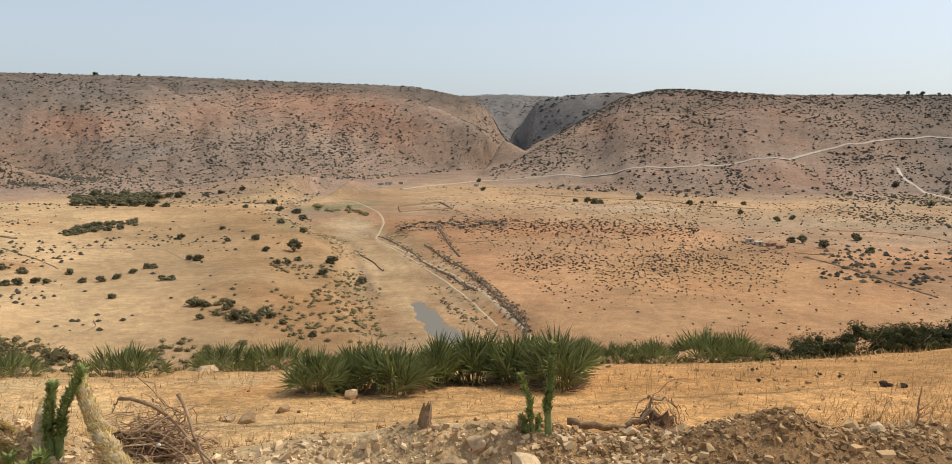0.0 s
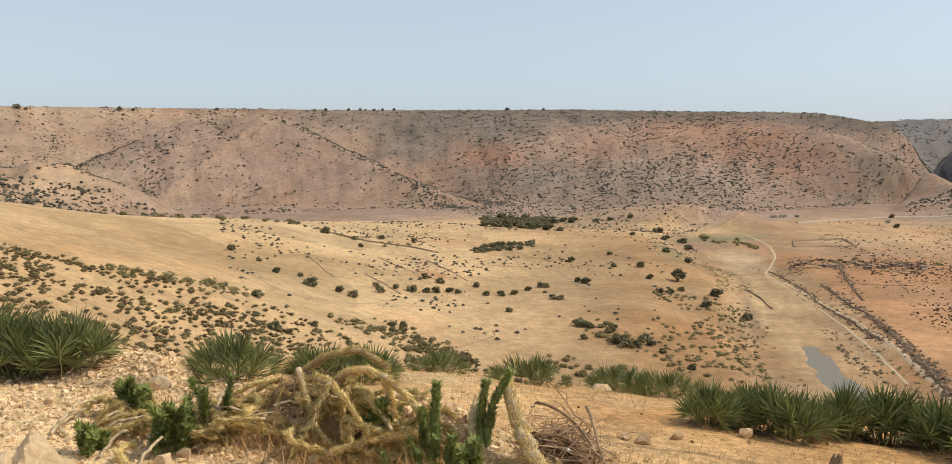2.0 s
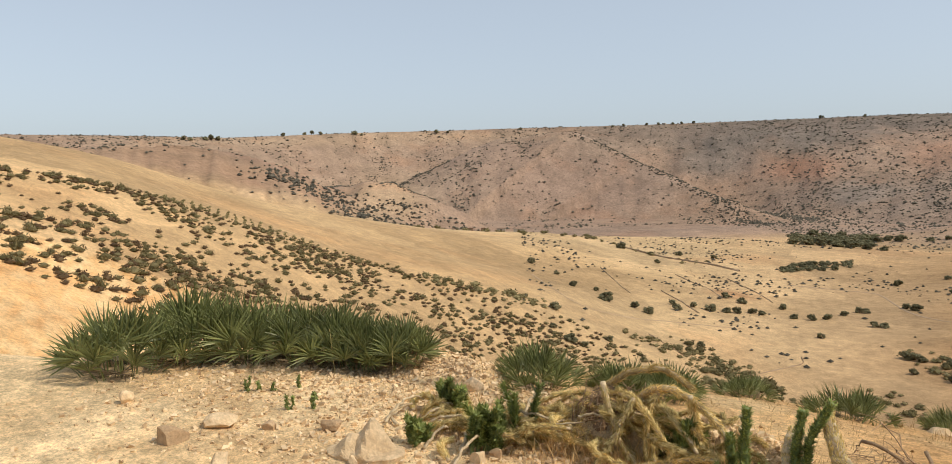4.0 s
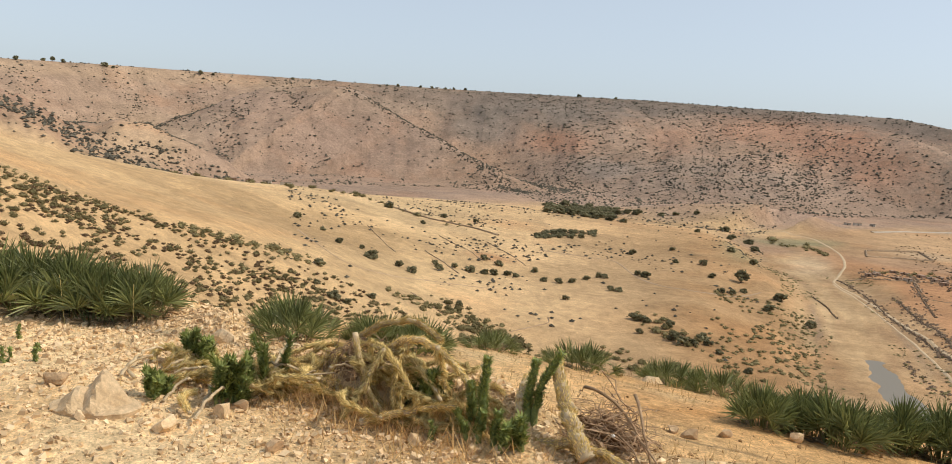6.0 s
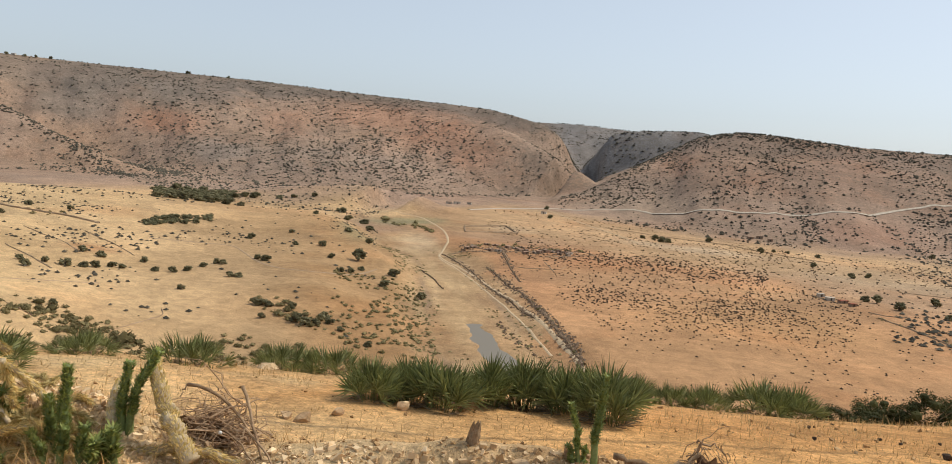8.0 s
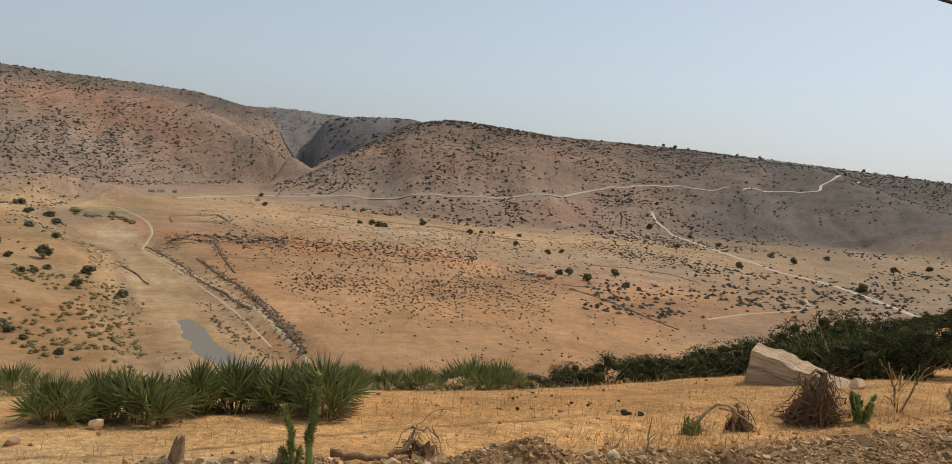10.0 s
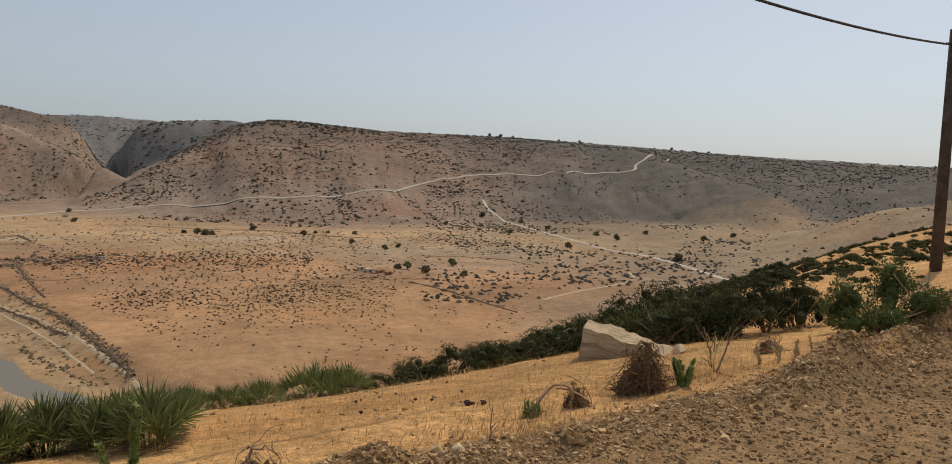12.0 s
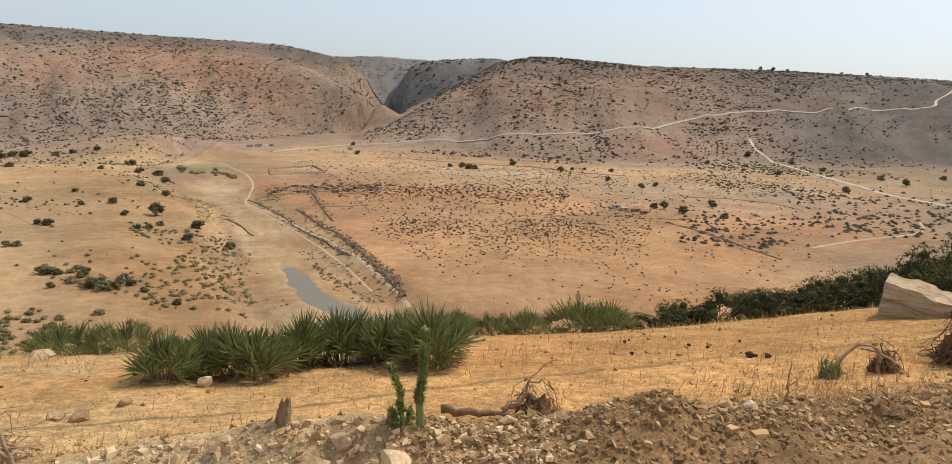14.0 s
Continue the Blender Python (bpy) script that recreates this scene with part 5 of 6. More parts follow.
SHRUB_LIGHT = leafy("green_shrub_leaves", (0.060, 0.080, 0.022), (0.19, 0.22, 0.075), 0.7, 0.12, 0.3)
DUNG = surface("dry_dung", (0.05, 0.035, 0.025), (0.10, 0.07, 0.05), 20.0, 0.95, 0.05, 0.01)
POLE = surface("weathered_pole", (0.05, 0.04, 0.032), (0.10, 0.08, 0.065), 4.0, 0.9)
CABLE, _nt, _b = mat("black_cable", 0.6, 0.3)
_b.inputs["Base Color"].default_value = (0.03, 0.03, 0.03, 1)
PLASTIC, _nt, _b = mat("white_plastic", 0.4, 0.5)
_b.inputs["Base Color"].default_value = (0.75, 0.75, 0.72, 1)


# ---------------------------------------------------------------- dwarf fan palms
def frond_mesh(seed, material):
    """A fan of stiff blades on a stalk that leans out from the plant's heart along +x."""
    g = np.random.RandomState(seed)
    stalk = 0.38
    out = [tube([(0, 0, 0), (stalk * 0.5, 0, 0.03), (stalk, 0, 0.02)], (0.010, 0.008, 0.006), 3)]
    n = 15
    tip = np.array([stalk, 0, 0.02])
    for k in range(n):
        w = (k / (n - 1) - 0.5) * 2
        a = w * radians(82)
        length = 0.46 * (1 - 0.2 * w * w) * g.uniform(0.88, 1.1)
        d = np.array([math.cos(a), math.sin(a), 0.16 * abs(w) - 0.05 + 0.10 * g.normal()])
        side = np.array([-math.sin(a), math.cos(a), 0]) * 0.0155
        up = np.array([0, 0, 0.012])
        p0, p1, p2 = tip - d * 0.03, tip + d * length * 0.45, tip + d * length + np.array([0, 0, -0.06 * length])
        v = np.array([p0, p1 + side + up, p1 - up * 0.3, p1 - side + up, p2])
        out.append((v, np.array([(0, 2, 1), (0, 3, 2), (1, 2, 4), (2, 3, 4)])))
    return tri_mesh("frond", *join(out), material)


FRONDS = [frond_mesh(80 + k, PALM) for k in range(4)]
FRONDS_DEAD = [frond_mesh(90 + k, PALM_DEAD) for k in range(2)]


def palm(x, y, wide, tall, seed, count=30, label="clump of grey-green dwarf fan palm on dry ground"):
    g = np.random.RandomState(seed)
    t = thing("dwarf_fan_palm", label, "palm", pose(x, y, h1(x, y) - 0.03, 0, 0, g.uniform(0, 360)), "dwarf fan palms along the terrace edge")
    size = tall * 0.96 / 0.84
    flat = math.degrees(math.atan2(tall, wide * 0.55)) - 12
    for k in range(count):
        az = 137.5 * k + g.uniform(-20, 20)
        u = (k + 0.5) / count
        el = 89 - (89 - flat) * u + g.uniform(-10, 10)
        s = size * g.uniform(0.78, 1.12) * (1.0 - 0.25 * u)
        spread = 0.32 * wide * math.sqrt(u)
        m = Matrix.Translation((spread * math.cos(radians(az)), spread * math.sin(radians(az)), 0)) @ pose(0, 0, 0, 0, 0, az) @ pose(0, 0, 0, 0, -el, 0) @ pose(0, 0, 0, g.uniform(-70, 70), 0, 0) @ Matrix.Scale(s, 4)
        part("frond", FRONDS[k % 4], t, "", m)
    for k in range(9):
        m = pose(0, 0, 0.02, 0, 0, 40 * k + g.uniform(-20, 20)) @ pose(0, 0, 0, 0, -g.uniform(0, 14), 0) @ pose(0, 0, 0, g.uniform(-40, 40), 0, 0) @ Matrix.Scale(size * g.uniform(0.5, 0.75), 4)
        part("dead_frond", FRONDS_DEAD[k % 2], t, "dry brown dead frond", m)
    return t


PALMS = [(-6.75, 1.80, 0.95, 0.66), (-6.85, 2.45, 0.85, 0.70), (-6.45, 2.78, 0.80, 0.66), (-6.05, 3.08, 0.75, 0.60), (-5.78, 3.28, 0.62, 0.57), (-5.48, 3.36, 0.58, 0.54), (-5.26, 3.53, 0.50, 0.50),
         (-4.25, 4.08, 0.66, 0.40), (-4.02, 4.82, 0.55, 0.34), (-3.74, 5.02, 0.55, 0.36), (-3.80, 6.3, 0.6, 0.26), (-3.02, 6.65, 0.80, 0.34), (-2.35, 7.45, 0.75, 0.36), (-1.90, 7.50, 0.75, 0.36)]
PALMS_MID = [(-1.08, 5.50, 0.36, 0.40), (-0.84, 5.72, 0.34, 0.40), (-0.56, 5.55, 0.38, 0.46), (-0.26, 5.98, 0.36, 0.46), (0.02, 6.15, 0.36, 0.50), (0.34, 6.02, 0.38, 0.46), (0.66, 5.72, 0.40, 0.52),
             (0.50, 6.30, 0.34, 0.42), (0.95, 8.6, 0.60, 0.34), (1.30, 9.0, 0.60, 0.36), (1.70, 9.0, 0.60, 0.34), (2.10, 9.0, 0.60, 0.36), (2.75, 9.1, 0.75, 0.50), (3.10, 9.1, 0.70, 0.46), (6.9, 8.1, 0.7, 0.6), (7.25, 7.9, 0.7, 0.62), (7.6, 7.7, 0.6, 0.55)]
for n, (x, y, w, t) in enumerate(PALMS + PALMS_MID):
    palm(x, y, w, t, 300 + n, 44 if math.hypot(x, y) < 7.4 else 34)


# ---------------------------------------------------------------- shrubs on our own slope
def shrub_mesh(seed, material, leaves=4000):
    """Leafy shrub one metre wide: stems, and leaves in uneven sprays."""
    g = np.random.RandomState(seed)
    out = []
    for k in range(16):
        a, rad = g.uniform(0, 6.283), 0.38 * math.sqrt(g.rand())
        c = np.array([rad * math.cos(a), rad * math.sin(a), g.uniform(0.12, 0.50) * (1.1 - rad)])
        s = g.uniform(0.10, 0.19)
        v, f = leaf_cloud(leaves // 16, (s, s, s * 0.9), 0.019, 0.8, g)
        out.append((v + c, f))
        v, f = ICO0
        out.append((v * s * 0.42 * (1 + 0.5 * (g.rand(len(v), 1) - 0.5)) + c, f))
    return tri_mesh("leaves", *join(out), material)


def stems_mesh(seed):
    g = np.random.RandomState(seed)
    out = []
    for k in range(7):
        a = k * 0.9 + g.uniform(0, 0.5)
        out.append(tube([(0, 0, -0.03), (0.12 * math.cos(a), 0.12 * math.sin(a), 0.15), (0.34 * math.cos(a), 0.34 * math.sin(a), g.uniform(0.25, 0.5))], (0.014, 0.010, 0.004), 4))
    return tri_mesh("stem", *join(out), TWIG)


SHRUBS = [shrub_mesh(120 + k, SHRUB) for k in range(3)] + [shrub_mesh(130 + k, SHRUB_LIGHT, 4600) for k in range(2)]
STEMS = [stems_mesh(140 + k) for k in range(2)]


def shrub(az, r, wide, tall, kind, label, group="shrubs on the slope"):
    x, y, _ = at(az, r, 0)
    t = thing("shrub", label, "shrub", pose(x, y, h1(x, y) - 0.02, 0, 0, (az * 131 + r * 57) % 360) @ Matrix.Diagonal((wide, wide, tall / 0.62, 1)), group)
    part("leaves", SHRUBS[kind], t)
    part("stem", STEMS[kind % 2], t)


for az, r, w, t in ((21.5, 10.4, 0.7, 0.32), (23.2, 10.6, 0.7, 0.34), (24.8, 10.8, 0.6, 0.36), (26.6, 10.9, 0.85, 0.62), (28.2, 11.4, 0.8, 0.5), (29.6, 11.4, 0.8, 0.52), (31.0, 12.0, 0.9, 0.6), (32.4, 12.6, 1.0, 0.62),
                    (33.8, 13.0, 1.0, 0.66), (35.0, 13.4, 1.1, 0.7), (30.4, 14, 1.2, 0.8), (33.2, 15, 1.3, 0.8), (36.2, 15.5, 1.5, 0.9), (24.0, 12.5, 0.9, 0.6), (28.8, 13.5, 1.0, 0.7)):
    shrub(az, r, w, 0.78 * t, int(az * 10) % 3, "dark green leafy shrub behind the terrace edge")
for az, r, w, t in ((55.5, 9.6, 1.25, 0.78), (57.8, 10.2, 1.2, 0.8), (53.6, 10.4, 0.7, 0.45)):
    shrub(az, r, w, t, 3 + int(az) % 2, "bright green leafy bush beside the gravel road")
for az, r, w, t in ((39.5, 10.8, 1.0, 0.55), (41.8, 10.2, 1.0, 0.55), (44.0, 10.6, 0.9, 0.5), (46.2, 10.8, 1.1, 0.6), (48.5, 11.2, 1.0, 0.62), (50.4, 11.6, 0.9, 0.55), (42.5, 12.5, 1.3, 0.7), (46.5, 13.2, 1.2, 0.5),
                    (50.0, 14.0, 1.0, 0.4), (38.5, 13.0, 1.3, 0.7), (40.5, 15.0, 1.5, 0.8), (44.5, 16.0, 1.5, 0.8)):
    shrub(az, r, 1.1 * w, 1.25 * t, int(az * 10) % 3, "dark green dense shrub below the road bank")


def own_slope(x, y, az, r):
    re, rc, *_ = knots(az, HILL)
    lower = np.clip((rc - r) / 40, 0, 1)
    dense = np.clip((0.30 - (az - 45) / 7 + 1.6 * fbm(x, y, 9, 3)) * 2, 0.03, 1) + 0.10 * (r > 25) + 0.55 * (1 - lower) * np.clip((60 - az) / 6, 0, 1)
    return (r > re + 4) * (r < rc + 25) * dense


x, y = scatter(520, 22, 62, 13, 105, own_slope, 51)
NEAR_BUSH = []
for k in range(6):
    lumps = []
    for j in range(7):
        a, rad = j * 0.9 + rs.uniform(0, 0.6), rs.uniform(0.25, 0.6) * (j > 0)
        c = np.array([rad * math.cos(a), rad * math.sin(a), rs.uniform(0.05, 0.55) * (1.1 - rad)])
        w = rs.uniform(0.28, 0.46)
        v, f = ICO0
        lumps.append((v * w * 0.6 * (1 + 0.5 * (rs.rand(len(v), 1) - 0.5)) + c, f))
        lv, lf = leaf_cloud(95, (w, w, w * 0.9), 0.085, 0.5)
        lumps.append((lv + c, lf))
    NEAR_BUSH.append(join(lumps))
x2, y2 = scatter(620, 45, 64, 17, 100, lambda x, y, az, r: np.clip(0.5 + 1.2 * fbm(x, y, 6, 2), 0.1, 1) * np.minimum(1, 45 / r), 52)
scrub("slope_shrubs", "round dark green shrubs dotted over tan ground", x2, y2, rs.uniform(0.30, 0.62, len(x2)) * np.clip(np.hypot(x2, y2) / 28, 0.7, 1.5), SHRUB, NEAR_BUSH, 0.75)
scrub("slope_shrubs", "dark green shrubs thick over the near hillside", x, y, rs.uniform(0.7, 1.5, len(x)) * np.clip(np.hypot(x, y) / 32, 0.75, 1.3) * np.clip((55 - np.degrees(np.arctan2(x, y))) / 6, 0.55, 1), SHRUB, NEAR_BUSH, 0.8)

# ---------------------------------------------------------------- cacti
def bent(p0, p1, lift, n=12, wobble=0.0, g=rs):
    """A line from p0 to p1 that arches up by lift."""
    t = np.linspace(0, 1, n)[:, None]
    p = np.array(p0) * (1 - t) + np.array(p1) * t
    p[:, 2] += (4 * t * (1 - t))[:, 0] * lift
    return p + wobble * g.normal(size=p.shape) * np.sin(np.pi * t)


def spikes(line, radii, count, length, width, lean, g):
    """Blades that stand off a stem, leaning to its tip: corners and triangles."""
    line, radii = np.array(line), np.array(radii)
    t = np.sort(g.uniform(0.02, 1, count)) * (len(line) - 1)
    i = np.minimum(t.astype(int), len(line) - 2)
    w = (t - i)[:, None]
    c = line[i] * (1 - w) + line[i + 1] * w
    d = line[i + 1] - line[i]
    d /= np.linalg.norm(d, axis=1, keepdims=True) + 1e-9
    out = np.cross(d, g.normal(size=(count, 3)))
    out /= np.linalg.norm(out, axis=1, keepdims=True) + 1e-9
    rad = np.interp(t, np.arange(len(radii)), radii)[:, None]
    a = out * (1 - lean) + d * lean + 0.15 * g.normal(size=(count, 3))
    a /= np.linalg.norm(a, axis=1, keepdims=True)
    s = np.cross(a, d)
    s /= np.linalg.norm(s, axis=1, keepdims=True) + 1e-9
    L = length * g.uniform(0.6, 1.3, (count, 1))
    p = c + out * rad * 0.9
    v = np.stack([p, p + a * L * 0.45 + s * width, p + a * L, p + a * L * 0.45 - s * width], 1).reshape(-1, 3)
    k = np.arange(count)[:, None] * 4
    return v, np.concatenate([k + [0, 1, 2], k + [0, 2, 3]])


def knobbly(line, r0, r1, g, sides=9, knob=0.16):
    """A stem's skin with rows of swellings."""
    n = len(line) * 3
    t = np.linspace(0, len(line) - 1, n)
    L = np.stack([np.interp(t, range(len(line)), np.array(line)[:, k]) for k in range(3)], 1)
    v, f = tube(L, np.linspace(r0, r1, n), sides)
    for i in range(n):
        for k in range(sides):
            if (i + k) % 2:
                q = i * sides + k
                v[q] = L[i] + (v[q] - L[i]) * (1 + knob + 0.08 * g.rand())
    v[-1] = L[-1] + (L[-1] - L[-2]) / (np.linalg.norm(L[-1] - L[-2]) + 1e-9) * r1 * 0.8
    return v, f


def cactus(x, y, stems, label, seed, leaves=150, blade=0.040):
    """stems: base offset, lean, height and thickness of each shoot."""
    g = np.random.RandomState(seed)
    t = thing("cactus", label, "cactus", pose(x, y, h1(x, y) - 0.01), "cacti along the road edge")
    for bx, by, lx, ly, tall, thick in stems:
        line = bent((bx, by, -0.02), (bx + lx, by + ly, tall), 0, 9, 0.006, g)
        line[:, 0] -= lx * 0.35 * np.sin(np.linspace(0, math.pi, 9))
        st = part("stem", tri_mesh("stem", *knobbly(line, thick * 0.72, thick * 0.45, g), CACTUS, True), t)
        n = int(2.1 * leaves * tall / 0.3)
        part("leaves", tri_mesh("leaves", *spikes(line[2:], np.linspace(thick * 0.66, thick * 0.42, 7), n, blade, 0.0055, 0.48, g), CACTUS_LEAF), st, "short fleshy green leaves")
    return t


def tuft(n, spread, tall, seed, thick=0.017):
    g = np.random.RandomState(seed)
    return [(g.normal() * spread * 0.4, g.normal() * spread * 0.4, g.normal() * spread * 0.5, g.normal() * spread * 0.3, tall * g.uniform(0.55, 1.05), thick * g.uniform(0.8, 1.2)) for _ in range(n)]


cactus(-2.02, 3.26, [(0, 0, 0.01, 0, 0.42, 0.030), (-0.07, 0.02, -0.02, 0, 0.27, 0.030), (0.02, -0.05, 0.03, -0.02, 0.16, 0.022), (0.1, -0.03, 0.02, 0, 0.17, 0.022), (-0.05, -0.06, -0.05, -0.03, 0.14, 0.02)],
       "upright green columnar cactus with stubby leaves among dead stems", 1, 220, 0.028)
cactus(-1.84, 3.48, [(-0.03, 0.0, 0.03, 0.0, 0.36, 0.028), (0.01, 0, 0.12, 0.02, 0.42, 0.026)], "green cactus with two forking shoots", 2, 220, 0.024)
cactus(-1.84, 3.26, tuft(6, 0.09, 0.2, 3), "low green cactus tuft at the heap's foot", 3, 200)
cactus(0.33, 3.60, [(0.045, 0, 0.02, 0, 0.44, 0.022), (-0.03, 0, -0.055, 0, 0.29, 0.015), (0.0, 0.03, 0.0, 0, 0.08, 0.012), (-0.05, -0.02, -0.03, 0, 0.10, 0.013)], "slender green cactus with two shoots in gravel", 4, 240, 0.020)
cactus(-4.06, 3.08, tuft(9, 0.12, 0.25, 5), "bushy bright green cactus tuft", 5, 210)
cactus(-3.79, 2.61, tuft(7, 0.08, 0.18, 6), "bushy bright green cactus tuft", 6, 210)
cactus(-3.40, 2.82, tuft(10, 0.11, 0.28, 7), "bushy bright green cactus tuft", 7, 210)
cactus(-3.42, 3.05, tuft(4, 0.10, 0.40, 8, 0.014), "thin dark green cactus shoots", 8, 160)
cactus(-2.42, 3.28, tuft(8, 0.10, 0.24, 9), "bushy bright green cactus tuft", 9, 210)
cactus(4.62, 4.90, [(0.03 * math.cos(k * 1.2), 0.03 * math.sin(k * 1.2), 0.06 * math.cos(k * 1.2), 0.06 * math.sin(k * 1.2), 0.15 + 0.04 * (k % 3), 0.022) for k in range(9)], "dark green clustered cactus on the gravel bank", 10, 150, 0.022)
for n, (x, y, tall) in enumerate(((-5.45, 2.27, 0.12), (-5.40, 2.35, 0.13), (-5.36, 2.43, 0.11), (-4.88, 2.32, 0.15), (-4.79, 2.45, 0.12), (-5.3, 2.62, 0.1), (-4.95, 2.55, 0.09), (-3.62, 3.22, 0.16), (-2.2, 3.1, 0.11))):
    cactus(x, y, tuft(2, 0.03, tall, 40 + n, 0.011), "small green cactus sprout in dry grass", 40 + n, 110, 0.018)


def dead_stem(parent, p0, p1, lift, thick, seed, needles=900, swing=0.0, length=0.032, knob=0.06):
    g = np.random.RandomState(seed)
    span = math.dist(p0, p1)
    line = bent(p0, p1, lift, 16, 0.008 * min(1.0, 2 * span), g)
    across = np.array([p0[1] - p1[1], p1[0] - p0[0], 0]) / (span + 1e-9)
    line += across * (swing * np.sin(np.linspace(0, math.pi, 16)))[:, None]
    st = part("dead_stem", tri_mesh("dead_stem", *knobbly(line, thick, thick * 0.7, g, 9, knob), DEAD_SKIN, True), parent)
    if needles:
        part("needles", tri_mesh("needles", *spikes(line, np.linspace(thick, thick * 0.7, 16), needles, length, 0.0026, 0.72, g), NEEDLES), st, "dense straw-yellow dry needles")


def splintered(name, label, x, y, tall, r0, lean, seed, material):
    """A broken trunk: fluted, tapering, torn to splinters at its top."""
    g = np.random.RandomState(seed)
    sides, rings = 14, 9
    V, F = [], []
    flute = 1 + 0.22 * g.normal(size=sides)
    torn = 0.72 + 0.28 * np.sin(np.arange(sides) * 2.4 + seed) * g.rand(sides)
    for i in range(rings):
        u = i / (rings - 1)
        for k in range(sides):
            a = 2 * math.pi * k / sides
            rad = r0 * (1.3 - 0.45 * u) * flute[k] * (1 + 0.06 * g.normal())
            z = u * tall * (1 - u * (1 - torn[k]))
            V.append((rad * math.cos(a) + lean[0] * z, rad * 0.8 * math.sin(a) + lean[1] * z, z))
    for i in range(rings - 1):
        for k in range(sides):
            q, n = i * sides + k, i * sides + (k + 1) % sides
            F += [(q, n, n + sides), (q, n + sides, q + sides)]
    V.append((lean[0] * tall * 0.5, lean[1] * tall * 0.5, tall * 0.5))
    F += [(len(V) - 1, (rings - 1) * sides + k, (rings - 1) * sides + (k + 1) % sides) for k in range(sides)]
    t = thing(name, label, "stump", pose(x, y, h1(x, y) - 0.02))
    part("trunk", tri_mesh("trunk", V, F, material), t)
    return t


hx, hy = -2.75, 3.20
heap = thing("dead_cactus_heap", "tangled heap of dead straw-yellow cactus stems", "dead cactus", pose(hx, hy, h1(hx, hy)))
g = np.random.RandomState(77)
for n in range(88):
    cx, cy = g.uniform(-0.85, 0.72), 0.11 * g.normal() + 0.13
    room = 0.09 + 0.30 * math.exp(-((cx - 0.1) / 0.42) ** 2)
    a = g.uniform(-0.8, 0.8) + (math.pi if g.rand() < 0.5 else 0)
    half = g.uniform(0.10, 0.30)
    z0, z1 = room * g.rand() ** 1.5, room * g.rand() ** 1.2
    dead_stem(heap, (cx - half * math.cos(a), cy - 0.5 * half * math.sin(a), z0), (cx + half * math.cos(a), cy + 0.5 * half * math.sin(a), z1), g.uniform(-0.08, 0.22) * min(1, 3 * half), g.uniform(0.006, 0.012), 400 + n,
              1500 if n % 7 else 0, g.uniform(-0.2, 0.2))
for n, (p0, p1, lift, thick) in enumerate((((-0.35, 0.3, 0.28), (0.28, 0.3, 0.40), 0.10, 0.035), ((0.02, 0.12, 0.30), (0.66, 0.20, 0.10), 0.22, 0.036), ((-0.6, 0.05, 0.04), (-0.02, -0.1, 0.03), 0.05, 0.034),
                                           ((-0.1, 0.0, 0.42), (0.35, -0.08, 0.03), -0.12, 0.030), ((0.1, 0.02, 0.36), (0.02, -0.2, 0.02), 0.02, 0.030), ((0.2, 0.1, 0.40), (0.24, -0.05, 0.10), 0.02, 0.028),
                                           ((0.15, -0.22, 0.02), (0.60, -0.02, 0.17), 0.0, 0.036), ((-0.72, -0.05, 0.05), (-0.45, -0.2, 0.02), 0.03, 0.03), ((0.40, 0.1, 0.42), (0.42, 0.15, 0.25), 0.0, 0.026))):
    dead_stem(heap, p0, p1, lift, thick * 0.52, 450 + n, 1700, 0.05 * (-1) ** n)
v, f = ico(2)
gv = np.array([float(fbm(p[0] * 3 + 5, p[1] * 3 + p[2] * 2, 1.0, 3)) for p in v])[:, None]
part("brown_core", tri_mesh("brown_core", v * (0.70, 0.16, 0.13) * (1 + 0.5 * gv) + (-0.02, 0.20, 0.02), f, LITTER, True), heap, "matted straw-brown litter inside the heap")
lx, ly = -3.72, 2.92
litter = thing("dead_cactus_heap", "low litter of dead straw-yellow cactus stems round green tufts", "dead cactus", pose(lx, ly, h1(lx, ly)))
for n in range(34):
    cx, cy = g.uniform(-0.55, 0.5), 0.16 * g.normal()
    cz = h1(lx + cx, ly + cy) - h1(lx, ly)
    a, half = g.uniform(0, math.pi), g.uniform(0.08, 0.22)
    dead_stem(litter, (cx - half * math.cos(a), cy - half * math.sin(a), cz + 0.02), (cx + half * math.cos(a), cy + half * math.sin(a), cz + g.uniform(0.01, 0.10)), g.uniform(0.0, 0.09), g.uniform(0.008, 0.015), 700 + n,
              900 if n % 4 else 0, g.uniform(-0.1, 0.1))


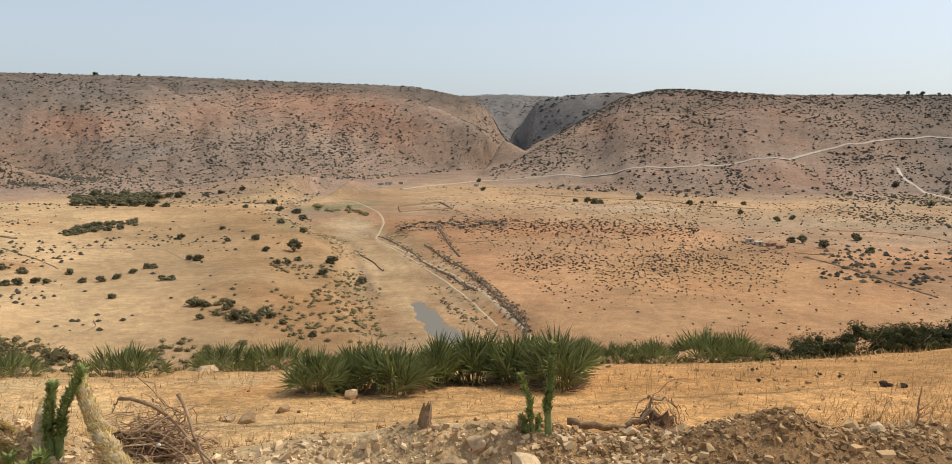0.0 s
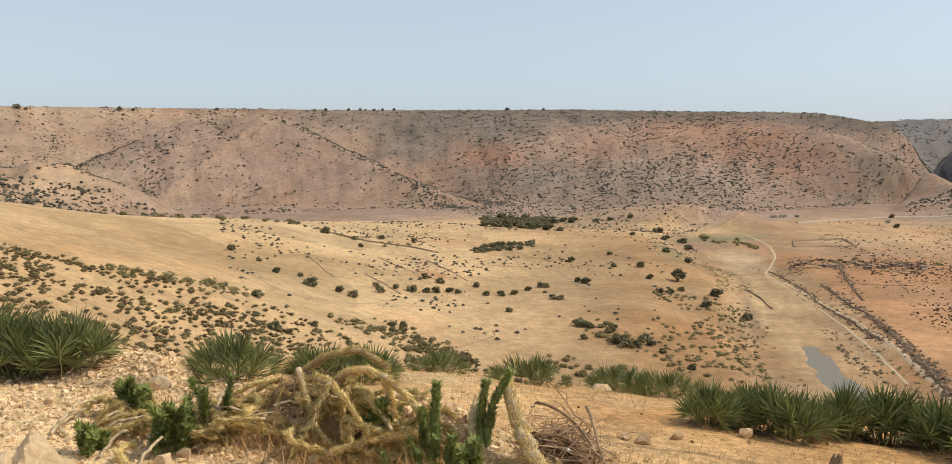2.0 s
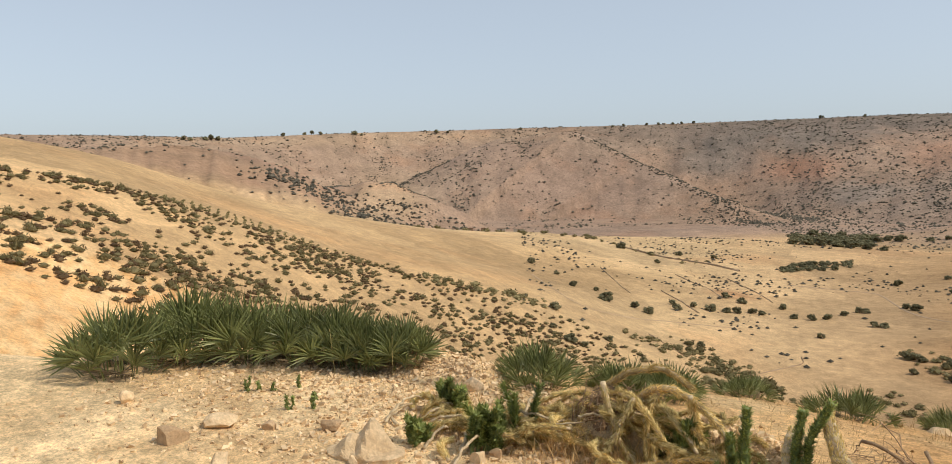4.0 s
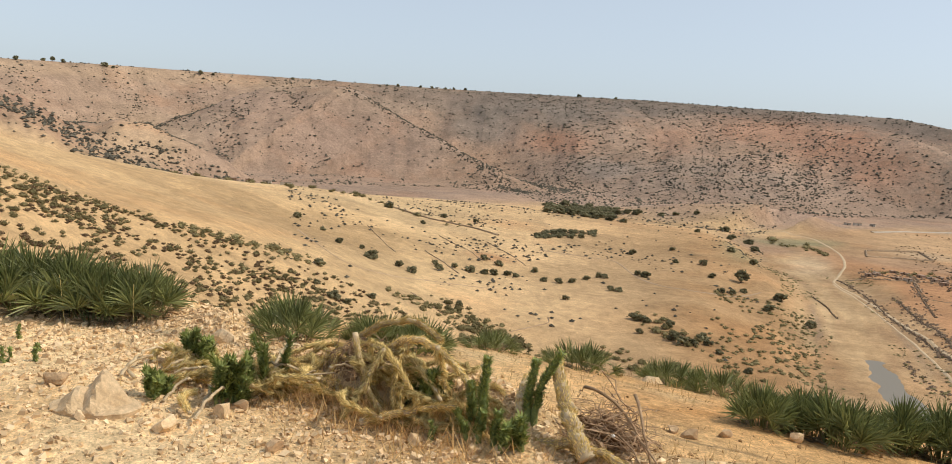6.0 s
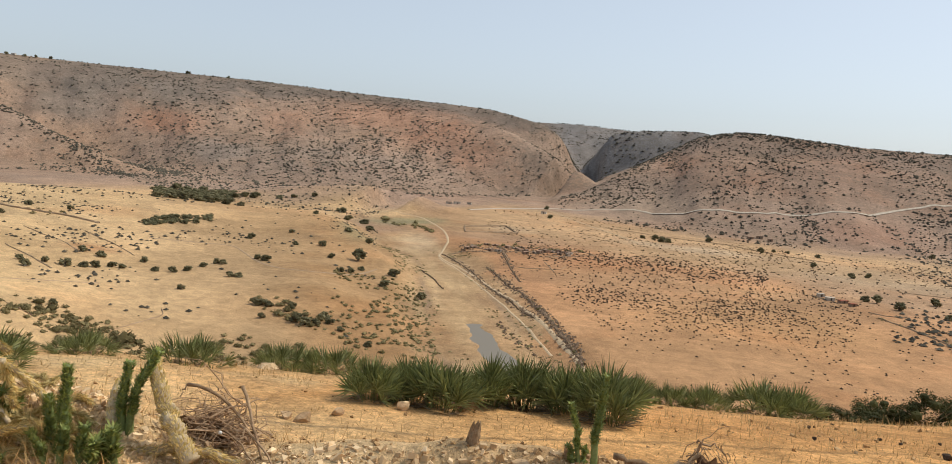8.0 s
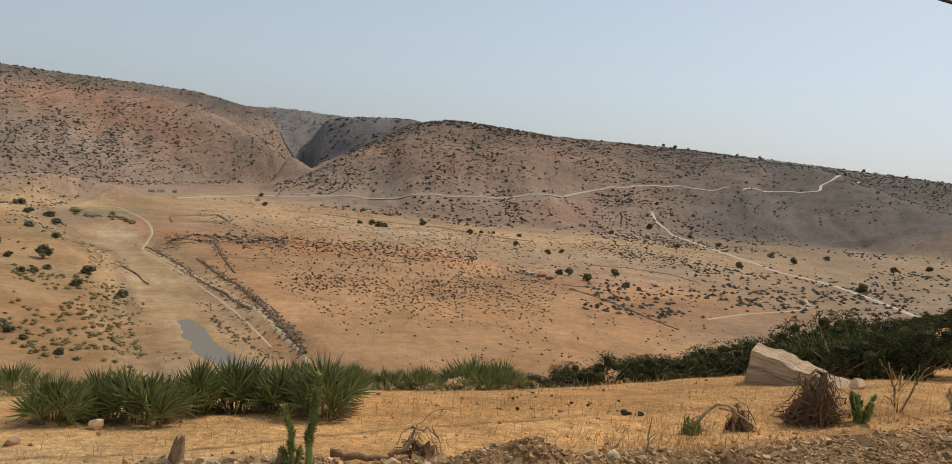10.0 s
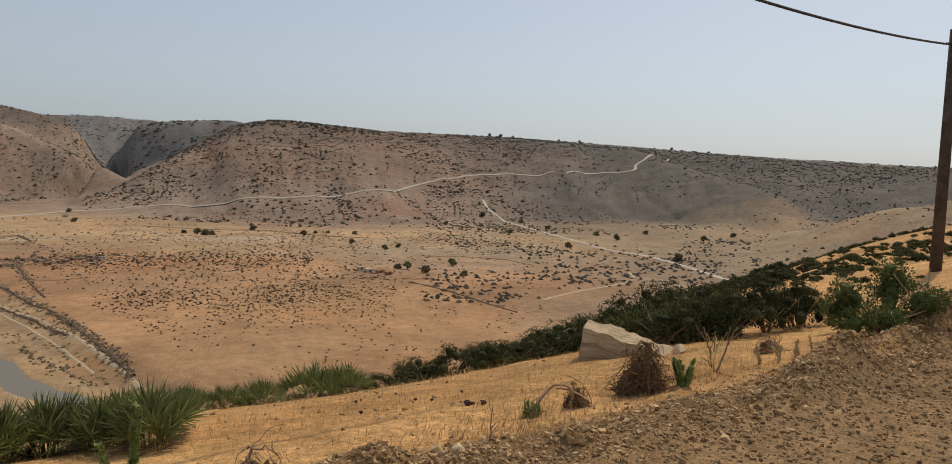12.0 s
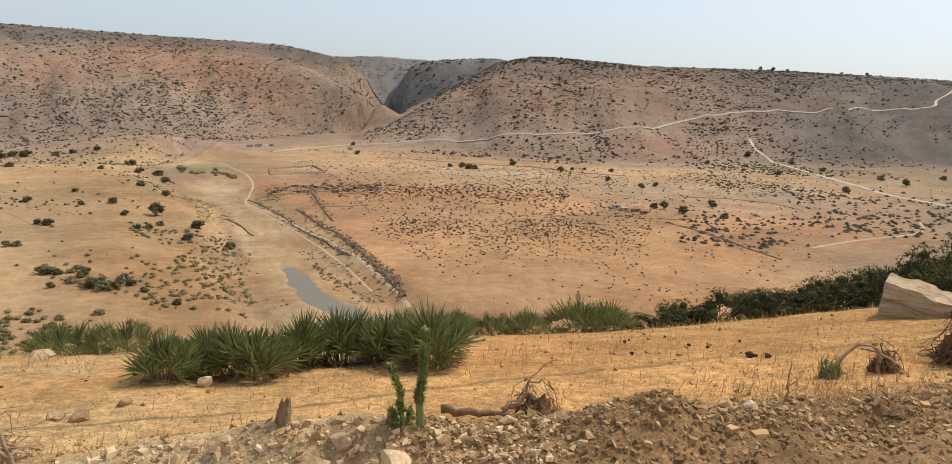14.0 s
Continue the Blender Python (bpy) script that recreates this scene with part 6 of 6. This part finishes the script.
def brush(name, x, y, wide, tall, seed, label, twigs=150, thick=0.005, wood=TWIG):
    """A mound of uprooted brush: earthy core and a thatch of twigs."""
    g = np.random.RandomState(seed)
    t = thing(name, label, "dead brush", pose(x, y, h1(x, y) - 0.01))
    v, f = ico(2)
    k = np.array([float(fbm(p[0] * 3 + seed, p[1] * 3 + p[2] * 2, 1.0, 3)) for p in v])[:, None]
    part("core", tri_mesh("core", v * (wide * 0.33, wide * 0.27, tall * 0.62) * (1 + 0.9 * k), f, ROOT_EARTH), t, "clod of dark earth and roots")
    out = []
    for n in range(int(1.7 * twigs)):
        d = g.normal(size=3)
        d[2] = abs(d[2])
        d /= np.linalg.norm(d)
        e = np.cross(d, g.normal(size=3))
        e /= np.linalg.norm(e)
        loose = g.rand() < 0.22                       # some stand off the tangle
        w = np.linspace(0, 1, 6)[:, None] * g.uniform(0.5, 1.5)
        out_by = 1 + (g.uniform(0.1, 0.5) if loose else 0.1 * g.normal()) * w
        q = (d * np.cos(w) + e * np.sin(w)) * out_by * g.uniform(0.75, 1.1)
        q += np.cumsum(0.11 * g.normal(size=q.shape), axis=0)
        q = q * (wide * 0.42, wide * 0.36, tall * (0.72 + 0.35 * math.sin(seed + 2.2 * math.atan2(d[1], d[0]))))
        q[:, 2] = np.maximum(q[:, 2], 0.0)
        out.append(tube(q, np.linspace(thick, thick * 0.3, 6) * 0.62 * math.exp(0.5 * g.normal()), 4, False))
    part("thatch", tri_mesh("thatch", *join(out), wood), t, "tangle of thin brown dry twigs")
    return t


brush("brush_pile", -1.52, 3.70, 0.60, 0.22, 11, "low pile of reddish-brown uprooted brush", 170)
brush("root_bundle", 4.28, 5.00, 0.48, 0.35, 12, "upright bundle of tangled dark roots on dry grass", 300, 0.0065, TWIG_DARK)
brush("dead_shrub", 3.52, 4.85, 0.22, 0.15, 13, "dark dead shrub stump in rusty grass", 120, 0.006, TWIG_DARK)
brush("dead_shrub", -3.00, 3.45, 0.50, 0.20, 14, "dark brown dry brush behind the heap", 140)
brush("dead_shrub", 1.05, 4.25, 0.32, 0.19, 15, "clod of roots and earth on the bank", 40)
brush("dead_shrub", 3.05, 4.72, 0.15, 0.13, 16, "small dry olive shrub in rusty grass", 90, 0.004, CACTUS_LEAF)
brush("dead_shrub", 4.95, 5.25, 0.26, 0.06, 17, "low grey dry weeds on the bank", 80)
brush("dead_shrub", 6.5, 5.7, 0.35, 0.16, 18, "dry brown weeds beside the road bank", 100)


def sticks(name, label, x, y, lines, material=TWIG):
    """Loose sticks: start, end, arch and thickness of each."""
    t = thing(name, label, "sticks", pose(x, y, h1(x, y)))
    g = np.random.RandomState(int(abs(x * 100)))
    for p0, p1, lift, thick in lines:
        L = bent(p0, p1, lift, 8, min(0.012, 0.7 * thick), g)
        part("stick", tri_mesh("stick", *tube(L, np.linspace(thick, thick * 0.5, 8), 5), material, True), t)


sticks("bare_shrub", "leafless pale grey shrub standing in dry grass", 5.34, 5.28, [((0, 0, -0.02), (-0.14, 0.02, 0.42), 0.02, 0.011), ((0, 0, -0.02), (0.03, 0.05, 0.36), 0.01, 0.009), ((0.02, 0, -0.02), (0.22, -0.04, 0.40), 0.03, 0.011),
                                                                                          ((-0.06, 0.01, 0.18), (-0.01, 0.0, 0.38), 0.01, 0.006), ((-0.10, 0.02, 0.28), (-0.22, 0.04, 0.44), 0.01, 0.006), ((0.14, -0.02, 0.24), (0.12, -0.04, 0.42), 0.0, 0.006),
                                                                                          ((0.17, -0.03, 0.30), (0.29, -0.06, 0.37), 0.01, 0.005), ((0, 0, 0.0), (-0.20, -0.04, 0.16), 0.02, 0.007), ((0.01, 0.02, 0.18), (0.10, 0.03, 0.32), 0.0, 0.005)], WOOD)
sticks("bare_branches", "bent bare grey-brown branches leaning from the brush", -1.36, 3.62, [((-0.3, 0.1, 0.26), (0.16, -0.05, 0.0), 0.10, 0.010), ((0.0, 0.05, 0.30), (0.18, -0.12, 0.0), 0.02, 0.010), ((-0.3, 0.1, 0.26), (-0.33, 0.08, 0.20), 0.01, 0.006),
                                                                                              ((0.02, 0.0, 0.12), (0.28, -0.2, 0.0), 0.02, 0.008), ((-0.1, 0.0, 0.1), (0.22, -0.25, 0.0), 0.04, 0.006)])
sticks("fallen_log", "short weathered grey log on the bank", 0.70, 4.20, [((-0.16, 0.03, 0.06), (0.19, -0.02, 0.04), 0.0, 0.026), ((0.16, 0.0, 0.05), (0.30, 0.03, 0.14), -0.01, 0.020)], WOOD)
sticks("arched_branch", "dark arched dead branch in rusty grass", 3.32, 4.80, [((-0.22, 0.0, 0.0), (0.10, 0.0, 0.16), 0.10, 0.014), ((0.10, 0.0, 0.17), (0.13, 0.0, 0.0), 0.01, 0.020), ((0.0, 0.02, 0.16), (0.20, 0.03, 0.10), 0.02, 0.009), ((0.10, 0.0, 0.14), (0.30, -0.06, 0.0), 0.02, 0.008)])
sticks("dead_thistle", "bare pale dead thistle by the boulder", 5.05, 5.02, [((0, 0, 0), (0.03, 0, 0.36), 0, 0.007), ((0.01, 0, 0.18), (0.14, 0.03, 0.34), 0.0, 0.005), ((0.01, 0, 0.12), (-0.12, 0, 0.30), 0.0, 0.005), ((0.02, 0, 0.25), (-0.05, 0.03, 0.40), 0, 0.004),
                                                                            ((0.10, 0.02, 0.28), (0.17, 0.02, 0.40), 0, 0.004)], NEEDLES)
sticks("dead_stalk", "thin dark dead stalk in rusty grass", 2.30, 3.98, [((0, 0, 0), (0.015, 0, 0.22), 0, 0.006), ((0.0, 0, 0.08), (0.06, 0, 0.13), 0, 0.004), ((0.01, 0, 0.05), (0.10, 0.02, 0.09), 0, 0.004)])
sticks("dry_stalk", "thin pale dry stalk standing in stubble", -5.50, 3.05, [((0, 0, 0), (-0.07, 0, 0.36), 0, 0.003)], NEEDLES)
sticks("dry_stalk", "thin pale dry stalk standing in stubble", -5.05, 3.3, [((0, 0, 0), (0.0, 0, 0.34), 0, 0.0025)], NEEDLES)
stump = thing("leaning_stump", "leaning fibrous dead cactus trunk in the heap", "dead cactus", pose(-1.72, 3.50, h1(-1.72, 3.50)))
dead_stem(stump, (0.26, -0.14, -0.02), (-0.05, 0.08, 0.36), -0.02, 0.040, 501, 3000, 0.03, 0.030, 0.14)
dead_stem(stump, (-0.18, -0.05, 0.0), (-0.22, 0.08, 0.24), 0.03, 0.028, 502, 600, 0.02, 0.018, 0.10)
low = thing("fallen_dead_stem", "fallen yellow-green dead cactus stem on gravel", "dead cactus", pose(-1.50, 3.42, h1(-1.50, 3.42)))
dead_stem(low, (-0.3, -0.02, 0.02), (0.22, 0.02, 0.03), 0.05, 0.024, 503, 1300)
splintered("broken_stump", "small pale broken stump at the road edge", -0.20, 3.62, 0.15, 0.023, (0.12, 0), 504, WOOD)
for n, (x, y, tall) in enumerate(((5.83, 5.20, 0.11), (5.98, 5.12, 0.14), (6.12, 5.22, 0.12), (6.22, 5.14, 0.17), (6.45, 5.29, 0.13), (6.55, 5.20, 0.18))):
    stub = thing("dry_cactus_stub", "brownish green withered cactus stub by the bank", "dead cactus", pose(x, y, h1(x, y) - 0.01), "withered stubs by the bank")
    dead_stem(stub, (0, 0, 0), (0.08 * math.sin(2.4 * n), 0.03, tall), 0.01, 0.013, 520 + n, 260, 0.01, 0.022, 0.12)
splintered("broken_stump", "dark broken root stub on the gravel bank", 0.26, 3.62, 0.10, 0.018, (0.0, 0), 505, TWIG)
tagged(new("plastic_bit", tri_mesh("plastic_bit", ICO1[0] * (0.012, 0.007, 0.009) + (-1.40, 3.52, h1(-1.40, 3.52) + 0.13), ICO1[1], PLASTIC, True)), "small white plastic scrap caught in brush", "litter")


# ---------------------------------------------------------------- stones, boulder, dung
def rock_mesh(seed, material, squash=0.6, sub=2, sharp=0.5):
    g = np.random.RandomState(seed)
    v, f = ico(sub)
    v = v.copy()
    for _ in range(14):                       # break it by flat faces
        n = g.normal(size=3)
        n /= np.linalg.norm(n)
        d = g.uniform(0.38, 0.78)
        over = np.maximum(v @ n - d, 0)
        v -= over[:, None] * n
    v *= (1, g.uniform(0.65, 0.9), squash)
    v *= 1 + 0.018 * g.normal(size=(len(v), 1))
    return tri_mesh("stone", v * 0.5, f, material)


ROCKS = [rock_mesh(200 + k, STONE if k % 3 else STONE_DARK, 0.45 + 0.12 * (k % 4)) for k in range(8)]


def stone(x, y, wide, tall, kind, label="pale angular stone on the gravel"):
    me = ROCKS[kind % 8]
    ob = new("stone", me)
    d = max(v.co.z for v in me.vertices) - min(v.co.z for v in me.vertices)
    ob.matrix_basis = pose(x, y, h1(x, y) + tall * 0.28, 0, 0, (x * 997 + y * 331) % 360) @ Matrix.Diagonal((wide, wide, tall / d, 1))
    return tagged(ob, label, "stone", "stones along the road")


for n, (x, y, w, t) in enumerate([(-4.77, 1.49, 0.24, 0.15), (-4.85, 1.86, 0.29, 0.12), (-4.13, 1.51, 0.19, 0.2), (-4.6, 2.05, 0.12, 0.08), (-3.74, 2.12, 0.08, 0.07), (-3.36, 2.35, 0.22, 0.10), (-4.32, 2.31, 0.19, 0.09),
                                  (-3.27, 2.64, 0.16, 0.1), (-3.28, 2.78, 0.13, 0.08), (-5.8, 1.55, 0.14, 0.12), (-4.35, 3.52, 0.20, 0.12), (-2.73, 2.49, 0.13, 0.09), (-2.28, 3.04, 0.12, 0.07), (-0.82, 5.30, 0.16, 0.09),
                                  (0.05, 3.50, 0.15, 0.06), (0.25, 3.42, 0.24, 0.08), (1.15, 4.02, 0.13, 0.08), (1.6, 3.95, 0.11, 0.08), (0.78, 3.7, 0.10, 0.07), (-0.05, 3.42, 0.13, 0.07), (2.0, 3.8, 0.1, 0.06)]):
    stone(x, y, w, t, n)
for n, (x, y, w, t) in enumerate([(-1.30, 4.53, 0.14, 0.09), (-1.42, 4.60, 0.14, 0.07), (-1.18, 4.87, 0.13, 0.06), (-4.73, 2.99, 0.07, 0.06), (-4.66, 3.03, 0.06, 0.05), (-5.01, 3.48, 0.09, 0.06), (6.05, 6.55, 0.22, 0.18)]):
    stone(x, y, w, t, 3 * n, "brown rounded stone lying in dry stubble")


def peaked_rock(x, y, label):
    """A low sunk rock with one sharp peak and a smaller one beside it."""
    v, f = ico(3)
    v = v * (0.24, 0.16, 0.02)
    px, py = v[:, 0], v[:, 1]
    peak = np.maximum(0.175 - 1.25 * np.abs(px - 0.03) - 0.75 * np.abs(py - 0.04), 0.095 - 0.85 * np.abs(px + 0.09) - 0.5 * np.abs(py))
    v[:, 2] += np.where(v[:, 2] > -0.005, np.maximum(peak, 0.0) * 1.05, -0.05)
    v += 0.006 * np.stack([fbm(px + k, py + v[:, 2], 0.07, 3) for k in range(3)], 1)
    ob = new("stone", tri_mesh("stone", v, f, STONE))
    ob.matrix_basis = pose(x, y, h1(x, y) + 0.01, 0, 0, 32)
    return tagged(ob, label, "stone", "stones along the road")


peaked_rock(-3.82, 2.26, "big pale pointed rock sunk in the road edge")
stone(-2.45, 7.15, 0.34, 0.10, 4, "pale flat stone below a fan palm")
g = np.random.RandomState(9)
for n in range(70):
    x = g.uniform(-5.5, 8.5)
    x = x - 2.2 if -1.9 < x < 0.6 else x
    y = float(road_edge(np.array(x))) + g.normal() * 0.28 - 0.15
    s = g.uniform(0.03, 0.075)
    stone(x, y, s * (0.75 if x > -1.5 else 1.0), s * g.uniform(0.5, 0.8), n if x < -1.5 else 3 * n)


def boulder():
    g = np.random.RandomState(31)
    bm = bmesh.new()
    bmesh.ops.create_cube(bm, size=1.0)
    bmesh.ops.subdivide_edges(bm, edges=bm.edges[:], cuts=27, use_grid_fill=True)
    for q in bm.verts:
        x, y, z = q.co
        u = x + 0.5                                     # 0 at its sheer end, 1 where it tapers out
        top = 0.62 * (1 - u) ** 0.9 + 0.26 * u
        w = 0.50 - 0.12 * u
        q.co = Vector((u * 1.32, y * 2 * w * (1.0 - 0.25 * (z + 0.5)), (z + 0.5) * top - 0.12))
        n1 = noise.noise(q.co * 3.1) * 0.05 + noise.noise(q.co * 9.0) * 0.022 + noise.noise(q.co * 23.0) * 0.010
        step = 0.020 * (math.sin((q.co.z + 0.16 * q.co.x) * 48 + 5 * noise.noise(q.co * 2)) > 0.2) * (0.5 + noise.noise(q.co * 4))
        q.co += Vector((n1 * 0.5, n1 + step * (1 if y > 0 else -1), n1 * 0.8))
    me = bpy.data.meshes.new("boulder")
    bm.to_mesh(me)
    bm.free()
    me.materials.append(SLAB)
    x, y = 5.44, 7.40
    ob = new("boulder", me)
    ob.matrix_basis = pose(x, y, h1(x, y) - 0.02, 0, 0, -43) @ Matrix.Scale(0.86, 4)
    tagged(ob, "big pale sandstone boulder with a sheer end", "boulder")


boulder()


def rubble(name, label, n, place, size, material, seed):
    """Stones past counting strewn on the ground."""
    g = np.random.RandomState(seed)
    x, y = place(g, n)
    z = height(x, y)
    V, F, off = [], [], 0
    v0 = 0.8 * np.array([(x_, y_, z_) for z_ in (-1, 1) for y_ in (-1, 1) for x_ in (-1, 1)], float)
    f0 = np.array([(0, 2, 3), (0, 3, 1), (4, 5, 7), (4, 7, 6), (0, 1, 5), (0, 5, 4), (2, 6, 7), (2, 7, 3), (0, 4, 6), (0, 6, 2), (1, 3, 7), (1, 7, 5)])
    for k in range(n):
        s = size * min(3.6, math.exp(0.85 * g.normal()))
        v = (v0 * (1 + 0.8 * (g.rand(len(v0), 1) - 0.5)) + 0.8 * (g.rand(len(v0), 3) - 0.5)) * s * (1, g.uniform(0.5, 0.95), g.uniform(0.4, 0.9))
        a = 0.5 * g.normal()
        v = v @ np.array([[math.cos(a), 0, math.sin(a)], [0, 1, 0], [-math.sin(a), 0, math.cos(a)]])
        a = g.uniform(0, 6.283)
        v = v @ np.array([[math.cos(a), math.sin(a), 0], [-math.sin(a), math.cos(a), 0], [0, 0, 1]])
        V.append(v + (x[k], y[k], z[k] + s * 0.15))
        F.append(f0 + off)
        off += len(v0)
    tagged(new(name, tri_mesh(name, np.concatenate(V), np.concatenate(F), material)), label, "gravel", kind="stuff")


def on_bank(g, n, x0=-6.5, x1=10.5):
    x = g.uniform(x0, x1, n)
    return x, road_edge(x) - 0.08 + g.normal(size=n) * 0.24


def on_road(g, n, x0=-6.5, x1=10.5):
    x = g.uniform(x0, x1, n)
    return x, road_edge(x) - 0.1 - np.abs(g.normal(size=n)) * 1.2


def on_terrace(g, n):
    x = g.uniform(-6.5, 6.5, n)
    return x, road_edge(x) + 0.2 + np.abs(g.rand(n)) * 4.2


rubble("bank_rubble", "loose pale stones heaped along the road edge", 6500, lambda g, n: on_bank(g, n, -6.5, -1.9), 0.0062, GRAVEL, 1)
rubble("bank_rubble", "small stones sunk in the dusty road edge", 1300, lambda g, n: on_bank(g, n, -1.8, 0.7), 0.0036, GRAVEL_MID, 6)
rubble("bank_rubble", "brown clods and stones heaped along the road edge", 14000, lambda g, n: on_bank(g, n, 0.3, 10), 0.0048, GRAVEL_DARK, 4)
rubble("bank_rubble", "pale stones among the clods of the bank", 420, lambda g, n: on_bank(g, n, 0.4, 10), 0.010, GRAVEL_MID, 7)
rubble("road_gravel", "loose pale gravel strewn over the dirt road", 24000, lambda g, n: on_road(g, n, -6.5, 1), 0.0056, GRAVEL, 2)
rubble("road_gravel", "loose brown gravel strewn over the dirt road", 17000, lambda g, n: on_road(g, n, 0.3, 10), 0.0046, GRAVEL_DARK, 5)
rubble("field_pebbles", "small clods scattered in dry stubble", 800, on_terrace, 0.006, GRAVEL_MID, 3)
for n, (x, y) in enumerate(((3.04, 5.62), (3.12, 5.56), (2.98, 5.57), (2.79, 6.2), (2.97, 7.6), (3.06, 7.3), (2.88, 6.05), (2.4, 6.6), (2.55, 6.9), (3.4, 6.5), (2.2, 5.9))):
    me = ROCKS[(n * 3) % 8].copy()
    me.materials.clear()
    me.materials.append(DUNG)
    ob = new("dung_clod", me)
    s = 0.10 if n < 3 else 0.05
    ob.matrix_basis = pose(x, y, h1(x, y) + 0.012, 0, 0, n * 50) @ Matrix.Scale(s, 4)
    tagged(ob, "dark dry dung clod on pale stubble", "dung", "dung on the terrace")


# ---------------------------------------------------------------- dry grass
def blades(name, label, x, y, tall, wide, material, seed, flat=0.5):
    g = np.random.RandomState(seed)
    n = len(x)
    z = height(x, y) - 0.004
    a, lean = g.uniform(0, 6.283, n), g.uniform(0.1, 1, n) ** 0.6 * flat
    h = tall * g.uniform(0.5, 1.3, n)
    p = np.stack([x, y, z], 1)
    tip = p + np.stack([np.cos(a) * np.sin(lean * 1.5) * h, np.sin(a) * np.sin(lean * 1.5) * h, np.cos(lean * 1.5) * h], 1)
    s = np.stack([-np.sin(a), np.cos(a), 0 * a], 1) * wide * g.uniform(0.6, 1.4, (n, 1))
    v = np.stack([p - s, p + s, tip], 1).reshape(-1, 3)
    tagged(new(name, tri_mesh(name, v, np.arange(3 * n).reshape(-1, 3), material)), label, "dry grass", kind="stuff")


g = np.random.RandomState(61)
n = 26000
x = g.uniform(-7.5, 7.5, n)
y = road_edge(x) + 0.1 + 5.2 * g.rand(n) ** 0.85
keep = fbm(x, y, 1.1, 3) > -0.25
blades("stubble", "short pale straw stubble over the terrace", x[keep], y[keep], 0.05, 0.0028, STRAW, 62, 0.95)
n = 5000
x = g.uniform(-7.5, 8.5, n)
y = road_edge(x) + 0.2 + 5.0 * g.rand(n)
keep = fbm(x + 30, y, 0.8, 3) > 0.15
blades("dry_grass", "dry straw-coloured grass in loose tufts", x[keep], y[keep], 0.11, 0.003, STRAW, 63, 0.5)
x, y = 2.85 + 0.55 * g.normal(size=1500), 4.45 + 0.32 * g.normal(size=1500)
blades("dry_grass", "rusty dry grass round dead shrubs", x, y, 0.075, 0.003, STRAW_RUST, 64, 0.8)
x, y = 4.6 + 0.7 * g.normal(size=1500), 5.3 + 0.35 * g.normal(size=1500)
blades("dry_grass", "rusty dry grass along the bank", x, y, 0.07, 0.003, STRAW_RUST, 65, 0.8)
x, y = -3.0 + 1.0 * g.normal(size=2200), 3.35 + 0.4 * g.normal(size=2200)
blades("dry_grass", "dry straw grass round the dead cacti", x, y, 0.09, 0.003, STRAW, 66, 0.7)

x, y = -2.70 + 0.42 * g.normal(size=2600), 3.22 + 0.14 * g.normal(size=2600)
blades("dry_grass", "fine straw matted through the dead cactus heap", x, y, 0.17, 0.0028, STRAW, 67, 0.9)
# ---------------------------------------------------------------- pole and cable
px, py, _ = at(58.25, 20.0, 0)
pole = thing("utility_pole", "dark weathered wooden utility pole on the slope", "pole", pose(px, py, h1(px, py) - 0.4))
pole_top = 4.88 - h1(px, py) + 0.4
part("shaft", tri_mesh("shaft", *tube([(0, 0, 0), (0.0, 0, pole_top * 0.5), (0.0, 0, pole_top)], (0.125, 0.115, 0.105), 12), POLE, True), pole)
part("bracket", tri_mesh("bracket", *tube([(0.0, -0.18, pole_top - 0.28), (0, 0.18, pole_top - 0.28)], (0.025, 0.025), 6), POLE), pole)
line = bent((px - 0.1, py, 4.55), (-20.0, -0.4, 6.6), -1.42, 60)
tagged(new("overhead_cable", tri_mesh("overhead_cable", *tube(line, np.full(60, 0.022), 6), CABLE, True)), "thick black twisted overhead cable from the pole", "cable")
back_pole = thing("utility_pole", "dark weathered wooden utility pole by the road", "pole", pose(-20.1, -0.4, h1(-20.1, -0.4) - 0.4))
part("shaft", tri_mesh("shaft", *tube([(0, 0, 0), (0.0, 0, 2.5), (0.0, 0, 7.0 - h1(-20.1, -0.4))], (0.15, 0.135, 0.12), 12), POLE, True), back_pole)
